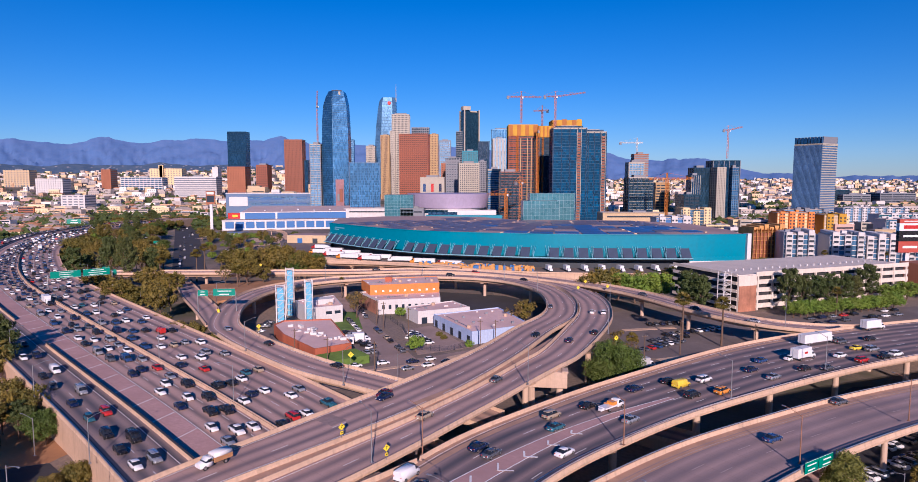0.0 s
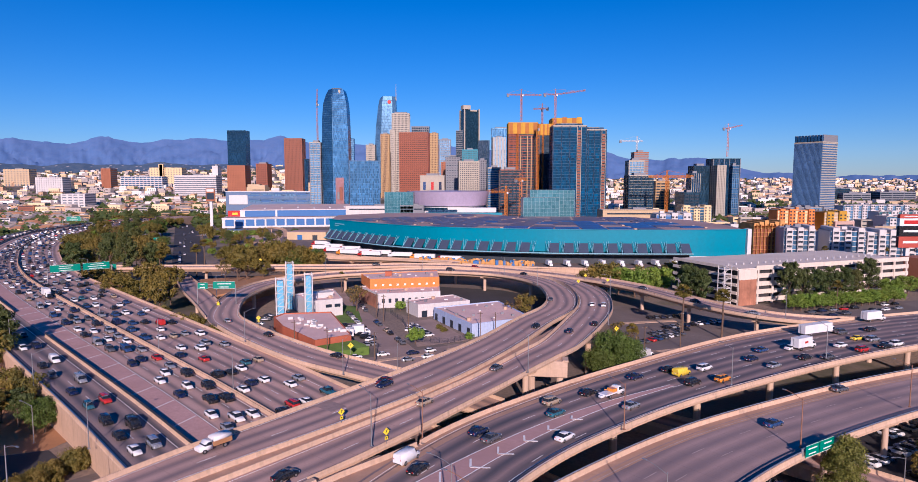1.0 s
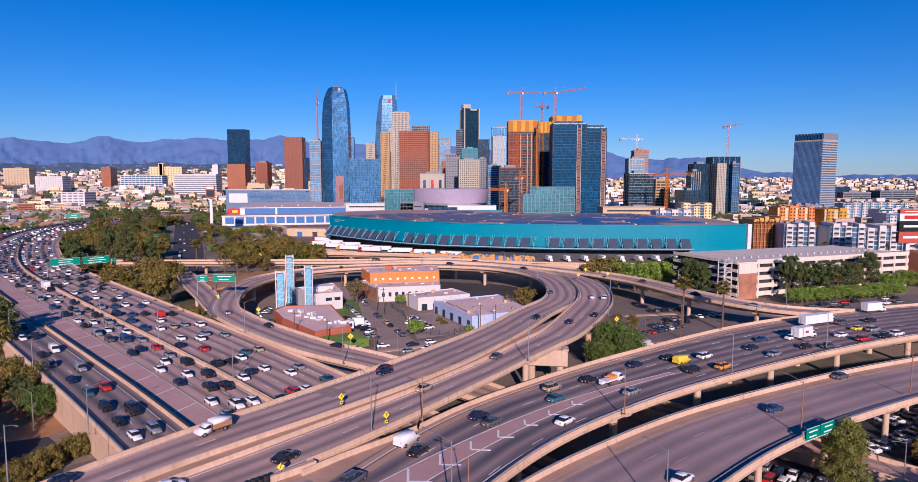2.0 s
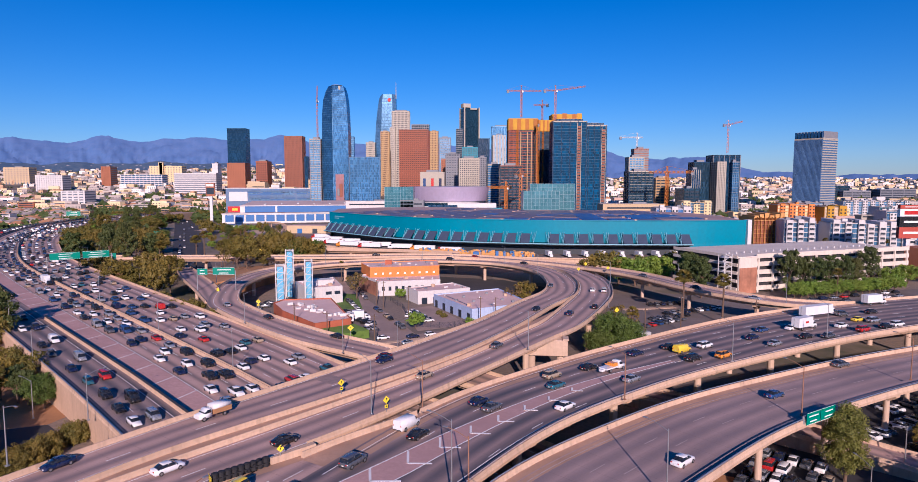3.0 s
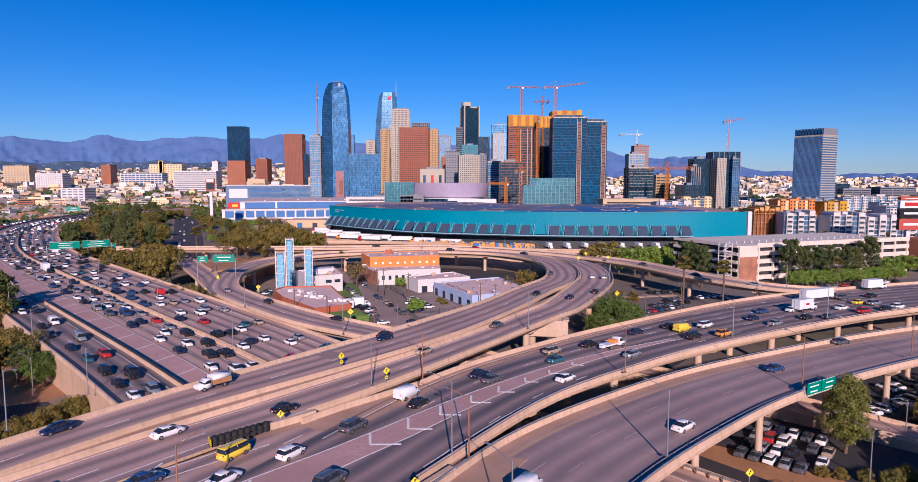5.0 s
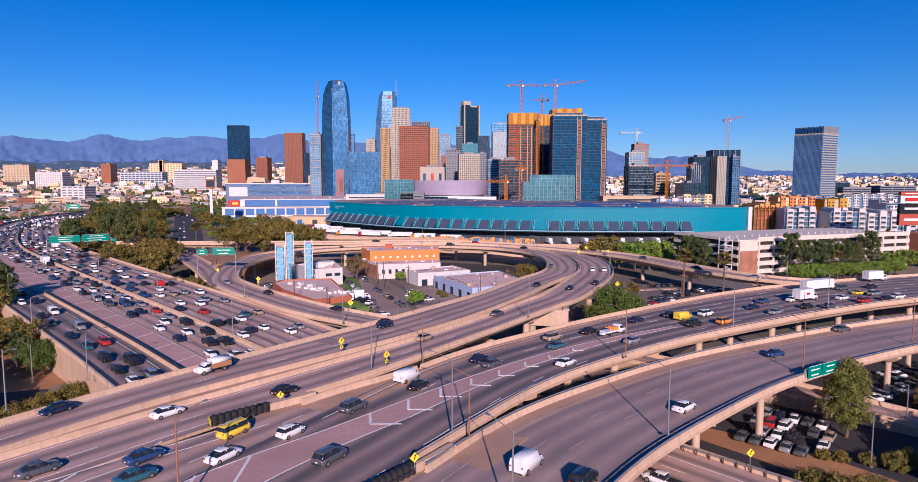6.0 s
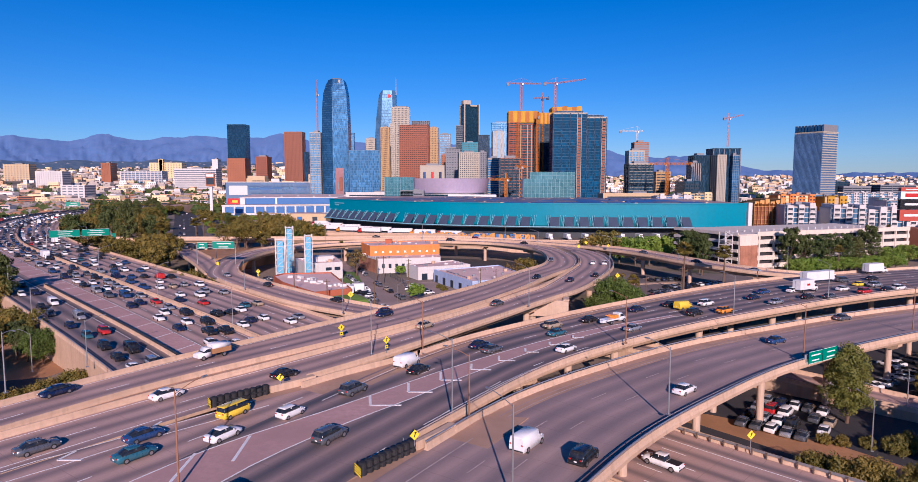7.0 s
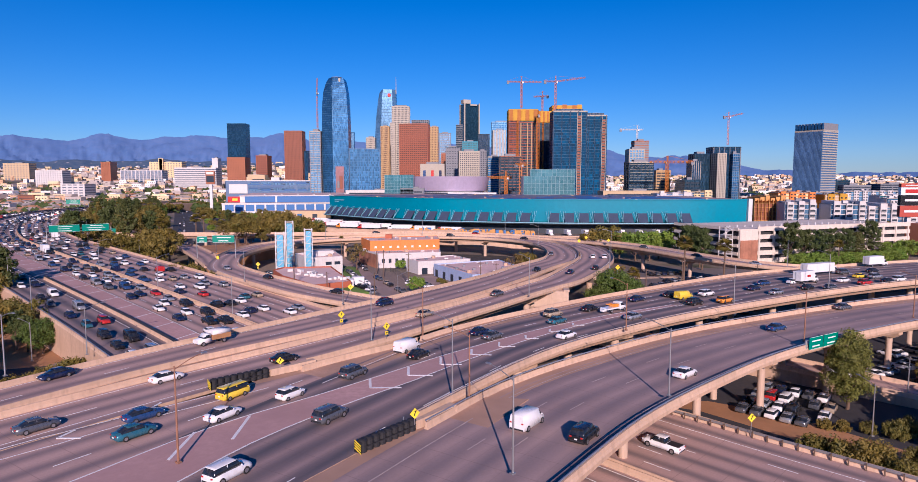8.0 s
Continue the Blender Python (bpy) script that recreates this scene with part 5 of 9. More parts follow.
def tower_crane(x, y, z0, z1, jib, back, turn, mat, label, rise=0.0, big=1.0):
    ob = thing("tower_crane", label, "crane", pose(x, y, z0, 0, 0, turn), "tower cranes")
    H = z1 - z0
    part("mast", lattice_mast(bmesh.new(), (0, 0, 0), (0, 0, H), 2.4 * big, 5, 0.28 * big), mat, ob)
    part("jib", lattice_mast(bmesh.new(), (0, 0, H), (jib, 0, H + rise), 1.6 * big, 5, 0.22 * big), mat, ob)
    part("counter_jib", lattice_mast(bmesh.new(), (0, 0, H), (-back, 0, H), 1.6 * big, 5, 0.22 * big), mat, ob)
    part("counterweight", box_bm(3.5, 2.2, 4, (-back + 2, 0, H - 3.5)), STONE_GREY, ob)
    part("apex", lattice_mast(bmesh.new(), (0, 0, H), (0, 0, H + 8), 1.2 * big, 4, 0.2 * big), mat, ob)
    for tip in (jib * 0.7, -back):
        part("tie_bar", bar_bm((0, 0, H + 8), (tip, 0, H + 1 + (rise * 0.7 if tip > 0 else 0)), 0.12 * big, 4), mat, ob)
    part("cab", box_bm(2, 2, 2.4, (1.6, -1.6, H - 2.6)), CRANE_WHITE, ob)
    return ob


def downtown():
    T = tower
    T("office_tower", "dark teal glass tower behind low brick blocks", -609, 1750, 50, 36, 198, 0, GLASS_NAVY, GLASS_DARK, 6, 0.8, pent=0)
    T("brick_block", "orange brown brick block with small windows", -524, 1500, 42, 36, 97, 0, WINDOW_BROWN, BRICK, 4.0, 3.1, 11, BRICK, 3, pent=0)
    T("brick_block", "brown stone block of flats", -464, 1500, 26, 36, 101, 0, WINDOW_BROWN, STONE_RED, 4.2, 2.2, 6, STONE_RED, 1.6, pent=0.6)
    T("office_tower", "brown granite tower with a square window grid", -416, 1604, 44, 36, 167, 0, WINDOW_BROWN, STONE_BROWN, 4.6, 2.7, 13, STONE_BROWN, 2.6, 9, pent=0)
    T("office_tower", "slim dark glass tower", -360, 1500, 8, 30, 112, 0, GLASS_NAVY, GLASS_DARK, 6, 1, pent=0)
    T("apartment_tower", "pale blue glass tower with white balcony slabs", -243, 1080, 18, 26, 125, 0, GLASS_SKY, STONE_WHITE, 4, 0.9, 4, STONE_GREY, 0.8, 3)
    T("hotel_slab", "long blue glass hotel slab", -151, 1010, 47, 24, 92, 8, GLASS_BLUE, GLASS_BLUE_EDGE, 4, 0.7, 9, GLASS_BLUE_EDGE, 0.5, 4, pent=0)
    T("office_tower", "blue glass tower half hidden", -320, 1900, 11, 20, 187, 0, GLASS_SKY, GLASS_BLUE, 6, 1, pent=0)
    T("office_tower", "cream stone office block", -236, 1700, 24, 28, 157, 0, WINDOW, STONE_WHITE, 5, 2.6, 8, STONE_WHITE, 1.6)
    T("office_tower", "tan stone tower with vertical piers", -186, 1600, 20, 30, 178, 0, WINDOW_BROWN, STONE_TAN, 5, 1.6, 7, STONE_TAN, 1.6, 6)
    T("office_tower", "white stone tower of stepped bays", -160, 1753, 47, 36, 245, 0, WINDOW, STONE_WHITE, 5, 2.2, 13, STONE_WHITE, 1.8, 8, pent=0.7)
    T("office_tower", "lower white shoulder of a stone tower", -181, 1735, 13, 30, 199, 0, WINDOW, STONE_WHITE, 5, 2.2, 6, STONE_WHITE, 1.6, 5)
    T("office_tower", "red granite tower with narrow window bands", -98, 1400, 62, 36, 166, -6, WINDOW_BROWN, STONE_RED, 4.2, 2.7, 15, STONE_RED, 1.0, 9, pent=0)
    T("office_tower", "dark grey tower with a lit sign band", -115, 1900, 52, 36, 222, 0, GLASS_DARK, STONE_GREY, 5, 1.6, 9, STONE_GREY, 1.4, pent=0)
    T("office_tower", "tan office tower with plain piers", -74, 1890, 25, 30, 202, 0, WINDOW_BROWN, STONE_TAN, 5, 2.6, 6, STONE_TAN, 2.2)
    T("office_tower", "grey blue glass tower", -42, 1900, 34, 30, 184, 0, GLASS_SKY, STONE_GREY, 5, 1.8, 7, STONE_GREY, 1.2)
    t = T("office_tower", "black tower with white corner piers", 36, 2167, 53, 36, 300, 20, GLASS_DARK, GLASS_DARK, 4.4, 1.6, 0, None, 1, 0, pent=0)
    for sx in (-1, 1):
        for sy in (-1, 1):
            part("corner_pier", box_bm(4, 4, 272, (sx * 26.4, sy * 21.6, -2)), STONE_WHITE, t, "white corner pier")
    part("crown_sign", box_bm(24, 1, 5, (6, -23.5, 262)), STONE_WHITE, t)
    part("roof_block", box_bm(26, 26, 13, (-14, 0, 270)), STONE_WHITE, t)
    T("office_tower", "dark slab beside a black tower", 1, 2050, 21, 30, 222, 0, GLASS_DARK, STONE_GREY, 6, 1.4, pent=0)
    T("tower_under_works", "tower topped out in teal scaffold netting", 26, 1500, 36, 30, 134, 0, GLASS_TEAL, TEAL, 5, 1, 7, TEAL, 1.0, pent=0.4)
    T("apartment_tower", "white apartment tower with a dense window grid", 18, 1200, 38, 30, 97, 4, WINDOW, STONE_WHITE, 3.6, 1.7, 11, STONE_WHITE, 1.7, 7)
    T("office_tower", "grey concrete tower with few windows", -13, 1310, 29, 30, 110, 0, STONE_GREY, GLASS_DARK, 5, 1.0, 6, STONE_GREY, 2.2)
    T("brick_block", "red brick tower block", -33, 1400, 12, 20, 102, 0, WINDOW_BROWN, BRICK, 4.5, 2.5, 4, BRICK, 2)
    T("office_tower", "dark blue glass office tower", 74, 1900, 34, 30, 181, 0, GLASS_NAVY, GLASS_DARK, 6, 1.2, 5, GLASS_DARK, 1, pent=0)
    T("office_tower", "white tower with rounded vertical ribs", 104, 1650, 33, 36, 173, 0, GLASS_SKY, None, 6, 1, 9, STONE_WHITE, 2.4, 6)
    T("office_tower", "blue glass tower behind white ribs", 126, 1900, 57, 34, 217, 0, GLASS_BLUE, GLASS_SKY, 6, 1.0, 7, GLASS_SKY, 0.8, pent=0.6)
    T("office_tower", "dark glass block by the arena", 73, 905, 30, 26, 76, 0, GLASS_DARK, STONE_BROWN, 4, 0.8, 6, GLASS_DARK, 1)
    T("apartment_tower", "grey flats beside the white grid tower", 49, 1330, 16, 24, 104, 0, WINDOW, STONE_GREY, 4, 1.8, 5, STONE_GREY, 1.5)
    T("office_tower", "low blue glass block", 62, 1120, 22, 24, 84, 0, GLASS_BLUE, STONE_WHITE, 4, 1.0)
    # the tower pair under construction, with screens round the top floors
    for cx, cy, w, h, lab in ((93, 937, 41, 147, "concrete tower frame under construction with orange edges"), (129, 960, 21, 147, "concrete tower frame with yellow screens under construction")):
        # the dark core stands in for the shade inside the open floors
        t = T("tower_under_works", lab, cx, cy, w, 32, h - 16, 0, GLASS_DARK, STONE_BROWN if cx < 100 else GLASS_NAVY, 3.8, 0.9, 7 if cx < 100 else 5, STONE_BROWN if cx < 100 else GLASS_NAVY, 0.5, 5, pent=0, upper=ORANGE_DEEP if cx < 100 else GLASS_NAVY)
        if cx < 100:
            for k in (-0.08, 0.16, 0.3, 0.42):
                part("concrete_pier", box_bm(1.3, 1.0, h - 22, (w * k, -16.6, 0)), STONE_TAN, t)
            guard = bmesh.new()
            for k in range(26):
                box_bm(w * 0.36, 0.4, 1.1, (-w * 0.31, -16.9, 58 + 2.9 * k), 0, guard)
            part("slab_guard", guard, ORANGE_DEEP, t, "orange edge guards on the open floors")
        part("safety_screen", box_bm(w + 1.6, 33.6, 17, (0, 0, h - 19), 0.3), YELLOW_NET, t, "yellow safety screen")
        part("hoist_mast", lattice_mast(bmesh.new(), (-w * 0.2, -17.5, 0), (-w * 0.2, -17.5, h - 18), 1.6, 4, 0.2), CRANE_ORANGE, t)
        for k in range(7):
            part("screen_panel", box_bm(w / 7 - 0.6, 0.3, 15.4, (-w / 2 + w * (k + 0.5) / 7, -17.2, h - 18.2)), YELLOW_NET if k % 2 else ORANGE_NET, t)
    t = T("tower_under_works", "tower crown wrapped in yellow screens", 163, 975, 44, 30, 140, 0, WINDOW, STONE_GREY, 4, 1, pent=0)
    part("safety_screen", box_bm(45.6, 31.6, 15, (0, 0, 140), 0.3), YELLOW_NET, t, "yellow safety screen")
    for k in range(6):
        part("screen_panel", box_bm(6.6, 0.3, 13.6, (-22 + 7.4 * k + 3.5, -16.1, 140.6 + (k % 3))), YELLOW_NET if k % 2 else ORANGE_NET, t)
    # twin blue residential towers with white-edged balcony stacks
    for cx, cy, w, h, sl in ((145, 843, 44, 132, 12), (180, 856, 32, 128, 12)):
        t = T("apartment_tower", "dark blue glass apartment tower with stacked balconies", cx, cy, w, 30, h, 0, GLASS_TWIN, GLASS_TWIN_EDGE, 3.6, 0.45, 5, GLASS_NAVY, 0.9, 4, cap=STONE_WHITE, pent=0.5)
        part("roof_screen", box_bm(w * 0.8, 24, 3.2, (0, 0, h)), GLASS_NAVY, t)
        for sx in (sl - 2.6, sl + 2.6):
            part("white_pier", box_bm(0.6, 1.2, h - 4, (sx, -15.8, 2)), STONE_WHITE, t)
        slabs, recess = bmesh.new(), bmesh.new()
        z = 8
        while z < h - 6:
            box_bm(4.4, 2.0, 0.4, (sl, -16.2, z), 0, slabs)
            box_bm(3.8, 0.6, 2.2, (sl, -15.4, z + 0.6), 0, recess)
            z += 3.6
        part("balcony_stack", slabs, STONE_GREY, t, "stack of pale balcony slabs")
        part("balcony_recess", recess, STONE_BROWN, t)
    # bent-crown hotel tower
    hotel = thing("hotel_tower", "tall blue glass hotel tower with a sloping crown", "building", pose(-209, 1080, 0))
    bm = bmesh.new()
    rings = []
    for z, x0, x1 in ((0, -22, 22), (60, -23, 22.5), (120, -23, 22.5), (165, -22, 21.5), (190, -19.5, 20), (204, -15, 17.5), (213, -10, 15)):
        rings.append([bm.verts.new(p) for p in ((x0, -9, z), (x0 * 0.1, -20, z), (x1, -14, z), (x1, 15, z), (x0, 15, z))])
    for a, b in zip(rings, rings[1:]):
        for j in range(5):
            bm.faces.new((a[j], a[(j + 1) % 5], b[(j + 1) % 5], b[j]))
    bm.faces.new(rings[-1])
    # the right facet's brighter light is put into its glass colour
    for f in bm.faces:
        f.material_index = 1 if f.normal.x > 0.2 and f.normal.y < -0.5 or f.calc_center_median().x > 3 and abs(f.calc_center_median().y + 17) < 1.2 else 0
    part("shaft", bm, GLASS_BLUE, hotel).data.materials.append(GLASS_HOTEL)
    HOTEL = ((0, 60, 120, 165, 190, 204, 213), (-22, -23, -23, -22, -19.5, -15, -10), (22, 22.5, 22.5, 21.5, 20, 17.5, 15))
    for k in range(54):
        z = 6 + k * 3.8
        x0, x1 = float(np.interp(z, HOTEL[0], HOTEL[1])) - 0.2, float(np.interp(z, HOTEL[0], HOTEL[2])) + 0.2
        plan = ((x0, -9.2), (x0 * 0.1, -20.3), (x1, -14.2), (x1, 15.2), (x0, 15.2))
        child("floor_band", mesh_of("floor_band", [(*p, zz) for zz in (z, z + 0.5) for p in plan], [(0, 1, 2, 3, 4)[::-1], (5, 6, 7, 8, 9)] + [(i, (i + 1) % 5, 5 + (i + 1) % 5, 5 + i) for i in range(5)], GLASS_BLUE_EDGE), hotel)
    part("corner_fin", box_bm(0.6, 0.7, 196, (-2.3, -20.3, 4)), GLASS_SKY, hotel, "bright vertical corner fin")
    part("crown_panel", box_bm(12, 1, 6, (5, -16.2, 206)), STONE_WHITE, hotel, "pale sloping crown panel")
    part("helipad", cyl_bm(9, 9, 0.8, (2, 0, 215), 20), STONE_GREY, hotel)
    part("mural_shape", box_bm(5, 0.3, 22, (10, -19.6, 28), 0.5), STONE_BROWN, hotel)
    part("mural_shape", box_bm(4, 0.3, 12, (5.5, -19.6, 30), 0.5), STONE_GREY, hotel)
    part("mural", box_bm(14, 0.5, 46, (8, -19.2, 20)), MURAL_RED, hotel, "tall dark red printed banner with plain shapes")
    part("banner_base", box_bm(17, 0.5, 20, (8, -19.1, 6)), GLASS_DARK, hotel)
    # tower with a sail-shaped top and a spire
    sail = thing("office_tower", "pale blue glass tower with a curved top and spire", "building", pose(-207, 1800, 25))
    bm = bmesh.new()
    rings = []
    for z, x0, x1 in ((0, -34, 30), (110, -32, 30), (190, -27, 29.5), (240, -21, 29), (262, -17, 28.5), (272, -10, 28)):
        rings.append([bm.verts.new(p) for p in ((x0, -10, z), (x0 * 0.4, -20, z), (x1 * 0.7, -20, z), (x1, -10, z), (x1, 18, z), (x0, 18, z))])
    for a, b in zip(rings, rings[1:]):
        for j in range(6):
            bm.faces.new((a[j], a[(j + 1) % 6], b[(j + 1) % 6], b[j]))
    bm.faces.new(rings[-1])
    part("shaft", bm, GLASS_SKY, sail)
    for k in range(30):
        z = 10 + k * 8.6
        x0, x1 = float(np.interp(z, (0, 110, 190, 240, 262, 272), (-34, -32, -27, -21, -17, -10))) - 0.3, float(np.interp(z, (0, 110, 190, 240, 262, 272), (30, 30, 29.5, 29, 28.5, 28))) + 0.3
        plan = ((x0, -10.2), (x0 * 0.4, -20.3), (x1 * 0.7, -20.3), (x1, -10.2), (x1, 18.2), (x0, 18.2))
        child("floor_band", mesh_of("floor_band", [(*p, zz) for zz in (z, z + 0.9) for p in plan], [(5, 4, 3, 2, 1, 0), (6, 7, 8, 9, 10, 11)] + [(i, (i + 1) % 6, 6 + (i + 1) % 6, 6 + i) for i in range(6)], GLASS_BLUE_EDGE), sail)
    part("spire", cyl_bm(1.4, 0.3, 48, (29, 0, 262), 8), STONE_WHITE, sail, "white steel spire")
    part("crown_sign", cyl_bm(5, 5, 0.8, (12, -20.4, 256), 18, None, Matrix.Rotation(radians(90), 4, "X")), CAR_PAINT["red"], sail, "round coloured sign")
    # white block with three banners
    t = T("white_block", "white block with three coloured banners", -44, 1050, 40, 26, 69, 0, STONE_WHITE, None, 5, 1, pent=0.5)
    for k, c in enumerate(("blue", "red", "navy")):
        part("banner", box_bm(4.5, 0.4, 13, (-13 + 13 * k, -13.3, 46)), CAR_PAINT[c], t)
    # right-hand group
    T("tower_under_works", "glass and concrete tower still under construction", 295, 1060, 25, 24, 94, 0, GLASS_SKY, STONE_WHITE, 4, 1.0, 6, STONE_WHITE, 0.8, 4)
    T("tower_under_works", "concrete crown with brown formwork", 305, 1066, 24, 20, 108, 0, STONE_GREY, BRICK, 4, 1, pent=0.4)
    T("apartment_tower", "dark glass apartment block with white slabs", 258, 905, 34, 28, 68, 0, GLASS_DARK, STONE_WHITE, 3.8, 0.4, 7, GLASS_NAVY, 0.5, 4)
    T("apartment_tower", "dark glass apartment tower", 384, 1010, 24, 26, 84, 0, GLASS_DARK, GLASS_NAVY, 4, 0.9, 6, GLASS_DARK, 0.8, 4)
    T("apartment_tower", "slim dark glass tower with pale ribs", 372, 1000, 14, 24, 72, 0, GLASS_NAVY, None, 4, 1, 5, STONE_WHITE, 0.7)
    T("apartment_tower", "white gridded apartment tower under works", 406, 990, 14, 26, 84, 6, WINDOW, STONE_WHITE, 3.8, 1.5, 6, STONE_WHITE, 1.6, 5, pent=0)
    T("tower_under_works", "dark concrete tower frame below a crane", 433, 1035, 44, 30, 96, 0, GLASS_NAVY, GLASS_DARK, 4, 1.0, 6, STONE_GREY, 0.8, 4, pent=0)
    T("tower_under_works", "blue glass tower with a wider concrete crown", 443, 1020, 10, 22, 85, 0, GLASS_BLUE, STONE_GREY, 4, 0.8, 4, GLASS_SKY, 0.6)
    t = T("office_tower", "grey striped office tower with a framed crown", 598, 1060, 47, 45, 124, -58, GLASS_STEEL, STONE_WHITE, 3.9, 1.7, 0, None, 1, 0, pent=0)
    part("blank_wall", box_bm(46.6, 1.2, 122, (0, -23.2, 0)), GLASS_STEEL, t, "plain ribbed grey wall")
    for k in range(24):
        child("wall_rib", shared("wall_rib", lambda: box_bm(0.25, 0.35, 121), GLASS_STEEL_EDGE), t, Matrix.Translation((-22.6 + 1.96 * k, -23.9, 0)))
    for k in range(9):
        part("crown_frame", box_bm(4.0, 0.8, 10, (-21.5 + 5.4 * k, -22, 125)), GLASS_BLUE, t)
        part("crown_frame", box_bm(0.8, 4.0, 10, (22.5, -21.5 + 5.4 * k, 125)), GLASS_SKY, t)
        part("crown_post", box_bm(0.8, 44, 11.5, (-22.8 + 5.7 * k, 0, 124)), STONE_GREY, t)
    for x0, x1, yt, dep, mat in ((1415, 1440, 322, 1500, GLASS_DARK), (1430, 1476, 330, 1480, STONE_GREY), (1470, 1498, 330, 1500, GLASS_DARK), (1492, 1552, 328, 1470, STONE_GREY), (1160, 1186, 330, 950, GLASS_DARK), (1113, 1137, 310, 1150, STONE_TAN)):
        cx = ((x0 + x1) / 2 - 784) / 1070 * dep
        T("office_block", "long low office block with ribbon windows", cx, dep, (x1 - x0) / 1070 * dep, 40, 62.5 - (yt - 308) * dep / 1070, 0, WINDOW, mat, 5, 2.4, 4, mat, 1.2, pent=0.3)
    # cranes
    tower_crane(92, 940, 148, 187, 30, 22, 4, CRANE_RED, "red lattice tower crane above the unfinished tower", 0, 0.9)
    tower_crane(142, 938, 140, 187, 46, 18, 8, CRANE_RED, "red lattice tower crane with a rising jib", 7, 0.9)
    tower_crane(129, 985, 148, 172, 14, 10, 160, CRANE_RED, "small lattice crane on a tower core", 0, 0.9)
    tower_crane(440, 1036, 100, 146, 26, 10, 12, CRANE_RED, "red tower crane above a dark tower frame", 6, 0.9)
    tower_crane(301, 1070, 108, 128, 10, 30, 0, CRANE_WHITE, "white tower crane behind a glass tower", 0, 0.9)
    tower_crane(271, 820, 0, 66, 24, 34, 178, CRANE_ORANGE, "orange tower crane on the building site", 0, 1.2)
    tower_crane(62, 830, 0, 46, 8, 26, 10, CRANE_ORANGE, "orange tower crane beside the arena", 0, 1.2)
    tower_crane(78, 800, 0, 62, 12, 10, 40, CRANE_ORANGE, "orange mast crane beside the arena", 0, 1.2)
    tower_crane(112, 900, 0, 134, 10, 8, 90, CRANE_ORANGE, "orange hoist crane up the tower frame", 0, 1.2)
    tower_crane(-240, 1075, 100, 190, 24, 8, 100, CRANE_RED, "thin luffing crane beside the hotel tower", 28, 0.8)


downtown()


# ---- low city that fills the basin ----
LOW_WALLS = [STONE_BEIGE, STONE_WHITE, WHITE_WALL, STONE_TAN, BRICK, STONE_GREY, surface("cream_stucco", (0.80, 0.62, 0.33), 0.85, big=0.05, fine=0.6, amp=0.12), surface("pink_stucco", (0.58, 0.40, 0.33), 0.85, big=0.05, fine=0.6, amp=0.12)]
ROOFING = [surface("pale_roofing", (0.56, 0.48, 0.40), 0.9, big=0.06, fine=0.8, amp=0.2), surface("grey_roofing", (0.42, 0.36, 0.31), 0.9, big=0.06, fine=0.8, amp=0.25), surface("tile_roofing", (0.50, 0.25, 0.12), 0.85, big=0.06, fine=1.2, amp=0.25)]
WORDS = ["beige stucco", "pale stone", "white stucco", "tan", "red brick", "grey", "cream", "pinkish stucco"]


def low_block(x, y, w, d, h, rot, wi, ri, floors, label="", name="low_building"):
    gz = ground_z(x, y)
    bm = box_bm(w, d, h + 4, (0, 0, -4))
    me = bpy.data.meshes.new("wall")
    bm.to_mesh(me)
    bm.free()
    me.materials.append(LOW_WALLS[wi])
    ob = solid(name, me, label or WORDS[wi] + " low building with rows of dark windows", "building", pose(x, y, gz, 0, 0, rot), "low buildings of the city")
    part("roof", box_bm(w - 1.0, d - 1.0, 0.5, (0, 0, h - 0.2)), ROOFING[ri], ob)
    if y < 800:
        part("parapet", box_bm(w + 0.3, 0.5, 0.9, (0, -d / 2, h - 0.3)), LOW_WALLS[wi], ob)
    me = shared(("window_row", round(w), 1), lambda: box_bm(round(w) * 0.86, 0.3, 1.5), WINDOW)
    n = max(2, int(w / 5))
    pm = shared(("wall_pier", wi), lambda: box_bm(1.6, 0.5, 1.5), LOW_WALLS[wi])
    if y > 1300:
        floors = min(floors, 1)
    for k in range(floors):
        z = h * (k + 0.45) / floors
        child("ribbon_window", me, ob, Matrix.Translation((0, -d / 2 - 0.05, z)))
        if y < 620:
            for i in range(1, n):
                child("window_pier", pm, ob, Matrix.Translation((-w * 0.43 + w * 0.86 * i / n, -d / 2 - 0.1, z)))
    if y < 900:
        part("roof_unit", box_bm(w * 0.22, d * 0.25, 1.8, (w * 0.15, d * 0.1, h + 0.2)), STONE_GREY, ob)
    return ob


def near_road(x, y, gap):
    for road in (FWR, FWL, FWC):
        if np.min(np.hypot(road["P"][:, 0] - x, road["P"][:, 1] - y)) < gap:
            return True
    return False


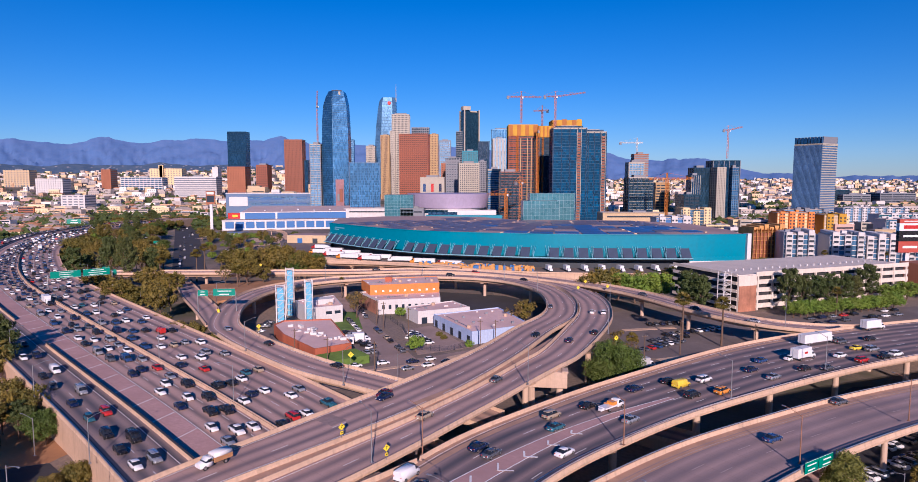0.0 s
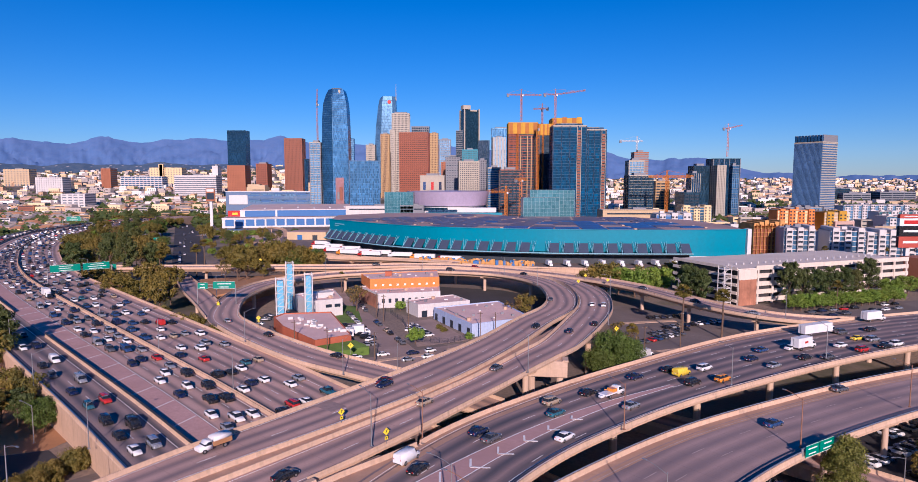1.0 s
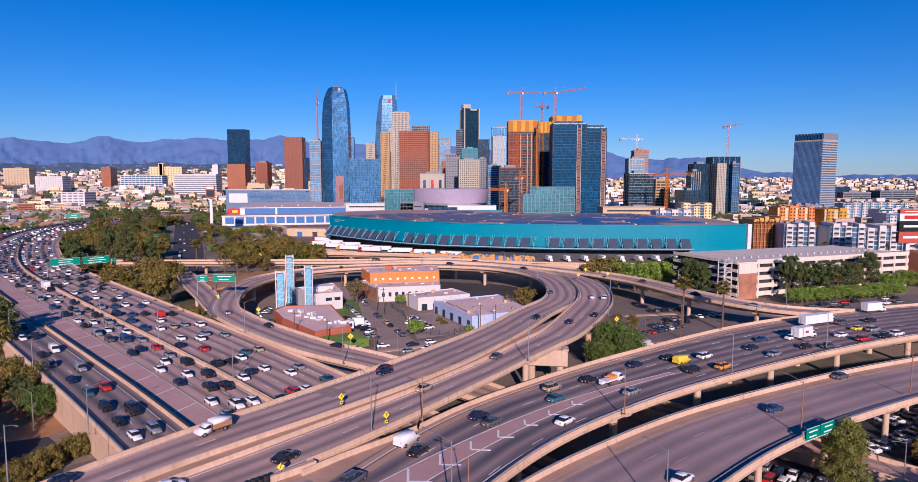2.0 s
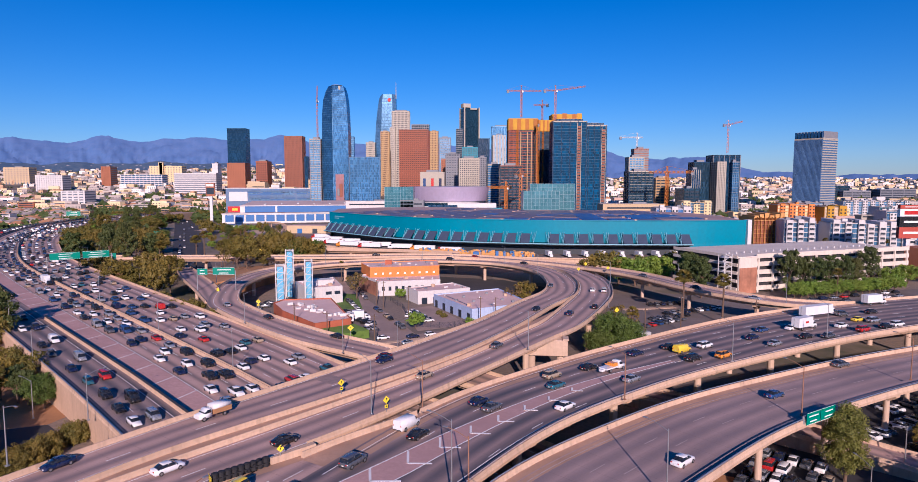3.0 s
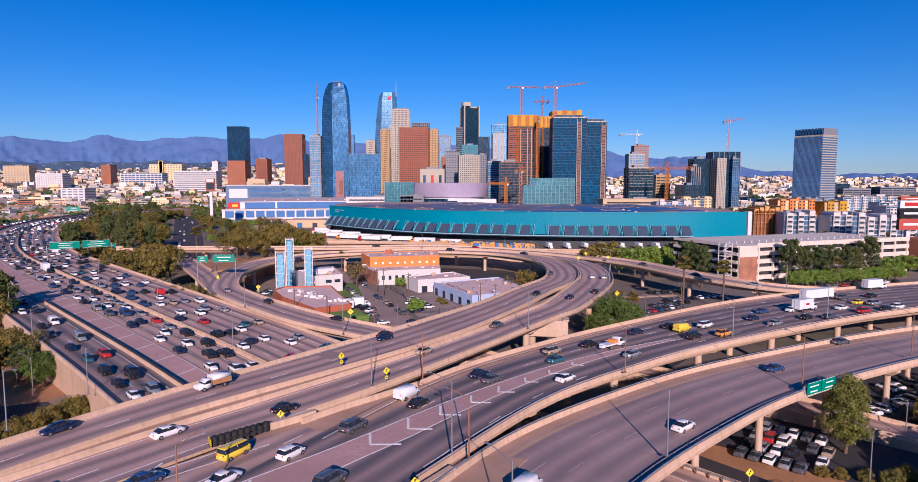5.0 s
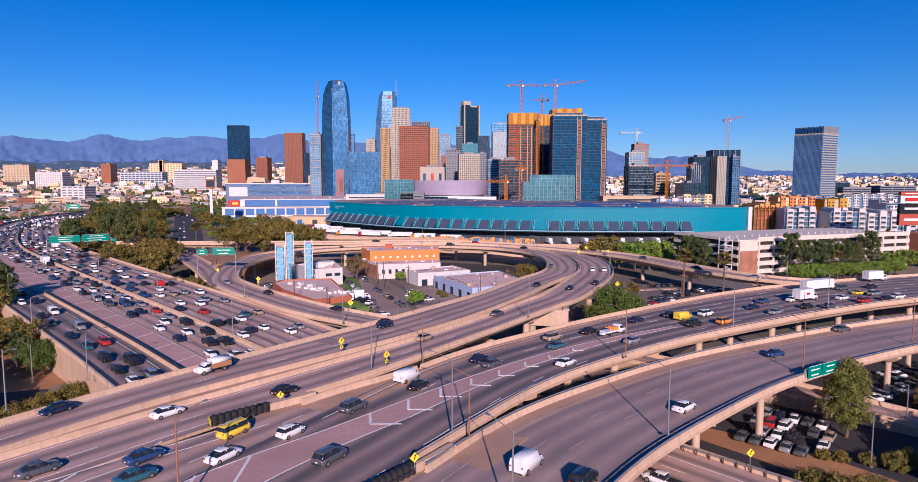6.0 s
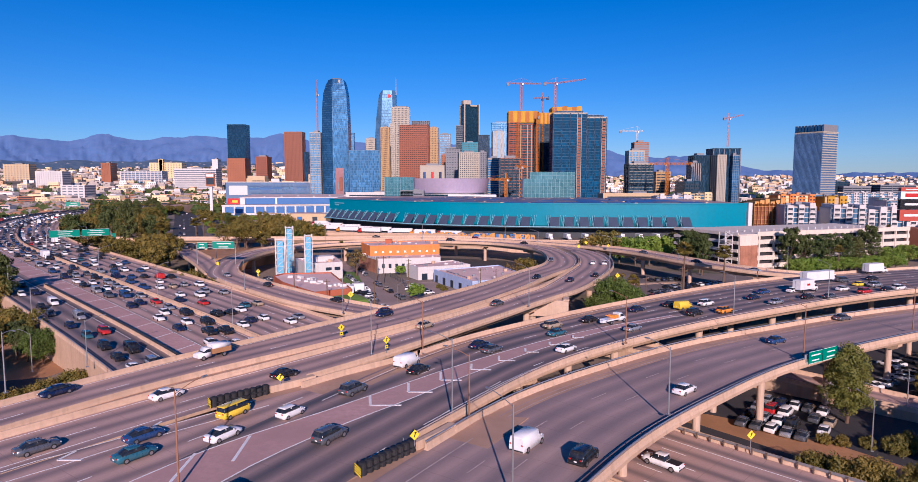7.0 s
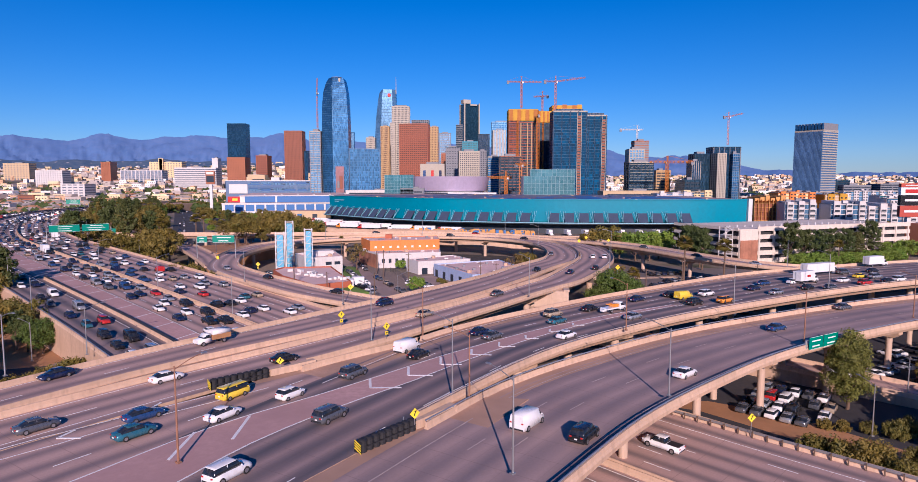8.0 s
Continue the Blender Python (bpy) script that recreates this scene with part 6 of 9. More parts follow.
def city_fill():
    rr = random.Random(7)
    placed = []
    tries = 0
    while len(placed) < 84 and tries < 9000:
        tries += 1
        y = 640 + 760 * rr.random()
        half = y * 0.74
        side = rr.random()
        x = rr.uniform(-half, -0.30 * y) if side < 0.52 else rr.uniform(0.22 * y + 40, half) if side < 0.93 else rr.uniform(-0.3 * y, 0.25 * y)
        if -0.30 * y < x < 0.23 * y and y < 1150:
            continue
        if x > 0 and y < 700 and x < 520:
            continue
        if x < 0 and y < 900 and x > -520:
            continue
        w, d = rr.uniform(14, 38), rr.uniform(12, 26)
        if x < 0:
            w, d = w * 0.8, d * 0.8
        if near_road(x, y, 34):
            continue
        if any(abs(x - a) < (w + c) * 0.52 and abs(y - b) < (d + e) * 0.55 for a, b, c, e in placed):
            continue
        placed.append((x, y, w, d))
        fl = rr.choice((1, 2, 2, 3, 3, 4)) + (2 if rr.random() < 0.1 and x > 0 else 0)
        low_block(x, y, w, d, 3.6 * fl + 1, rr.choice((0, 8, -8, 14, -14)), rr.choice((0, 0, 1, 2, 2, 2, 3, 4, 6, 6, 7)), rr.choice((0, 0, 1, 1, 2)), min(fl, 4))


city_fill()



def west_slope():
    # the larger blocks on the western slope
    T = tower
    T("office_block", "white office block with ribbon windows", -727, 1200, 45, 36, 36, 0, WINDOW_GREY, WHITE_WALL, 5, 2.8, 5, WHITE_WALL, 3, pent=0.2)
    T("brick_block", "orange brown hospital tower", -1055, 1900, 28, 36, 98, 0, WINDOW_GREY, BRICK, 6, 3, 6, BRICK, 5, pent=0.3)
    T("hospital_block", "cream stepped hospital complex", -969, 2100, 106, 36, 104, 0, WINDOW_GREY, LOW_WALLS[6], 6, 3.4, 12, LOW_WALLS[6], 5, pent=0.25)
    T("hospital_block", "cream hospital centre tower", -980, 2076, 14, 8, 115, 0, WINDOW_GREY, LOW_WALLS[6], 6, 3.4, 6, LOW_WALLS[6], 4, pent=0.3)
    T("office_block", "long white and blue office block", -950, 1900, 125, 36, 74, 0, GLASS_BLUE, WHITE_WALL, 6, 2.6, 12, WHITE_WALL, 2, pent=0.2)
    T("office_block", "white striped medical offices", -642, 1550, 102, 36, 74, 0, WINDOW_GREY, WHITE_WALL, 5, 2.8, 0, None, 1, pent=0.2)
    T("office_block", "slim white tower block", -607, 1580, 14, 24, 98, 0, WHITE_WALL, WHITE_WALL, 8, 1, 0, None, 1, pent=0.4)
    T("office_block", "cream flats on the ridge", -1428, 2050, 83, 36, 99, 0, WINDOW_GREY, STONE_BEIGE, 6, 3.6, 9, STONE_BEIGE, 5, pent=0.3)
    T("office_block", "white flats on the slope", -1096, 1700, 72, 36, 70, 0, WINDOW_GREY, WHITE_WALL, 6, 3.2, 12, WHITE_WALL, 4, pent=0.2)


west_slope()


def cream_row():
    """Small cream blocks at the foot of the brick towers."""
    rr = random.Random(4)
    for k in range(3, 17):
        x, y = -440 + 9.5 * k + rr.uniform(-4, 4), 1190 + rr.uniform(-50, 60)
        low_block(x, y, rr.uniform(14, 26), 16, rr.uniform(34, 52), rr.choice((0, 5, -5)), rr.choice((6, 6, 0, 2)), 0, 3, "cream and white small apartment block at the foot of the towers")


cream_row()


def far_houses():
    """The endless small houses and stores of the basin: walls in one mesh, windows and roofs in their own material."""
    rr = random.Random(13)
    m, nt, b = nodes_of("far_stucco", 0.85)
    isl = nt.nodes.new("ShaderNodeNewGeometry").outputs["Random Per Island"]
    cr = nt.nodes.new("ShaderNodeValToRGB")
    cr.color_ramp.interpolation = "CONSTANT"
    for i, c in enumerate(((0.74, 0.56, 0.33), (0.82, 0.76, 0.68), (0.60, 0.38, 0.22), (0.82, 0.66, 0.38), (0.48, 0.42, 0.38), (0.46, 0.19, 0.10), (0.84, 0.82, 0.80), (0.66, 0.46, 0.34))):
        e = cr.color_ramp.elements[i] if i < 2 else cr.color_ramp.elements.new(0.5)
        e.position, e.color = i / 8, (*c, 1)
    nt.links.new(isl, cr.inputs[0])
    co = nt.nodes.new("ShaderNodeTexCoord").outputs["Object"]
    nt.links.new(mix_rgb(nt, ramp(nt, noise_at(nt, co, 0.3, 4), 0.4, 0.8), cr.outputs[0], mix_rgb(nt, 0.3, cr.outputs[0], (0.1, 0.08, 0.07))), b.inputs["Base Color"])
    verts, faces, mi = [], [], []

    def block(x, y, z, w, d, h, c, s, mat):
        b0 = len(verts)
        for zz in (z, z + h):
            for ox, oy in ((-w / 2, -d / 2), (w / 2, -d / 2), (w / 2, d / 2), (-w / 2, d / 2)):
                verts.append((x + ox * c - oy * s, y + ox * s + oy * c, zz))
        faces.extend([(b0 + 4, b0 + 5, b0 + 6, b0 + 7)] + [(b0 + k, b0 + (k + 1) % 4, b0 + 4 + (k + 1) % 4, b0 + 4 + k) for k in range(4)])
        mi.extend([2 if mat == 0 and rr.random() < 0.6 else mat] + [mat] * 4)

    for n_ in range(5200):
        y = 1050 + 2900 * rr.random() ** 1.25 if n_ < 3600 else rr.uniform(700, 1350)
        x = rr.uniform(-0.77, 0.77) * y if n_ < 3600 else rr.uniform(-0.77, -0.36) * y if n_ % 5 else rr.uniform(0.3, 0.77) * y
        if -0.29 * y < x < 0.23 * y and y < 1900 or y < 1400 and near_road(x, y, 30) or y < 1150 and -0.60 * y < x < 0:
            continue
        z = ground_z(x, y)
        w, d, h = rr.uniform(9, 30 if n_ < 3600 else 20), rr.uniform(9, 20), rr.choice((4, 5, 7, 8, 11, 14)) if n_ < 3600 else rr.choice((3.4, 4, 4, 5, 6.5, 7.5))
        a = radians(rr.choice((0, 6, -6, 12, -12)))
        c, s = math.cos(a), math.sin(a)
        block(x, y, z - 3, w, d, h + 3, c, s, 0)
        if h < 8 and rr.random() < 0.7:
            b0 = len(verts)
            for ox, oy, zz in ((-w / 2 - 0.6, -d / 2 - 0.6, h), (w / 2 + 0.6, -d / 2 - 0.6, h), (w / 2 + 0.6, d / 2 + 0.6, h), (-w / 2 - 0.6, d / 2 + 0.6, h), (-w * 0.3, 0, h + 2.6), (w * 0.3, 0, h + 2.6)):
                verts.append((x + ox * c - oy * s, y + ox * s + oy * c, z + zz))
            faces.extend([(b0, b0 + 1, b0 + 5, b0 + 4), (b0 + 1, b0 + 2, b0 + 5), (b0 + 2, b0 + 3, b0 + 4, b0 + 5), (b0 + 3, b0, b0 + 4)])
            mi.extend([rr.choice((3, 3, 4))] * 4)
            mi[-2:] = [mi[-3]] * 2
        for k in range(max(1, int(h / 4))):
            n = int(w / 5)
            for i in range(n):
                ox, oy = -w / 2 + w * (i + 0.5) / n, -d / 2 - 0.1
                block(x + ox * c - oy * s, y + ox * s + oy * c, z + 1.4 + 3.6 * k, 2.0, 0.3, 1.5, c, s, 1)
    solid("far_houses", mesh_of("far_houses", verts, faces, [m, WINDOW, ROOFING[0], ROOFING[1], ROOFING[2]], mi), "endless beige and white houses and stores of the basin", "buildings", kind="stuff")


far_houses()


def far_woods():
    """Dark tree clumps on the far slopes, one mesh."""
    rr = random.Random(3)
    verts, faces = [], []
    for n_ in range(6200):
        y = 900 + 3200 * rr.random() if n_ < 3000 else rr.uniform(640, 1500)
        x = rr.uniform(-0.76, 0.76) * y
        if abs(x) < 0.2 * y and y < 1500 or y < 1400 and near_road(x, y, 30) or y < 800 and abs(x) < 0.5 * y or n_ >= 3000 and abs(x) < 0.33 * y:
            continue
        z = ground_z(x, y)
        s = rr.uniform(2.4, 5.4) * (1.5 if n_ >= 3000 else 1) * (1 + y / 6000)
        for _k in range(5):
            cx, cy, cz = x + rr.uniform(-1, 1) * s, y + rr.uniform(-1, 1) * s, z + s * rr.uniform(0.25, 0.95)
            r = s * rr.uniform(0.3, 0.62)
            b0 = len(verts)
            for dx, dy, dz in ((1, 0, 0), (0, 1, 0), (-1, 0, 0), (0, -1, 0), (0, 0, 1), (0, 0, -1)):
                j = r * rr.uniform(0.7, 1.25)
                verts.append((cx + dx * j, cy + dy * j, cz + dz * j * 0.9))
            faces += [(b0 + a, b0 + b, b0 + 4) for a, b in ((0, 1), (1, 2), (2, 3), (3, 0))] + [(b0 + b, b0 + a, b0 + 5) for a, b in ((0, 1), (1, 2), (2, 3), (3, 0))]
    solid("far_trees", mesh_of("far_trees", verts, faces, LEAF[2]), "dark green street trees scattered over the far city", "trees", kind="stuff")


far_woods()


# ---- convention halls and arena ----
ROOF_PINK = surface("dusty_roof_membrane", (0.44, 0.31, 0.29), 0.9, big=0.02, fine=0.3, amp=0.3)
MULLION = surface("pale_aqua_mullion", (0.24, 0.38, 0.43), 0.5, big=0.3, fine=1.5, amp=0.1)
ROOF_LIGHT = surface("pale_dusty_roof", (0.66, 0.50, 0.47), 0.9, big=0.02, fine=0.3, amp=0.2)
SOLAR = glass_facade("solar_panels", (0.165, 0.15, 0.20), 0.4, (6, 1.0), 0.25, 0.0)
SOLAR_BLUE = glass_facade("blue_solar_panels", (0.05, 0.15, 0.40), 0.4, (6, 1.0), 0.25, 0.0)
# near black: overhang shade put into the colour; also dark doors and steel
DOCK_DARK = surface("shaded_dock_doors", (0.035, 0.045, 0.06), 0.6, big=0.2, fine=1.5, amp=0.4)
STEEL_BLUE = surface("blue_grey_steel", (0.22, 0.45, 0.55), 0.5, big=0.3, fine=1.5, amp=0.15)
WHITE_PANEL = surface("white_panels", (0.70, 0.68, 0.66), 0.6, big=0.05, fine=0.6, amp=0.08, streak=0.15)
BLUE_PANEL = surface("blue_panels", (0.035, 0.155, 0.42), 0.5, big=0.05, fine=0.6, amp=0.12)
BLUE_GREY = surface("blue_grey_metal", (0.13, 0.20, 0.33), 0.5, big=0.04, fine=0.6, amp=0.15)
LOUVRE = surface("dark_louvre", (0.085, 0.11, 0.17), 0.45, 0.3, big=0.2, fine=2, amp=0.2)
SITE_ORANGE = surface("plywood_orange", (0.62, 0.32, 0.09), 0.8, big=0.2, fine=1.5, amp=0.3)


YARD = 7.5                              # the halls stand on a terrace


def terrace():
    rim = [(-166, 578), (-142, 502), (-118, 468), (-80, 444), (-52, 428), (-24, 411), (2, 393), (30, 380), (60, 373), (100, 369), (150, 367), (188, 372), (196, 400), (196, 560), (60, 640), (-150, 640)]
    n = len(rim)
    ob = solid("hall_terrace", mesh_of("hall_terrace", [(*p, z) for z in (-0.5, YARD) for p in rim], [tuple(range(n, 2 * n))], ASPHALT_OLD), "raised asphalt truck yard that carries the teal hall", "pavement", kind="structure")
    faces = [(i, i + 1, n + i + 1, n + i) for i in range(12)]
    child("retaining_wall", mesh_of("retaining_wall", [(*p, z) for z in (-0.5, YARD) for p in rim], faces, CONC_PALE), ob, None, "pale concrete retaining wall")
    r = spline([(*p, YARD, 0.5) for p in rim[6:12]], 4.0)
    child("parapet", sweep("parapet", r, lambda w: [(-0.2, -0.1), (-0.2, 0.8), (0.2, 0.8), (0.2, -0.1)], CONC_PALE), ob)


terrace()


def exhibition_hall():
    ob = thing("exhibition_hall", "long teal exhibition hall with a curved front and dark slanted louvres", "building")
    front = spline([(-104, 505, 0, 1), (-80, 476, 0, 1), (-49, 443, 0, 1), (-20, 421, 0, 1), (8, 410, 0, 1), (34, 402, 0, 1), (60, 396, 0, 1), (88, 393, 0, 1), (115, 392, 0, 1), (150, 392, 0, 1), (182, 396.5, 0, 1)], 5.0)
    P, N, S = front["P"], front["N"], front["S"]
    top, mid, base = 29.0, 15.2, YARD - 0.3

    def strip(name, o0, z0, o1, z1, mat, a=0, b=1e9, label=""):
        ks = [k for k in range(len(S)) if a <= S[k] <= b]
        verts = [(P[k][0] + N[k][0] * o, P[k][1] + N[k][1] * o, z) for k in ks for o, z in ((o0, z0), (o1, z1), (o1 - 0.8, z1), (o0 - 0.8, z0))]
        n = len(ks)
        faces = [(4 * i + j, 4 * i + (j + 1) % 4, 4 * i + 4 + (j + 1) % 4, 4 * i + 4 + j) for i in range(n - 1) for j in range(4)] + [(3, 2, 1, 0), (4 * n - 4, 4 * n - 3, 4 * n - 2, 4 * n - 1)]
        return child(name, mesh_of(name, verts, faces, mat), ob, None, label)

    L_ = S[-1]
    strip("teal_wall", 0.0, mid, 0.6, top, TEAL, label="teal metal wall panels")
    strip("lower_wall", -1.5, 13.4, -1.5, mid, TEAL, 0, L_ - 30)
    # the shade under the canopy is painted on this wall
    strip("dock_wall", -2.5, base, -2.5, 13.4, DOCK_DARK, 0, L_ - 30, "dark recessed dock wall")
    strip("lower_wall", 0.2, 12.4, 0.2, mid, TEAL, L_ - 38)
    strip("plinth", 0.4, base, 0.4, 12.6, WHITE_PANEL, L_ - 38, label="white plinth")
    strip("soffit_beam", 6.2, 14.5, 6.2, 15.1, STEEL_BLUE, 0, L_ - 36, label="blue canopy edge")
    strip("coping", 0.9, top - 0.1, 0.9, top + 0.5, TEAL)
    # canopy shelf that shades the docks
    ks = [k for k in range(len(S)) if S[k] <= L_ - 36]
    verts = [(P[k][0] + N[k][0] * o, P[k][1] + N[k][1] * o, z) for k in ks for o, z in ((-0.9, 14.4), (5.4, 14.4), (5.4, 13.9), (-0.9, 13.9))]
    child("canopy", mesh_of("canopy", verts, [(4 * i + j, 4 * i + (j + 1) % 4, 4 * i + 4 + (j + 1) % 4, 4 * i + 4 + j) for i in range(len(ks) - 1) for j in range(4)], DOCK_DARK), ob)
    # faint lettering that cannot be read
    for s0, ln, z in ((9, 15, 26.0), (9, 6, 24.6)):
        p, h = at_s(front, s0 + ln / 2, 0.55)
        part("text_bar", box_bm(ln, 0.3, 0.7, (0, 0, 0), 0, None, pose(p[0], p[1], z, 0, 0, h)), STEEL_BLUE, ob)
    # white end fin
    e, t = P[-1], front["T"][-1]
    child("end_wall", shared("end_wall", lambda: box_bm(2.6, 5, top + 0.8 - base), WHITE_PANEL), ob, pose(e[0] + t[0] * 1.3, e[1] + t[1] * 1.3, base, 0, 0, 8), "white end wall")

    # slanted louvre panels with a slatted face, and their struts
    def louvre():
        lean = Matrix.Translation((0, -6.0, 15.2)) @ Matrix.Rotation(radians(-44), 4, "X")
        bm = box_bm(5.8, 0.35, 7.6, (0, 0, 0), 0, None, lean)
        for sx in (-2.8, 2.8):
            box_bm(0.25, 0.5, 7.6, (sx, 0, 0), 0, bm, lean)
        return bm

    def strut():
        bm = bar_bm((-3.7, -6.1, 15.2), (-3.7, -0.6, 21.8), 0.14, 5)
        bar_bm((-3.7, -6.1, 15.2), (-2.4, -0.6, 22.0), 0.10, 5, bm)
        bar_bm((-3.7, -6.1, 15.2), (-5.6, -0.6, 22.0), 0.10, 5, bm)
        return bm

    s, count = 6.0, 0
    while s < L_ - 38:
        p, h = at_s(front, s)
        if count % 11 != 10:
            child("louvre_panel", shared("louvre_panel", louvre, LOUVRE), ob, pose(p[0], p[1], 0, 0, 0, h))
        child("strut", shared("strut", strut, STEEL_BLUE), ob, pose(p[0], p[1], 0, 0, 0, h))
        s += 9.0
        count += 1
    # roof sheet, its back wall and what stands on it
    rear = [(189, 440), (184, 500), (150, 540), (104, 550), (54, 550), (20, 598), (-30, 612), (-75, 606), (-110, 575)]
    edge = [(P[k][0] + N[k][0] * 0.3, P[k][1] + N[k][1] * 0.3) for k in range(0, len(S), 2)] + rear
    n = len(edge)
    verts = [(x, y, z) for x, y in edge for z in (top - 0.8, top - 0.1)]
    faces = [tuple(2 * i + 1 for i in range(n))] + [(2 * i, 2 * ((i + 1) % n), 2 * ((i + 1) % n) + 1, 2 * i + 1) for i in range(n)]
    child("roof", mesh_of("roof", verts, faces, ROOF_PINK), ob, None, "dusty flat roof")
    wall = [(183, 400)] + rear + [(-104, 506)]
    verts = [(x, y, z) for x, y in wall for z in (base, top - 0.8)]
    child("back_wall", mesh_of("back_wall", verts, [(2 * i, 2 * i + 2, 2 * i + 3, 2 * i + 1) for i in range(len(wall) - 1)], TEAL), ob)
    rr = random.Random(5)
    for k in range(17):
        s = 16 + k * (L_ - 40) / 16
        p, h = at_s(front, s)
        for j in range(8):
            depth = 10 + 17 * j + (5 if k % 2 else 0)
            bx, by = p[0] - math.sin(radians(h)) * depth, p[1] + math.cos(radians(h)) * depth
            if not (-90 < bx < 172 and by < (598 if bx < 10 else 540) and bx + 0.9 * by > 330):
                continue
            if rr.random() < 0.80:
                blue = bx > 20 and by < 480 and rr.random() < 0.5
                child("solar_panel", shared(("solar_panel", blue), lambda: box_bm(15.5, 12.0, 0.35), SOLAR_BLUE if blue else SOLAR), ob, pose(bx, by, top - 0.05 + 0.03 * (j % 3), 2, 0, h))
            if rr.random() < 0.45:
                child("roof_vent", shared(("roof_vent", k % 3), lambda k=k: box_bm(1.2 + 0.5 * (k % 3), 1.1, 0.7, (0, 0, 0), 0.1), CONC_PALE if k % 3 else ROOF_PINK), ob, pose(bx + 8, by - 7, top - 0.1, 0, 0, h))


exhibition_hall()


def west_hall():
    ob = thing("west_hall", "white convention hall with blue window panels and a flat roof", "building", pose(-303, 800, 0, 0, 0, 14))
    part("main_wall", box_bm(190, 60, 14.6, (95, 30, -2)), WHITE_PANEL, ob)
    part("main_roof", box_bm(188, 58, 0.4, (95, 30, 12.4)), ROOF_PINK, ob)
    part("base_course", box_bm(189, 0.6, 2.6, (95, -0.3, -0.4)), WHITE_PANEL, ob)
    win = shared("blue_window", lambda: box_bm(10.4, 0.5, 8.4), BLUE_PANEL)
    post = shared("window_post", lambda: box_bm(1.3, 0.9, 11), WHITE_PANEL)
    for k in range(14):
        child("blue_window", win, ob, Matrix.Translation((9 + 12.6 * k, -0.1, 2.4)))
        child("window_post", post, ob, Matrix.Translation((2.7 + 12.6 * k, -0.3, 0)))
    part("cornice", box_bm(191, 1.2, 1.2, (95, -0.3, 11.8)), WHITE_PANEL, ob)
    part("upper_wall", box_bm(188, 200, 9.4, (114, 124, 12.5)), WHITE_PANEL, ob, "white upper storey")
    part("upper_band", box_bm(182, 0.8, 8.0, (117, 23.8, 13.0)), BLUE_PANEL, ob, "blue upper storey band")
    part("upper_roof", box_bm(186, 198, 0.6, (114, 124, 21.6)), ROOF_LIGHT, ob, "dusty flat upper roof")
    part("upper_trim", box_bm(189, 0.9, 0.9, (114, 23.7, 21.2)), WHITE_PANEL, ob)
    for x in (66, 170):
        part("white_pier", box_bm(2.4, 1.4, 10, (x, 23.6, 12.4)), WHITE_PANEL, ob)
    for k in range(7):
        part("roof_duct", box_bm(2.0, 24, 1.1, (50 + 22 * k, 60 + 14 * (k % 3), 22.1)), WHITE_PANEL, ob)
    part("red_sign", box_bm(22, 1, 8, (14, 40, 12.6)), CAR_PAINT["red"], ob, "plain red sign panel")
    part("sign_patch", box_bm(7, 0.3, 3, (12, 39.3, 15)), CAR_PAINT["yellow"], ob)
    b = thing("exhibition_block", "blue grey louvred block behind the white hall", "building", pose(-325, 1110, 0))
    part("wall", box_bm(160, 40, 44, (0, 0, -2)), BLUE_GREY, b)
    rr = random.Random(8)
    for k in range(9):
        for i in range(6):
            w = rr.uniform(14, 24)
            part("louvre", box_bm(w, 0.6, 0.8, (-30 + 20.5 * i + rr.uniform(-2, 2), -20.4, 22.5 + 2.05 * k)), GLASS_SKY if rr.random() < 0.5 else BLUE_PANEL, b)
    part("coping", box_bm(161, 41, 1.2, (0, 0, 41.6)), WHITE_PANEL, b)
    part("white_panel", box_bm(32, 1, 16, (-58, -20.5, 20)), WHITE_PANEL, b)
    # low structures in front of the halls
    sh = thing("long_shed", "long low shed with a blue grey metal roof", "building", pose(-268, 716, 0, 0, 0, 6))
    part("wall", box_bm(48, 14, 4.4, (0, 0, -0.5)), WHITE_PANEL, sh)
    part("roof", box_bm(50, 16, 0.7, (0, 0, 4.0)), BLUE_GREY, sh)
    st = thing("storage_block", "beige flat roofed storage block by the truck yard", "building", pose(-136, 570, YARD - 0.3, 0, 0, -6))
    part("wall", box_bm(36, 20, 7.2, (0, 0, 0)), STONE_BEIGE, st)
    part("roof", box_bm(34.6, 18.6, 0.4, (0, 0, 7.0)), ROOF_PINK, st)
    part("door", box_bm(4.5, 0.3, 4.2, (8, -10.1, 0.3)), DOCK_DARK, st)
    part("door", box_bm(4.5, 0.3, 4.2, (-6, -10.1, 0.3)), BLUE_PANEL, st)
    fb = thing("footbridge", "curved concrete footbridge on slim piers", "bridge")
    path = spline([(-226, 742, 5.5, 4), (-206, 716, 6.0, 4), (-192, 690, 5.0, 4), (-184, 660, 2.2, 4), (-180, 640, 0.2, 4)], 4.0)
    deck = sweep("deck", path, lambda w: [(-2, -0.6), (-2, 0.9), (-1.7, 0.9), (-1.7, 0), (1.7, 0), (1.7, 0.9), (2, 0.9), (2, -0.6)], CONC_PALE)
    child("deck", deck, fb)
    for s_ in (8, 30, 52, 74):
        p, _h = at_s(path, s_)
        part("pier", cyl_bm(0.5, 0.5, p[2] + 0.1, (p[0], p[1], -0.5), 10), CONC_PALE, fb)


west_hall()


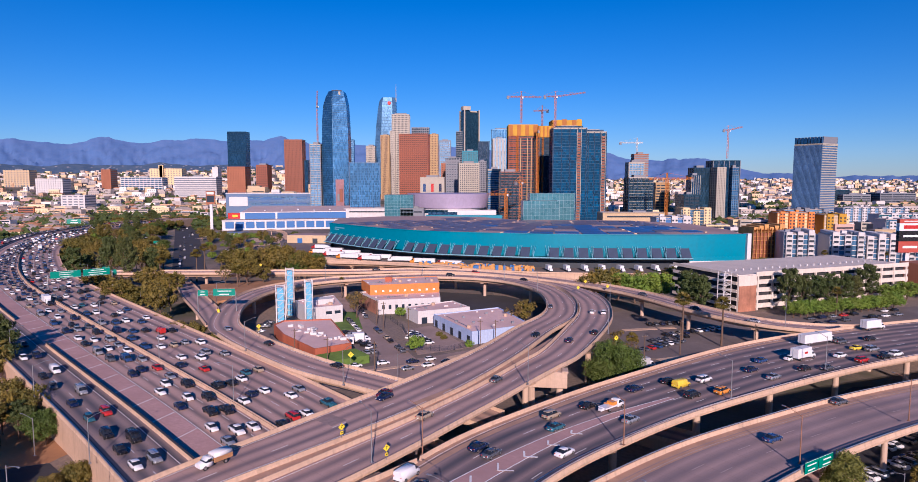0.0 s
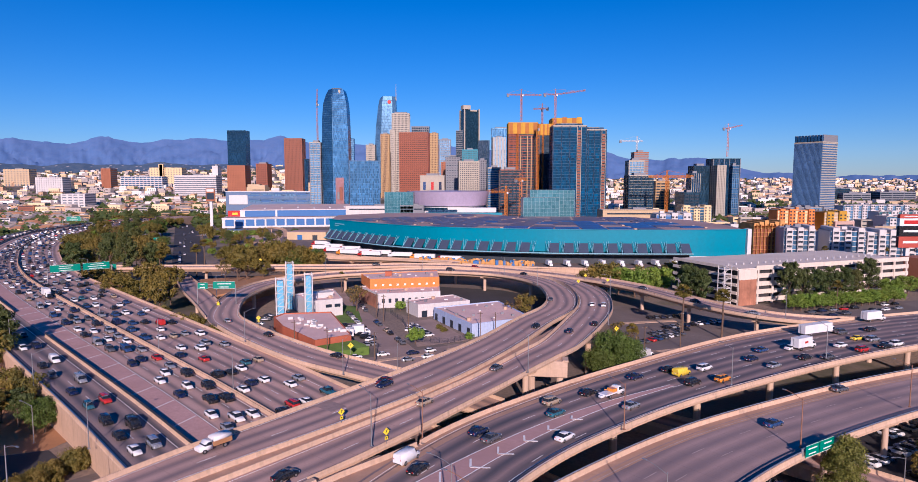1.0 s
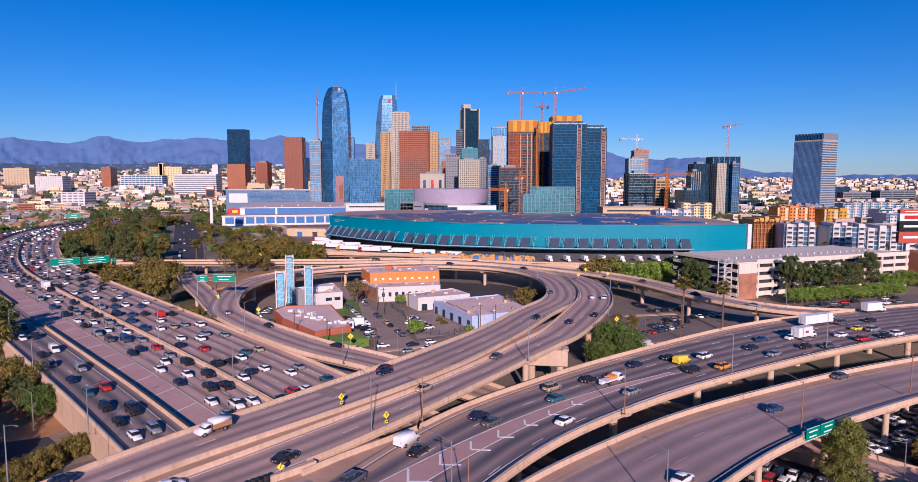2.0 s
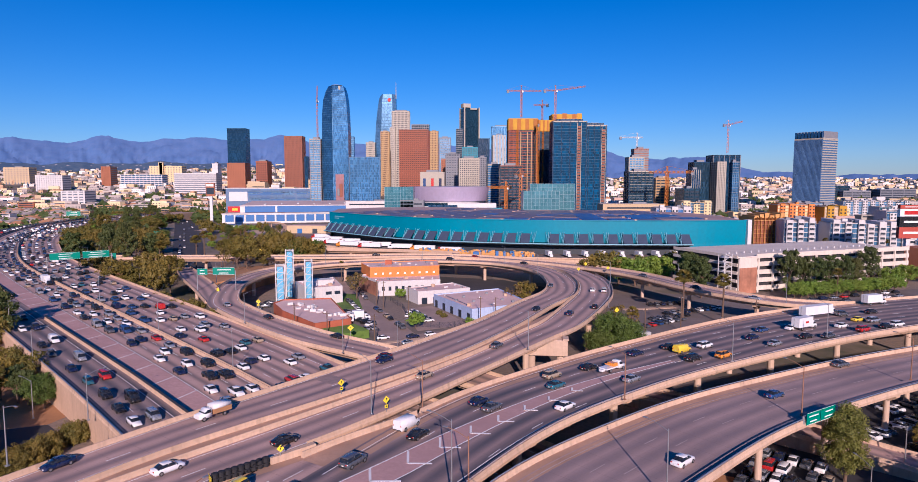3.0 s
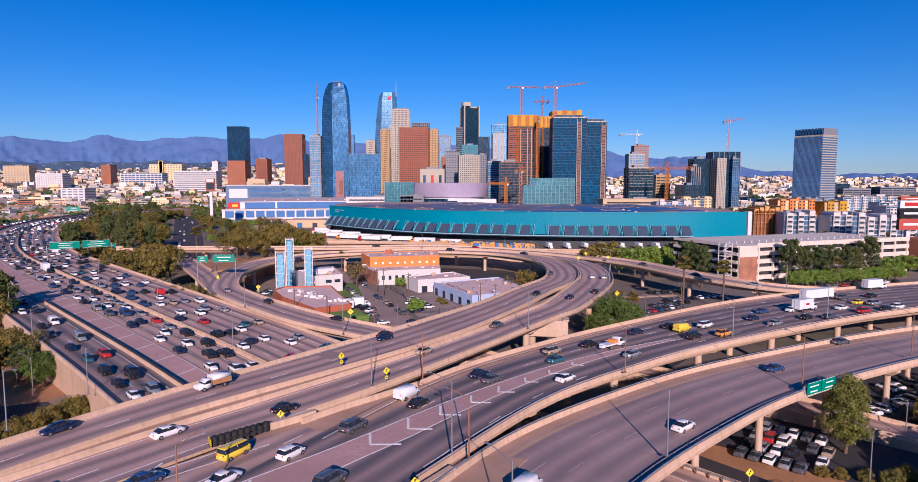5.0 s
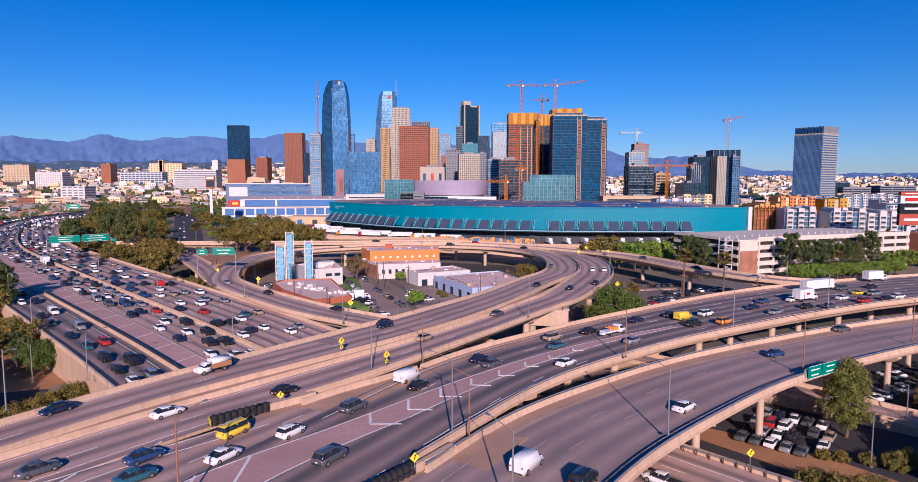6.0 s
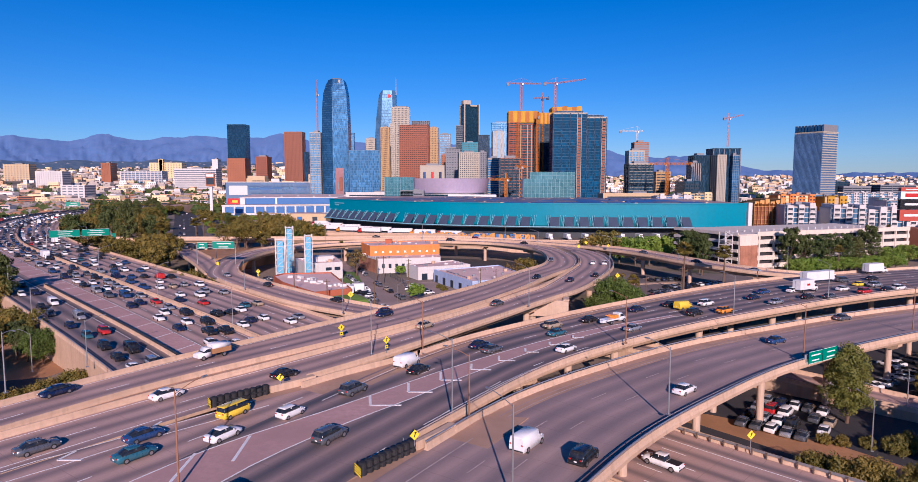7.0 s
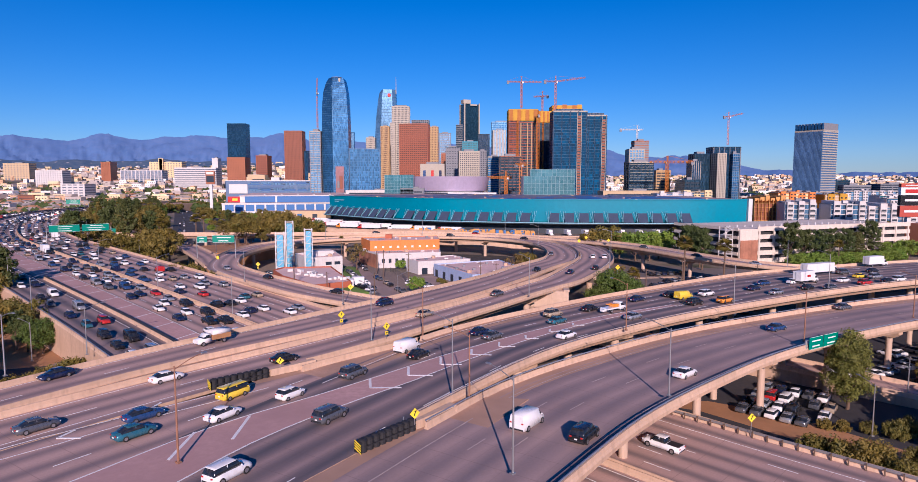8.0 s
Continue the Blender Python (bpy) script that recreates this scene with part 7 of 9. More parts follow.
def arena():
    ob = thing("arena", "round arena with a pale violet sloping drum roof", "building", pose(-14, 830, 0))
    bm = bmesh.new()
    bmesh.ops.create_cone(bm, cap_ends=True, segments=64, radius1=50, radius2=54, depth=18, matrix=Matrix.Translation((0, 0, 38)))
    part("drum", bm, surface("violet_metal_roof", (0.50, 0.42, 0.56), 0.4, 0.2, big=0.02, fine=0.3, amp=0.1), ob, "pale violet metal drum")
    part("lower_wall", cyl_bm(47, 47, 30, (0, 0, 0), 64), WHITE_PANEL, ob)
    part("window_band", cyl_bm(47.6, 47.6, 4, (0, 0, 23), 64), GLASS_DARK, ob)
    part("entrance_wing", box_bm(60, 20, 27, (30, -46, 0)), WHITE_PANEL, ob)
    part("entrance_glass", box_bm(36, 1, 5, (-6, -56, 20)), GLASS_NAVY, ob)
    part("teal_front", box_bm(92, 14, 22, (20, -70, 0)), TEAL, ob, "low teal front block")
    for x0, x1, yt, dep, name in ((657, 706, 329, 690, "a"), (894, 955, 339, 556, "b"), (905, 981, 326, 575, "c")):
        cx, w, h = ((x0 + x1) / 2 - 784) / 1070 * dep, (x1 - x0) / 1070 * dep, 62.5 - (yt - 308) * dep / 1070
        g = thing("glass_pavilion", "teal green glass pavilion with a white grid", "building", pose(cx, dep, 0))
        part("glass_body", box_bm(w, 22, h, (0, 11, -1)), GLASS_TEAL, g)
        nx, nz = int(w / 3.2), int(h / 3.2)
        hm = shared(("mullion_h", round(w)), lambda: box_bm(w + 0.3, 0.25, 0.18), MULLION)
        vm = shared(("mullion_v", round(h)), lambda: box_bm(0.18, 0.25, h - 1), MULLION)
        for i in range(nx + 1):
            child("mullion", vm, g, Matrix.Translation((-w / 2 + w * i / nx, -0.1, 0)))
        for i in range(4, nz + 1):
            child("mullion", hm, g, Matrix.Translation((0, -0.1, (h - 1.2) * i / nz)))
    g = low_block(-52, 700, 26, 20, 33, 0, 5, 1, 4, "grey louvred service block by the arena")
    for x, y, w, h, wi, lab in ((-105, 760, 60, 30, 2, "white low hall wing"), (175, 640, 62, 31, 0, "beige parking block by the site"), (206, 600, 22, 27, 5, "dark concrete block by the site")):
        low_block(x, y, w, 26, h, 0, wi, 0, 4, lab)
    # truck yard
    rr = random.Random(11)
    yard = thing("pallet_stacks", "mixed stacks of wooden pallets and blue crates in the truck yard", "clutter", kind="stuff")
    bm = bmesh.new()
    bm2 = bmesh.new()
    for k in range(210):
        f = rr.random()
        x, y = -26 + 72 * f, 407 - 21 * f + rr.uniform(-5, 4)
        box_bm(rr.uniform(0.8, 3.2), rr.uniform(0.8, 2.4), rr.uniform(0.7, 3.2), (x, y, YARD), 0, bm if rr.random() < 0.8 else bm2)
    part("pallets", bm, SITE_ORANGE, yard)
    part("crates", bm2, BLUE_PANEL, yard)


arena()


# ---- inside the loop ----
ORANGE_WALL = surface("orange_painted_wall", (0.75, 0.24, 0.04), 0.75, big=0.1, fine=1.2, amp=0.12, streak=0.3)
BRICK_PALE = surface("faded_brick", (0.42, 0.19, 0.11), 0.9, big=0.2, fine=2.0, amp=0.6, streak=0.5)
BRICK_RED = surface("red_brick", (0.46, 0.13, 0.06), 0.85, big=0.12, fine=2.5, amp=0.25, streak=0.2)
BLUE_WASH = surface("pale_blue_wall", (0.46, 0.56, 0.78), 0.8, big=0.1, fine=1.2, amp=0.12, streak=0.3)
LATTICE_BLUE = surface("sky_blue_panel", (0.16, 0.50, 0.72), 0.5, big=0.2, fine=1.2, amp=0.12)
ROOF_GREY = surface("gravel_roof", (0.80, 0.56, 0.50), 0.92, big=0.07, fine=1.4, amp=0.25)


def prism(name, label, corners, h, wall, roof, z0=-0.5):
    """A flat-roofed building on a corner plan with a parapet and a roof sheet inside it."""
    ob = thing(name, label, "building")
    n = len(corners)
    c = Vector((sum(p[0] for p in corners) / n, sum(p[1] for p in corners) / n))
    ins = [tuple(c + (Vector(p) - c) * (1 - 0.45 / max(1, (Vector(p) - c).length))) for p in corners]
    verts = [(*p, z0) for p in corners] + [(*p, h) for p in corners] + [(*p, h) for p in ins] + [(*p, h - 0.5) for p in ins]
    faces = []
    for i in range(n):
        j = (i + 1) % n
        faces += [(i, j, n + j, n + i), (n + i, n + j, 2 * n + j, 2 * n + i), (2 * n + i, 2 * n + j, 3 * n + j, 3 * n + i)]
    child("wall", mesh_of("wall", verts, faces, wall), ob)
    child("roof", mesh_of("roof", [(*p, z) for z in (h - 0.9, h - 0.45) for p in ins], [tuple(range(n, 2 * n))] + [(i, (i + 1) % n, n + (i + 1) % n, n + i) for i in range(n)], roof), ob)
    return ob


def wall_pieces(ob, name, a, b, n, w, h, z, mat, out=0.08, f0=0.08, f1=0.92):
    """Openings set along a wall from a to b (its outside is to the right of that way)."""
    a, b = Vector(a), Vector(b)
    ang = math.degrees(math.atan2(b.y - a.y, b.x - a.x))
    me = shared((name, w, h, mat.name), lambda: box_bm(w, 0.2, h), mat)
    fr = shared((name + "_frame", w, h), lambda: box_bm(w + 0.3, 0.14, 0.14), LINE_WHITE)
    for i in range(n):
        p = a.lerp(b, f0 + (f1 - f0) * i / max(1, n - 1))
        o = child(name, me, ob, pose(p.x, p.y, z, 0, 0, ang))
        child("sill", fr, ob, pose(p.x, p.y, z - 0.14, 0, 0, ang))


def loop_block():
    b = prism("brick_workshop", "low red brick workshop with a cluttered grey roof", [(-74, 246), (-66, 230), (-49, 209), (-38, 217), (-53, 256), (-72, 253)], 5.8, BRICK_RED, ROOF_GREY)
    wall_pieces(b, "door", (-49, 209), (-38, 217), 1, 2.4, 2.8, 0.0, WHITE_PANEL)
    rr = random.Random(2)
    for k in range(26):
        u, v = rr.random(), rr.random()
        x, y = -70 + 24 * u + 6 * v, 246 - 22 * u + 4 * v - 4
        me = shared(("roof_unit", k % 4), lambda k=k: box_bm(0.9 + 0.4 * (k % 4), 0.8 + 0.3 * (k % 3), 0.7 + 0.3 * (k % 2), (0, 0, 0), 0.08), WHITE_PANEL)
        child("roof_unit", me, b, pose(x, y, 5.33, 0, 0, rr.uniform(0, 90)))
    for x, y, h, w in ((-73.8, 255.5, 19.6, 3.5), (-79.2, 290.0, 22.0, 3.4), (-64.4, 265.0, 20.4, 3.0)):
        t = thing("lattice_tower", "sky blue panelled tower in a white steel frame", "tower", pose(x, y, -0.2, 0, 0, 18), "blue lattice towers")
        part("panel_shaft", box_bm(w * 0.72, w * 0.72, h - 0.6), LATTICE_BLUE, t, "sky blue panels")
        for sx in (-1, 1):
            for sy in (-1, 1):
                part("leg", box_bm(0.28, 0.28, h + 0.6, (sx * w / 2, sy * w / 2, 0)), WHITE_PANEL, t)
        n = int(h / 2.6)
        for k in range(n + 1):
            z = h * k / n
            for sy in (-1, 1):
                part("ring_bar", box_bm(w, 0.18, 0.18, (0, sy * w / 2, z)), WHITE_PANEL, t)
                part("ring_bar", box_bm(0.18, w, 0.18, (sy * w / 2, 0, z)), WHITE_PANEL, t)
            if k < n:
                part("brace", bar_bm((-w / 2, -w / 2, z), (w / 2, -w / 2, z + h / n), 0.1, 5), WHITE_PANEL, t)
    s = prism("white_workshop", "small white workshop with a raised roof box", [(-76, 287), (-66, 269), (-52, 276), (-61, 301)], 7.6, WHITE_WALL, ROOF_GREY)
    part("roof_box", box_bm(10, 6, 2.4, (-63, 282, 7.1), 0, None, Matrix.Rotation(radians(26), 4, "Z")), WHITE_WALL, s)
    wall_pieces(s, "window", (-66, 269), (-52, 276), 2, 2.6, 1.4, 4.0, WINDOW, f0=0.6, f1=0.85)
    # white building with the orange upper wall
    w1 = prism("orange_topped_building", "long white building with an orange upper storey", [(-50, 313), (-38, 291), (-9, 298), (-11, 330)], 7.0, WHITE_WALL, ROOF_GREY)
    up = [(-51, 324), (-44, 306), (-10, 314), (-12, 336)]
    for z0, z1, m, nm in ((6.5, 11.6, ORANGE_WALL, "upper_wall"),):
        verts = [(*p, z) for z in (z0, z1) for p in up]
        child(nm, mesh_of(nm, verts, [(i, (i + 1) % 4, 4 + (i + 1) % 4, 4 + i) for i in range(4)], m), w1, None, "orange painted upper storey")
        child("upper_roof", mesh_of("upper_roof", [(*p, z1 - 0.3) for p in up] + [(*p, z1 - 0.6) for p in up], [(0, 1, 2, 3), (7, 6, 5, 4)], ROOF_GREY), w1)
    part("roof_hut", box_bm(3.4, 2.8, 2.6, (-36, 318, 11.2)), BRICK_RED, w1)
    wall_pieces(w1, "upper_window", (-44, 306), (-10, 314), 9, 1.0, 0.8, 8.0, LINE_WHITE)
    wall_pieces(w1, "window", (-38, 291), (-9, 298), 9, 1.3, 2.0, 2.4, WINDOW)
    wall_pieces(w1, "side_window", (-50, 313), (-38, 291), 5, 1.6, 2.6, 2.0, WINDOW)
    part("end_wall", box_bm(24.5, 0.3, 6.6, (0, 0, 0), 0, None, pose(-44.4, 301.6, -0.3, 0, 0, -61.4)), BRICK_PALE, w1, "faded red brick end wall")
    wall_pieces(w1, "end_window", (-50.4, 312.8), (-38.4, 290.8), 5, 1.5, 1.4, 4.6, WINDOW, f0=0.12, f1=0.88)
    w2 = prism("white_store", "low white store with a grey roof", [(-24, 282), (-18, 271), (5, 281), (-3, 296)], 5.8, WHITE_WALL, ROOF_GREY)
    wall_pieces(w2, "door", (-18, 271), (5, 281), 2, 2.6, 2.8, 0, WINDOW, f0=0.12, f1=0.5)
    w3 = prism("blue_warehouse", "pale blue warehouse with a wide grey roof", [(-11, 268), (5, 236), (29, 249), (18, 283)], 5.2, BLUE_WASH, ROOF_GREY)
    wall_pieces(w3, "loading_door", (-11, 268), (5, 236), 5, 2.4, 3.0, 0, WINDOW)
    wall_pieces(w3, "pilaster", (5, 236), (29, 249), 9, 0.4, 4.9, 0.1, BLUE_WASH, f0=0.02, f1=0.98)
    for k, (x, y) in enumerate(((2, 262), (12, 270), (18, 256), (6, 252))):
        part("roof_vent", box_bm(1.2, 1.0, 0.9, (x, y, 4.75), 0.1), STONE_GREY, w3)
    rr = random.Random(6)
    for ob, z, spots in ((w1, 6.5, ((-40, 299), (-34, 299), (-26, 303), (-18, 304), (-13, 303))), (w1, 11.3, ((-46, 313), (-40, 314), (-30, 317), (-26, 322), (-22, 318), (-17, 326), (-14, 320), (-33, 325))), (w2, 5.3, ((-20, 278), (-15, 279), (-12, 287), (-6, 284), (-2, 290), (1, 283))), (w3, 4.72, ((-6, 266), (-1, 254), (4, 244), (9, 262), (14, 248), (22, 252), (20, 266), (15, 276), (8, 274))), (s, 7.1, ((-72, 285), (-66, 275), (-58, 279), (-60, 293)))):
        for k, (x, y) in enumerate(spots):
            me = shared(("small_roof_unit", k % 4), lambda k=k: box_bm(0.8 + 0.35 * (k % 4), 0.7 + 0.3 * (k % 3), 0.6 + 0.3 * (k % 3), (0, 0, 0), 0.07), (WHITE_PANEL, STONE_GREY, CONC_PALE, WHITE_PANEL)[k % 4])
            child("roof_unit", me, ob, pose(x, y, z, 0, 0, rr.uniform(0, 90)))
        part("roof_pipe", bar_bm((spots[0][0], spots[0][1], z + 0.35), (spots[2][0], spots[2][1], z + 0.35), 0.12, 6), STEEL, ob)


loop_block()


def yard_fence(pts, h=2.2):
    """A dark chain fence on steel posts round the yard."""
    ob = thing("yard_fence", "dark steel wire fence on thin posts round the yard", "fence", kind="structure")
    for a, b in zip(pts, pts[1:]):
        a, b = Vector(a), Vector(b)
        n = max(2, int((b - a).length / 3.2))
        for i in range(n):
            p = a.lerp(b, i / n)
            child("post", shared(("fence_post", h), lambda: cyl_bm(0.06, 0.06, h, n=6), DOCK_DARK), ob, Matrix.Translation((p.x, p.y, 0)))
        for z in (0.3, 0.8, 1.3, 1.75, h - 0.1):
            part("rail", bar_bm((a.x, a.y, z), (b.x, b.y, z), 0.035, 4), DOCK_DARK, ob)


yard_fence([(-31, 279), (-24, 262), (-17.5, 231)])
yard_fence([(-17, 229), (-4, 226), (3, 233)])
for kx, ky, kw, kl, kr in ((81, 262, 24, 3.2, 12), (92, 222, 46, 5.0, 20), (150, 250, 60, 4.0, 18), (-27, 204, 40, 2.4, 25), (8, 227, 30, 2.2, 38)):
    walk_ = solid("sidewalk", shared(("sidewalk", kw, kl), lambda: box_bm(kw, kl, 0.45, (0, 0, -0.3), 0.03), CONC_PALE), "raised concrete sidewalk strip with a kerb", "pavement", pose(kx, ky, 0, 0, 0, kr), kind="structure")


def sheet(name, label, corners, z, mat, category="ground"):
    """A thin paved or planted sheet on the ground."""
    n = len(corners)
    verts = [(*p, 0.0) for p in corners] + [(*p, z) for p in corners]
    solid(name, mesh_of(name, verts, [tuple(range(n, 2 * n))] + [(i, (i + 1) % n, n + (i + 1) % n, n + i) for i in range(n)], mat), label, category, kind="structure")


sheet("street", "worn grey cross street inside the loop", [(-75, 178), (-30, 186), (25, 222), (40, 250), (34, 262), (5, 229), (-32, 207), (-80, 200)], 0.03, LOT_WARM, "road")
sheet("street_side", "side street with parked cars between the buildings", [(-25, 208), (-14, 214), (-58, 322), (-80, 400), (-92, 400), (-66, 315)], 0.036, LOT_WARM, "road")
sheet("yard_lot", "dark asphalt parking yard beside the buildings", [(-54, 254), (-38, 217), (-28, 222), (-46, 268)], 0.05, ASPHALT_OLD, "pavement")
sheet("store_lot", "asphalt lot with a row of parked cars", [(-24, 260), (-15, 222), (4, 232), (-12, 268)], 0.05, LOT_WARM, "pavement")
sheet("lawn_back", "green lawn beside the white workshop", [(-63, 300), (-49, 296), (-41, 262), (-54, 258)], 0.09, GRASS, "lawn")
sheet("lawn_front", "green verge below the brick workshop", [(-55, 212), (-49, 204), (-36, 212), (-38, 216), (-49, 208)], 0.09, GRASS, "lawn")
# near-black asphalt deepens the shade below the loop by its colour
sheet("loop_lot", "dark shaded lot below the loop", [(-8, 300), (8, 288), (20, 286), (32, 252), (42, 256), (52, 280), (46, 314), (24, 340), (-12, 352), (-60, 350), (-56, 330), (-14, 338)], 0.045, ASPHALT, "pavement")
sheet("parking_lot", "large asphalt parking lot under the far viaduct", [(58, 222), (75, 215), (150, 258), (135, 285), (95, 300), (66, 296)], 0.03, ASPHALT_OLD, "pavement")
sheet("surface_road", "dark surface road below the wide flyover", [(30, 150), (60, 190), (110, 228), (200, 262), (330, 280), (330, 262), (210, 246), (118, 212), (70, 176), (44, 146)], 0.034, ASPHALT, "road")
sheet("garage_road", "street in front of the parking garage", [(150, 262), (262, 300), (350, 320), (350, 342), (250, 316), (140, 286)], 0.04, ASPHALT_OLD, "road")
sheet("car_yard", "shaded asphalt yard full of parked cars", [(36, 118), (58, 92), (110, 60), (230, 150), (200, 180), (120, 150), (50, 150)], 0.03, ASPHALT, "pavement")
sheet("dirt_bank", "bare orange dirt bank with dry litter", [(36, 112), (40, 104), (52, 90), (60, 78), (72, 84), (58, 104), (46, 112)], 0.06, DIRT, "ground")
sheet("yard_lane", "narrow asphalt lane below the dirt bank", [(36, 110), (42.5, 107), (47.5, 101), (53, 94), (59, 84), (66, 72), (56, 72), (45, 93), (37, 104)], 0.075, ASPHALT, "road")
sheet("dirt_slope", "bare orange dirt below the retaining wall", [(-170, 215), (-128, 178), (-90, 139.5), (-91.5, 134.5), (-101, 131), (-114, 136), (-150, 180), (-185, 215)], 0.05, DIRT, "ground")
bank = [(-112.5, 277, 8.2), (-122, 296, 7.6), (-131, 315, 6.4), (-139, 332, 5.2), (-146, 350, 4.6), (-100, 351, 7.2), (-92, 338, 7.6), (-101, 322, 8.0), (-106, 302, 8.4), (-106, 284, 8.6)]
solid("ramp_soil", mesh_of("ramp_soil", [(x, y, -0.2) for x, y, z in bank] + bank, [tuple(range(10, 20))] + [(i, (i + 1) % 10, 10 + (i + 1) % 10, 10 + i) for i in range(10)], DIRT), "bare orange soil bank between the ramp and the loop", "ground", kind="structure")
for bx, by in ((-98.2, 252.2), (-98.9, 253.5)):
    solid("sand_barrel", shared("sand_barrel", lambda: cyl_bm(0.5, 0.42, 1.1, n=14), SIGN_YELLOW), "yellow crash barrel on the gore nose", "crash barrel", pose(bx, by, 9.3), "crash barrels")
sheet("belt_soil", "bare orange soil under the roadside trees", [(-205, 372), (-172, 352), (-160, 318), (-128, 262), (-148, 262), (-190, 318), (-240, 400)], 0.045, DIRT, "ground")
# dark sheet that paints the flyovers' shade on the ground
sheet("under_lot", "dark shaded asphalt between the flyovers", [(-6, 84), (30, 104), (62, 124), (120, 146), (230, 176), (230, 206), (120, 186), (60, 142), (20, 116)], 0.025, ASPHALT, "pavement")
sheet("wall_street", "street below the retaining wall", [(-119, 134), (-114, 135.6), (-101, 130.6), (-91.2, 134.2), (-84, 128), (-74, 112), (-88, 96), (-119, 108)], 0.06, ASPHALT, "road")
sheet("boulevard", "long straight boulevard toward the halls", [(-178, 380), (-150, 380), (-189, 464), (-303, 727), (-466, 1078), (-490, 1078), (-331, 727), (-214, 464)], 0.03, ASPHALT, "road")
sheet("far_lot", "wide asphalt car park beside the boulevard", [(-262, 500), (-232, 500), (-345, 740), (-430, 900), (-500, 900), (-400, 680)], 0.035, ASPHALT_OLD, "pavement")


# ---- garage, flats and the pylon sign on the east side ----
GARAGE_WALL = surface("cream_precast", (0.74, 0.65, 0.55), 0.85, big=0.1, fine=1.5, amp=0.15, streak=0.3)


def garage():
    ob = thing("parking_garage", "four-deck concrete parking garage with a brick corner", "building", pose(133, 297, 0, 0, 0, 20))
    W_, D_ = 118, 46
    for k in range(5):
        z = 3.9 * k + 0.6
        part("deck", box_bm(W_, D_, 0.5, (W_ / 2, D_ / 2, z + 1.1)), GARAGE_WALL, ob)
        part("spandrel", box_bm(W_ - 12, 0.5, 2.2, (W_ / 2 + 6, 0.0, z + 0.5)), GARAGE_WALL, ob)
        part("side_spandrel", box_bm(0.5, D_, 1.5, (0.2, D_ / 2, z + 0.8)), GARAGE_WALL, ob)
    # solid dark box stands in for the shade between the decks
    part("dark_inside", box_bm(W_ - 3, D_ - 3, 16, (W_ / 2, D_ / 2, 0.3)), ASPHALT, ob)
    for k in range(12):
        part("column", box_bm(0.9, 0.8, 17, (13 + 9.4 * k, -0.1, 0)), GARAGE_WALL, ob)
    part("corner_wall", box_bm(11, 1.0, 17.4, (6, -0.4, 0)), GARAGE_WALL, ob)
    part("brick_panel", box_bm(10.6, 0.3, 12.5, (6, -1.0, 0)), BRICK_PALE, ob, "faded red brick corner panel")
    part("roof_deck", box_bm(W_ - 1, D_ - 1, 0.3, (W_ / 2, D_ / 2, 17.3)), ROOF_PINK, ob)
    for k in range(22):
        part("roof_bollard", box_bm(0.5, 0.5, 1.2, (6 + 5 * k, 12 + 0.2 * k, 17.6)), WHITE_PANEL, ob)
    st = thing("stair_tower", "white open steel stair tower on the garage corner", "stairs", pose(128.5, 300, 0, 0, 0, 20))
    for sx in (-2.2, 2.2):
        for sy in (-2, 2):
            part("post", box_bm(0.3, 0.3, 19, (sx, sy, 0)), WHITE_PANEL, st)
    for k in range(8):
        part("landing", box_bm(4.6, 4.2, 0.25, (0, 0, 2.3 * k + 1.2)), WHITE_PANEL, st)
        part("flight", box_bm(5.0, 0.9, 0.2, (0, -1.6 if k % 2 else 0, 2.3 * k + 2.2), 0, None, Matrix.Rotation(radians(25 if k % 2 else -25), 4, "Y")), WHITE_PANEL, st)
    g2 = thing("parking_garage", "far end of the garage with a brick stair block", "building", pose(262, 352, 0, 0, 0, 20))
    part("brick_block", box_bm(16, 14, 17, (0, 0, 0)), BRICK, g2)
    for k in range(4):
        part("spandrel", box_bm(30, 12, 1.5, (22, 2, 3.9 * k + 1.6)), GARAGE_WALL, g2)


garage()


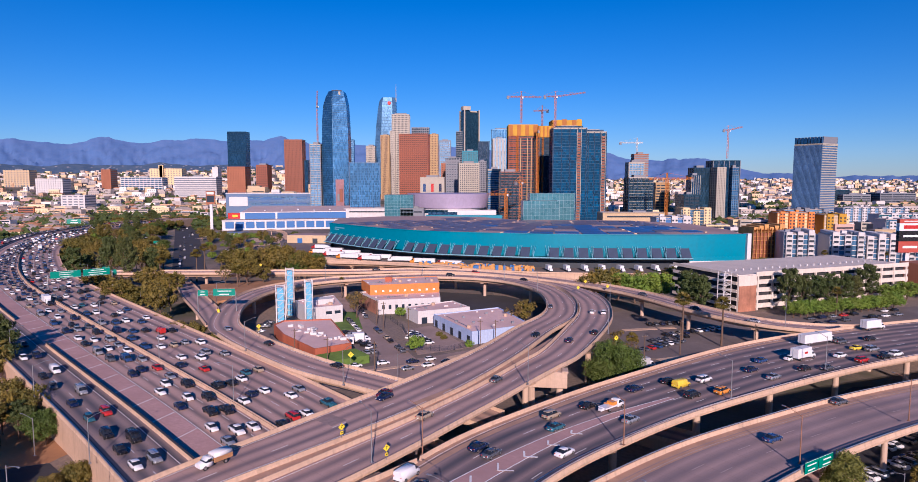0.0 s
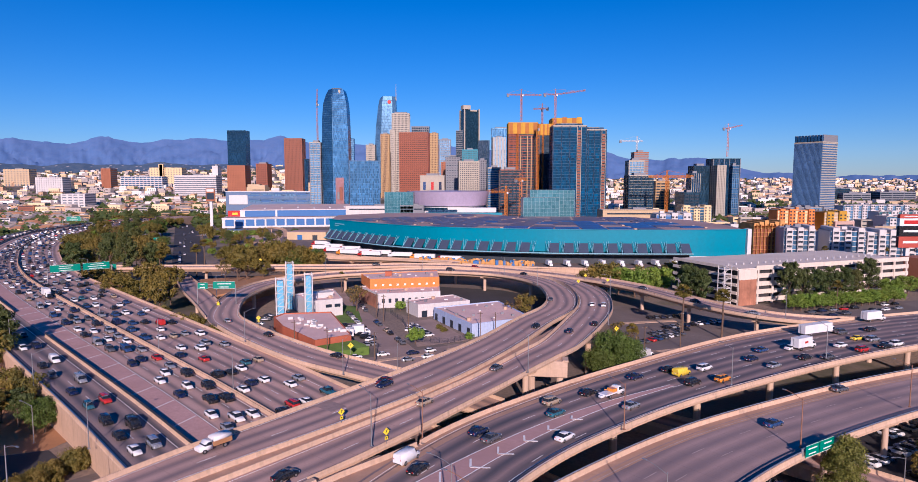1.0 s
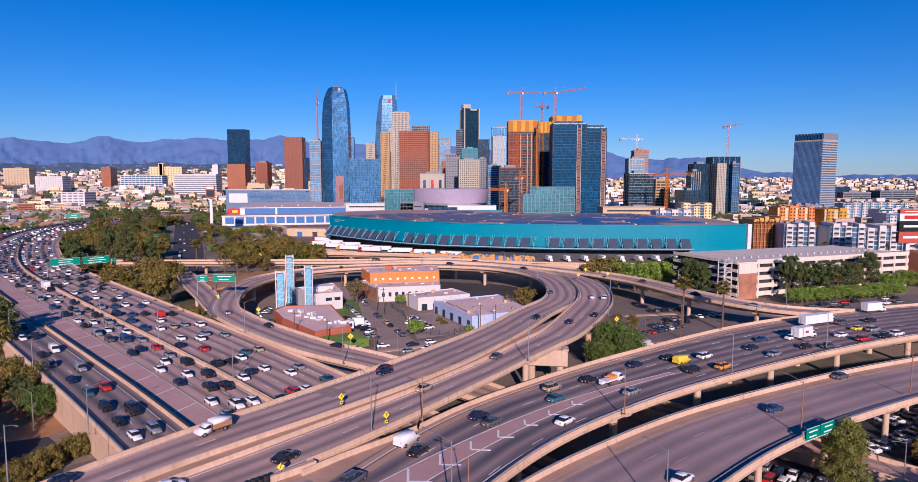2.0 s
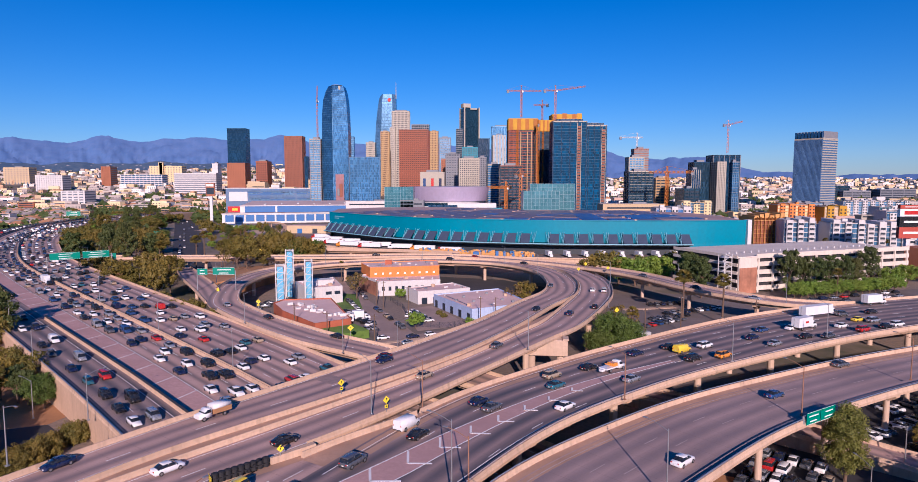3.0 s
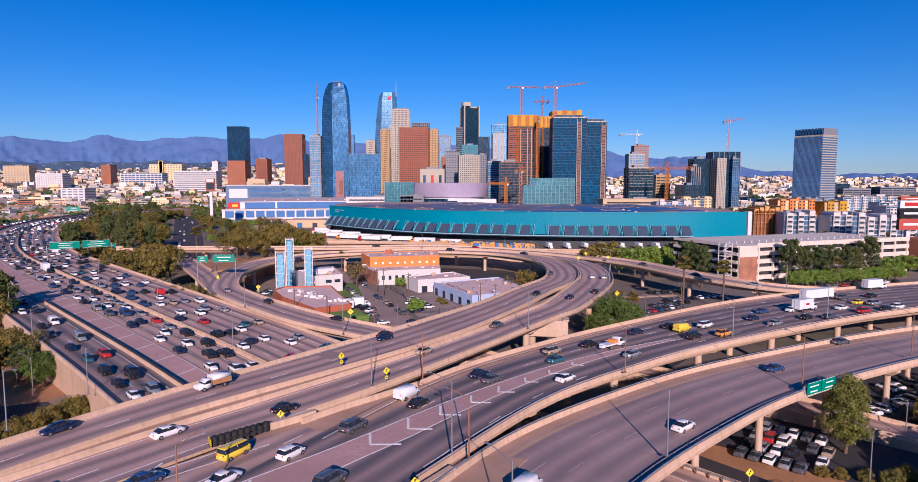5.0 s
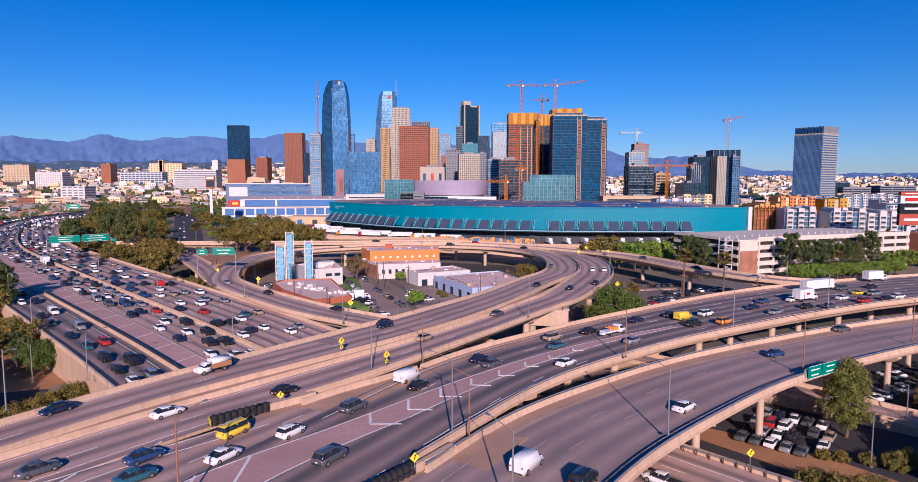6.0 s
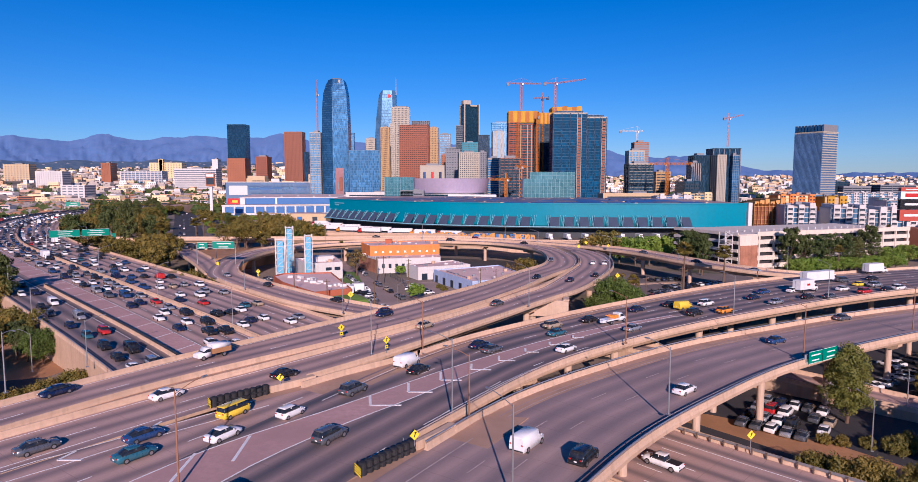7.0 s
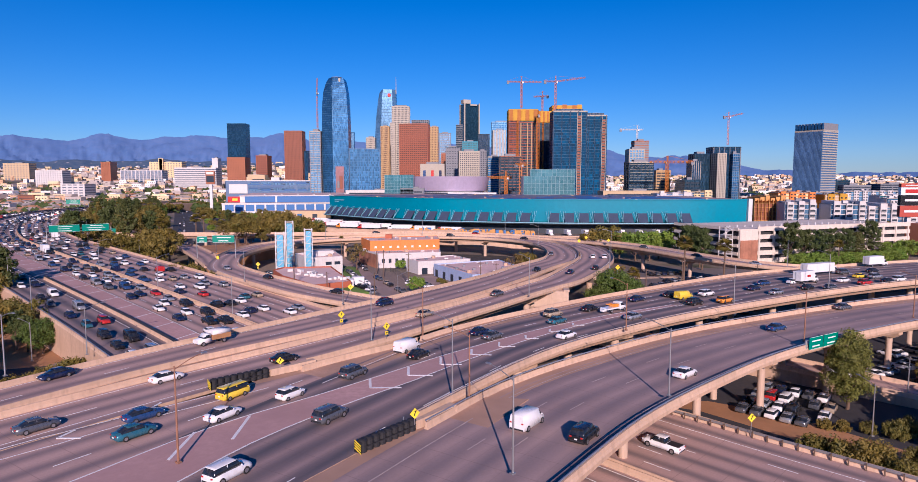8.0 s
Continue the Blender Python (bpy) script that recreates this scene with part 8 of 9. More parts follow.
def flats(x, y, w, d, h, rot, wall, label, bays, glass=None):
    """A block of flats: white slabs with a column of loggias, between set-back glazed bays with floor edges."""
    ob = thing("apartment_block", label, "building", pose(x, y, ground_z(x, y), 0, 0, rot), "blocks of flats")
    near = y < 540
    g = glass or GLASS_FLAT
    part("core", box_bm(w - 0.8, d - 2.2, h, (0, 1.1, -1)), wall, ob)
    part("glazing", box_bm(w - 1.4, 0.5, h - 0.8, (0, -d / 2 + 1.9, -0.5)), g, ob)
    part("roof", box_bm(w - 1, d - 2, 0.4, (0, 0.6, h - 0.9)), ROOFING[0], ob)
    n = max(2, round(w / (8.5 if near else 12)))
    pitch = w / n
    wm = shared(("loggia", near), lambda: box_bm(3.0 if near else 4.6, 0.5, 1.7), WINDOW)
    rm = shared(("rail", wall.name), lambda: box_bm(3.3, 0.5, 0.5), wall)
    em = shared(("floor_edge", round(w)), lambda: box_bm(w - 1.4, 0.7, 0.45), wall)
    rr = random.Random(int(x * 7 + y))
    nf = int(h / 3.5)
    glazing = bmesh.new()
    for k in range(nf):
        child("floor_edge", em, ob, Matrix.Translation((0, -d / 2 + 1.5, 3.5 * k + 3.0)))
    for i in range(n):
        sw = pitch * rr.uniform(0.48, 0.66)
        sx, top, o = -w / 2 + pitch * (i + 0.5), h + rr.choice((0, 0.6, 1.8, -2.6)), rr.uniform(0, 1.4)
        part("wall_slab", box_bm(sw, d - 0.5 + o, top + 1, (sx, 0.2 - o / 2, -1)), wall, ob)
        for k in range(nf):
            if not near:
                for q in (-0.28, 0.28):
                    box_bm(1.7, 0.4, 1.6, (sx + q * sw, -d / 2 + 0.35 - o, 3.5 * k + 1.3), 0, glazing)
            else:
                child("window", wm, ob, Matrix.Translation((sx, -d / 2 + 0.3 - o, 3.5 * k + 1.3)))
                child("balcony_rail", rm, ob, Matrix.Translation((sx, -d / 2 + 0.05 - o, 3.5 * k + 1.0)))
    if not near:
        part("facade_glazing", glazing, WINDOW, ob)["kind"] = "stuff"
    for k in range(3):
        part("roof_unit", box_bm(rr.uniform(2, 5), rr.uniform(2, 4), rr.uniform(1.2, 2.8), (rr.uniform(-0.4, 0.4) * w, rr.uniform(-0.2, 0.3) * d, h - 0.5)), STONE_GREY if k else wall, ob)
    return ob


GLASS_FLAT = glass_facade("blue_grey_glazing", (0.045, 0.13, 0.24), 0.3, (2.0, 3.5), 0.5)
flats(249, 462, 22, 24, 26, -12, WHITE_WALL, "white modern block of flats with blue glass bays", 5)
flats(279, 455, 24, 26, 25, -12, WHITE_WALL, "white modern block of flats with recessed balconies", 6)
flats(313, 463, 30, 24, 23, -12, WHITE_WALL, "white modern block of flats with a grey end", 7)
flats(346, 470, 26, 24, 24, -12, WHITE_WALL, "white modern block of flats at the corner", 6)
flats(330, 520, 60, 20, 19, 4, WHITE_WALL, "white flats behind the front row", 12)
flats(372, 700, 42, 22, 29, 0, ORANGE_WALL, "orange and yellow block of flats", 11, LOW_WALLS[6])
flats(411, 692, 26, 22, 27, 0, YELLOW_NET, "yellow ended block of flats", 7, STONE_BEIGE)
flats(470, 660, 52, 22, 24, 0, WHITE_WALL, "long white block of flats", 11)
flats(520, 740, 60, 22, 25, 0, WHITE_WALL, "white block of flats with glass bays", 12, GLASS_TEAL)
flats(430, 560, 46, 20, 22, 0, WHITE_WALL, "white low block of flats", 10)
flats(560, 850, 90, 22, 28, 0, WHITE_WALL, "row of white blocks of flats", 16, GLASS_SKY)
flats(450, 820, 60, 22, 27, 0, STONE_GREY, "blue grey block of flats", 12, GLASS_SKY)
flats(300, 800, 40, 22, 28, 0, LOW_WALLS[6], "cream block of flats", 8)
flats(200, 590, 34, 20, 30, 0, WHITE_WALL, "white and blue small block beyond the hall", 7, BLUE_PANEL)

site = thing("timber_frame_building", "orange timber frame building under construction in scaffold", "building", pose(236, 486, 0, 0, 0, 6))
part("core", box_bm(24, 18, 24, (0, 0, 0)), STONE_BROWN, site)
for k in range(8):
    part("scaffold_deck", box_bm(27, 21, 0.3, (0, 0, 3.3 * k + 1)), SITE_ORANGE, site)
for k in range(10):
    part("scaffold_post", box_bm(0.3, 21.4, 27, (-13.4 + 2.98 * k, 0, 0)), SITE_ORANGE, site)
for k in range(6):
    part("roof_truss", box_bm(3.4, 18, 2.0 + (k % 3), (-10.5 + 4.2 * k, 0, 26)), SITE_ORANGE, site)


PYLON_RED = surface("faded_red_panel", (0.42, 0.07, 0.04), 0.6, big=0.3, fine=2, amp=0.15)


def pylon():
    ob = thing("pylon_sign", "tall roadside pylon with stacked red, white and dark panels", "sign", pose(275, 384, 0, 0, 0, 4))
    part("pole", box_bm(2.2, 2.2, 38, (2, 1.6, 0)), WHITE_PANEL, ob)
    for z, h, c in ((37.2, 2.3, "red"), (32.5, 4.5, "white"), (26.1, 6.2, "black"), (19.0, 6.9, "red")):
        p = part("panel", box_bm(15, 2.4, h, (2, 0, z), 0.1), PYLON_RED if c == "red" else CAR_PAINT[c], ob, c + " sign panel")
        part("panel_mark", box_bm(9.5, 0.1, h * (0.5 if c == "white" else 0.2), (2, -1.25, z + h * (0.25 if c == "white" else 0.4))), CAR_PAINT["white" if c != "white" else "red"], ob)


pylon()
p2 = thing("pylon_sign", "red framed pylon sign above the boulevard", "sign", pose(-273, 690, 0, 0, 0, 4))
part("pole", box_bm(3, 1.6, 40, (0, 1, 0)), WHITE_PANEL, p2)
part("frame", box_bm(9.5, 2, 14, (0, 0, 38)), BRICK, p2, "red sign frame")
part("screen", box_bm(8, 0.3, 7, (0, -1.1, 40)), WINDOW, p2)
part("panel_mark", box_bm(7.5, 0.3, 2.5, (0, -1.1, 48.5)), CAR_PAINT["white"], p2)

for sx, sy, sw, sl in ((-449, 868, 60, "long low white roofed shed"), (-420, 760, 44, "low grey roofed shed"), (-330, 640, 40, "low white roofed shed beside the boulevard")):
    low_block(sx, sy, sw, 18, 6, 6, 2, 0, 1, sl)


def slip_road():
    road = spline([(-176, 640, 0.06, 8), (-196, 610, 0.06, 8), (-208, 580, 0.06, 8), (-206, 550, 0.06, 8.5), (-190, 524, 0.06, 9), (-168, 506, 0.06, 9)], 4.0)
    me = sweep("slip_road", road, lambda w: [(-w / 2, -0.3), (-w / 2, 0.14), (-w / 2 + 0.4, 0.14), (-w / 2 + 0.4, 0.0), (w / 2 - 0.4, 0.0), (w / 2 - 0.4, 0.14), (w / 2, 0.14), (w / 2, -0.3)], CONC_PALE)
    solid("slip_road", me, "curving pale concrete slip road with kerbs", "road", kind="structure")
    sheet("hall_forecourt", "pale paved forecourt before the white hall", [(-292, 690), (-200, 720), (-120, 660), (-150, 620), (-232, 660)], 0.04, CONC_PALE, "pavement")
    rr = random.Random(77)
    # small roofs and sheds scattered over the right-hand quarter
    for k in range(26):
        y = rr.uniform(540, 690)
        x = rr.uniform(0.42, 0.75) * y
        w = rr.uniform(12, 26)
        low_block(x, y, w, rr.uniform(10, 18), rr.choice((6, 8, 10, 13, 16)), rr.choice((0, 6, -6)), rr.choice((2, 2, 1, 0, 7, 2)), rr.choice((0, 0, 1)), 2)
    for k in range(14):
        y = rr.uniform(700, 800)
        x = rr.uniform(0.40, 0.72) * y
        low_block(x, y, rr.uniform(14, 30), 14, rr.choice((14, 18, 22)), 0, rr.choice((2, 2, 6, 1)), 0, 3)


slip_road()


def grass_bank():
    """The raised green bank that the brick workshop stands behind."""
    top = [(-76, 244), (-68, 229), (-49.5, 207.5), (-36.8, 216.5)]
    foot = [(-81, 240), (-72, 222), (-51, 199), (-31, 212)]
    verts = [(*p, 3.9) for p in top] + [(*p, 2.8) for p in foot] + [(*p, -0.3) for p in foot]
    faces = [(i, i + 1, 5 + i, 4 + i)[::-1] for i in range(3)] + [(4 + i, 5 + i, 9 + i, 8 + i)[::-1] for i in range(3)] + [(3, 7, 11), (0, 8, 4)]
    solid("grass_bank", mesh_of("grass_bank", verts, faces, [ASPHALT_OLD, GRASS], [0, 0, 1, 0, 0, 1, 1, 0]), "paved and grassy bank before the brick workshop", "lawn", kind="structure")


grass_bank()


# ---- trees ----
def crown_mesh(name, seed, rx, rz, z0, clumps, per, leaf, mat, shape="round", wide=1.0):
    """Many small leaf blades in uneven clumps with gaps between them."""
    rr = random.Random(seed)
    verts, faces = [], []
    for c in range(clumps):
        while True:
            x, y, z = rr.uniform(-1, 1), rr.uniform(-1, 1), rr.uniform(-1, 1)
            r2 = x * x + y * y + z * z
            if 0.12 < r2 < 1:
                break
        if shape == "tall":
            k = 1.0 - 0.55 * (z * 0.5 + 0.5) ** 1.4
            x, y = x * k, y * k
        if shape == "flat":
            z = max(z, -0.45)
        cx, cy, cz = x * rx, y * rx * wide, z0 + (z + 1) * rz
        cr = rx * rr.uniform(0.16, 0.34)
        for _ in range(per):
            u = Vector((rr.gauss(0, 1), rr.gauss(0, 1), rr.gauss(0, 0.8)))
            u = u.normalized() * cr * rr.uniform(0.55, 1.05)
            p = Vector((cx, cy, cz)) + u
            nrm = (u.normalized() + Vector((rr.uniform(-0.7, 0.7), rr.uniform(-0.7, 0.7), rr.uniform(-0.3, 0.8)))).normalized()
            a = nrm.orthogonal().normalized()
            a.rotate(Matrix.Rotation(rr.uniform(0, 6.28), 3, nrm))
            b = nrm.cross(a)
            s = leaf * rr.uniform(0.6, 1.35)
            b0 = len(verts)
            verts += [p - a * s, p + b * s * 0.45 + nrm * s * 0.12, p + a * s, p - b * s * 0.45 + nrm * s * 0.12]
            faces.append((b0, b0 + 1, b0 + 2, b0 + 3))
    return mesh_of(name, verts, faces, mat)


def trunk_mesh(name, seed, h, r, spread, limbs=6):
    rr = random.Random(seed)
    bm = bmesh.new()
    p = Vector((0, 0, -0.4))
    n = 5
    pts = [p]
    for i in range(n):
        p = p + Vector((rr.uniform(-0.25, 0.25), rr.uniform(-0.25, 0.25), (h + 0.4) / n))
        pts.append(p)
    for i, (a, b) in enumerate(zip(pts, pts[1:])):
        d = b - a
        cyl_bm(r * (1 - 0.13 * i), r * (1 - 0.13 * (i + 1)), d.length * 1.03, a, 8, bm, d.to_track_quat("Z", "Y").to_matrix().to_4x4())
    for k in range(limbs):
        a = pts[2 + k % 3]
        ang = 6.28 * k / limbs + rr.uniform(-0.3, 0.3)
        d = Vector((math.cos(ang) * spread * rr.uniform(0.6, 1), math.sin(ang) * spread * rr.uniform(0.6, 1), h * rr.uniform(0.3, 0.55)))
        cyl_bm(r * 0.42, r * 0.14, d.length, a, 6, bm, d.to_track_quat("Z", "Y").to_matrix().to_4x4())
    me = bpy.data.meshes.new(name)
    bm.to_mesh(me)
    bm.free()
    me.materials.append(BARK)
    return me


KINDS = {}


def make_kind(key, name, label, trunk, crown, category="tree"):
    if trunk:
        ob = thing(name, label, category, pose(0, -400, -60), "trees of the interchange")
        child("trunk", trunk, ob)
        child("crown", crown, ob)
    else:
        ob = solid(name, crown, label, category, pose(0, -400, -60), "bushes")
    KINDS[key] = ob


make_kind("olive_a", "broadleaf_tree", "olive green broadleaf tree with an uneven crown", trunk_mesh("trunk", 1, 5, 0.32, 3), crown_mesh("crown", 1, 4.6, 3.8, 3.0, 60, 42, 0.40, LEAF[0]))
make_kind("olive_b", "broadleaf_tree", "dry olive tree with a wide open crown", trunk_mesh("trunk", 2, 5.5, 0.36, 3.6), crown_mesh("crown", 2, 5.4, 3.2, 4.0, 62, 42, 0.42, LEAF[0], "flat"))
make_kind("green_a", "broadleaf_tree", "bright green round broadleaf tree", trunk_mesh("trunk", 3, 4, 0.3, 3), crown_mesh("crown", 3, 4.4, 3.5, 2.0, 66, 44, 0.38, LEAF[1]))
make_kind("dark_a", "eucalyptus_tree", "tall dark green eucalyptus with a ragged crown", trunk_mesh("trunk", 4, 9, 0.38, 3), crown_mesh("crown", 4, 3.8, 6.4, 4.0, 70, 64, 0.33, LEAF[2]))
make_kind("deep_a", "broadleaf_tree", "dense deep green broadleaf tree below the viaduct", trunk_mesh("trunk", 14, 4, 0.34, 3), crown_mesh("crown", 14, 4.6, 3.7, 2.0, 110, 110, 0.22, LEAF[3]))
make_kind("tall_a", "tall_tree", "tall yellow green tree with a tapering crown", trunk_mesh("trunk", 5, 10, 0.34, 2.6), crown_mesh("crown", 5, 4.6, 7.4, 2.2, 130, 150, 0.21, LEAF[4], "tall"))
make_kind("dry_a", "dry_tree", "brownish dry tree with thin foliage", trunk_mesh("trunk", 6, 6, 0.26, 3, 9), crown_mesh("crown", 6, 3.8, 3.6, 3.2, 26, 22, 0.36, LEAF[5]))
make_kind("bush_a", "bush", "low olive green bush", None, crown_mesh("crown", 7, 2.4, 1.5, -0.2, 46, 90, 0.17, LEAF[0], "flat"), "bush")
make_kind("bush_b", "bush", "clipped bright green bush", None, crown_mesh("crown", 8, 2.6, 1.9, -0.1, 46, 60, 0.205, LEAF[1], "flat"), "bush")


def palm_kind():
    rr = random.Random(9)
    ob = thing("palm_tree", "tall fan palm with a shaggy brown skirt", "tree", pose(6, -400, -60), "palm trees")
    bm = bmesh.new()
    for i in range(6):
        cyl_bm(0.34 - 0.02 * i, 0.32 - 0.02 * i, 2.4, (0.05 * math.sin(i), 0.04 * i, -0.4 + 2.3 * i), 9, bm)
    part("trunk", bm, BARK, ob)

    def fronds(n, low, high, L_, seed):
        verts, faces = [], []
        for k in range(n):
            ang, el = rr.uniform(0, 6.28), rr.uniform(low, high)
            d = Vector((math.cos(ang) * math.cos(el), math.sin(ang) * math.cos(el), math.sin(el)))
            s = Vector((-math.sin(ang), math.cos(ang), 0))
            for j in range(-3, 4):
                tip = d * L_ * (1 - 0.06 * abs(j)) + s * j * 0.26 * L_ * 0.6 + Vector((0, 0, -0.35 * L_ * 0.4))
                base = d * L_ * 0.35
                b0 = len(verts)
                o = Vector((0, 0, 13.2))
                mid = base.lerp(tip, 0.5) + Vector((0, 0, 0.12))
                verts += [o + base, o + mid - s * 0.16, o + tip, o + mid + s * 0.16]
                faces.append((b0, b0 + 1, b0 + 2, b0 + 3))
        return verts, faces
    v, f = fronds(60, -0.5, 1.35, 2.9, 1)
    child("crown", mesh_of("crown", v, f, LEAF[0]), ob)
    v, f = fronds(40, -1.35, -0.55, 1.7, 2)
    child("skirt", mesh_of("skirt", v, f, LEAF[5]), ob, None, "brown dead frond skirt")
    KINDS["palm"] = ob


palm_kind()
TREES_RNG = random.Random(21)


def plant(key, x, y, z=None, s=1.0, squash=1.0):
    ob = copy_thing(KINDS[key], pose(x, y, ground_z(x, y) if z is None else z, 0, 0, TREES_RNG.uniform(0, 360)))
    ob.scale = (s, s, s * squash)
    return ob


def belts():
    rr = random.Random(33)
    # between the freeway and the boulevard
    for k in range(74):
        f = (k / 73) ** 1.15
        s = 215 + f * 560
        p, h = at_s(FWR, s, 13.5 + rr.random() * (14 + 40 * min(1, f * 2)))
        if p[1] < 330 and p[0] / p[1] > -0.46 or p[0] / p[1] > -0.40:
            continue
        if p[1] > 385 and p[0] / p[1] > -0.475:
            continue
        plant(rr.choice(("olive_a", "olive_b", "olive_a", "dark_a", "dry_a", "olive_b")), p[0], p[1], rr.uniform(0, 2.5), rr.uniform(0.75, 1.6), rr.uniform(0.85, 1.3))
    for k in range(16):
        plant("bush_a", *at_s(FWR, 240 + 9 * k, 11.5 + rr.random() * 3)[0][:2], 5.5 * max(0, 1 - k / 30), rr.uniform(0.9, 1.8))
    # behind the crossing viaduct
    for k in range(26):
        plant(("olive_a", "olive_b", "olive_a", "deep_a", "dry_a")[k % 5], -146 + 2.3 * k + rr.uniform(-3, 3), rr.uniform(384, 416), 2.0, rr.uniform(1.25, 1.65) if 4 < k < 22 else rr.uniform(0.9, 1.3), rr.uniform(1.0, 1.25))
    for x, y, key, s in ((-126, 334, "dry_a", 1.2), (-122, 344, "dry_a", 1.1), (-115, 336, "olive_b", 1.35), (-108, 342, "olive_a", 0.9), (-152, 330, "olive_a", 1.2)):
        plant(key, x, y, 6.4 if x > -140 else 2.0, s)
    for k in range(24):
        y = rr.uniform(440, 900)
        plant(rr.choice(("olive_a", "green_a", "olive_b", "dark_a")), -rr.uniform(0.48, 0.57) * y, y, 0, rr.uniform(0.8, 1.25))
    for k in range(10):
        plant("olive_a" if k % 2 else "green_a", -0.398 * (500 + 42 * k) + rr.uniform(-3, 3), 500 + 42 * k, 0, 0.75)
    for k in range(46):
        y = rr.uniform(520, 1000)
        x = -rr.uniform(0.475, 0.62) * y
        if not near_road(x, y, 19):
            plant(rr.choice(("olive_a", "green_a", "olive_b", "dark_a", "bush_b")), x, y, 0, rr.uniform(0.8, 1.25))
    s = 620.0
    while s < FWR["S"][-1] - 5:
        p, h = at_s(FWR, s, 13 + rr.random() * 9)
        if p[1] > 480 and not -0.475 < p[0] / p[1] < -0.40:
            plant(rr.choice(("olive_a", "olive_b", "green_a", "bush_a")), p[0], p[1], 0, rr.uniform(0.9, 1.4))
        s += 11
    for k in range(13):
        plant("bush_b", -272 + 4.2 * k, 694 + rr.uniform(-1, 1), 0, rr.uniform(1.3, 1.7))
    for k in range(12):
        y = rr.uniform(470, 720)
        plant(rr.choice(("green_a", "bush_b", "olive_a", "palm")), -rr.uniform(0.33, 0.39) * y, y, 0, rr.uniform(0.6, 0.9))
    for k in range(12):
        y = 930 + rr.uniform(-12, 20)
        plant(rr.choice(("olive_a", "olive_b", "green_a")), -(0.38 + 0.009 * k) * y, y, 0, rr.uniform(0.9, 1.2))
    for k in range(16):
        y = rr.uniform(440, 660)
        plant(rr.choice(("olive_a", "green_a", "olive_b", "deep_a", "palm")), -rr.uniform(0.468, 0.515) * y, y, 0, rr.uniform(0.8, 1.25))
    for k in range(30):
        y = rr.uniform(420, 690)
        x = -y * rr.uniform(0.25, 0.385)
        if x < -y * 0.33 or y > 520:
            plant(rr.choice(("olive_a", "green_a", "dark_a", "olive_b", "palm", "dry_a", "bush_b", "deep_a")), x, y, 0, rr.uniform(0.55, 1.05))
    for x, y, sc in ((-262, 652, 1.3), (-254, 640, 1.2), (-272, 662, 1.35), (-246, 650, 1.1)):
        plant("olive_a", x, y, 0, sc)
    for k in range(20):
        y = rr.uniform(560, 1000)
        plant(rr.choice(("olive_a", "deep_a", "dark_a", "olive_b", "palm")), -y * rr.uniform(0.472, 0.53), y, 0, rr.uniform(0.8, 1.35))
    for x, y, sc in ((-192, 404, 1.2), (-150, 392, 1.1), (-176, 366, 1.25), (-204, 420, 1.2)):
        plant("palm", x, y, 0, sc)
    # where the freeway passes over the boulevard
    cross = min(np.arange(500, FWR["S"][-1] - 10, 2.0), key=lambda q: abs(at_s(FWR, q, 9.6)[0][0] / at_s(FWR, q, 9.6)[0][1] + 0.44))
    p, h = at_s(FWR, float(cross), 9.75)
    mouth = thing("underpass", "dark underpass mouth below the freeway with a pale lintel", "underpass", pose(p[0], p[1], 0, 0, 0, h), kind="structure")
    # flat dark box on the wall, in place of the shaded underpass
    part("opening", box_bm(24, 0.5, 5.2), DOCK_DARK, mouth)
    part("lintel", box_bm(26, 0.7, 0.9, (0, 0, 5.2)), CONC_PALE, mouth)
    for ds in range(-90, 91, 9):
        if abs(ds) > 16 and 0 < cross + ds < FWR["S"][-1]:
            p, h = at_s(FWR, float(cross + ds), 14 + rr.random() * 7)
            plant(rr.choice(("olive_a", "olive_b", "green_a", "deep_a")), p[0], p[1], 0, rr.uniform(0.9, 1.3))
    # right side groups
    for x in range(70, 112, 7):
        plant("green_a" if x > 80 else "olive_a", x, 322 + rr.uniform(-4, 6), 0, rr.uniform(1.5, 1.95))
    for x, y in ((108, 292), (112, 286), (114, 294), (110, 300)):
        plant("dark_a", x, y, 0, rr.uniform(1.15, 1.35))
    for x in range(158, 214, 8):
        plant("dark_a", x, 296 + (x - 156) * 0.32 + rr.uniform(-2, 2), 0, rr.uniform(0.95, 1.35))
    for k, x in enumerate(range(154, 216, 4)):
        plant("green_a", x, 284 + (x - 154) * 0.33, 0, rr.uniform(0.9, 1.05), 0.9)
    for x, y in ((222, 318), (236, 326), (250, 330), (262, 338)):
        plant("green_a", x, y, 0, 1.2)
    for x, y in ((228, 432), (236, 436), (246, 438), (214, 440), (222, 428), (262, 436)):
        plant("olive_a", x, y, 0, 0.9)
    plant("deep_a", 47, 189, 0, 1.25, 1.15)
    plant("deep_a", 42.5, 186, 0, 0.95)
    plant("deep_a", 53, 193, 0, 1.1)
    plant("dry_a", 55, 207, 0, 1.3)
    plant("tall_a", 69.3, 107.8, 0, 0.95, 0.9)
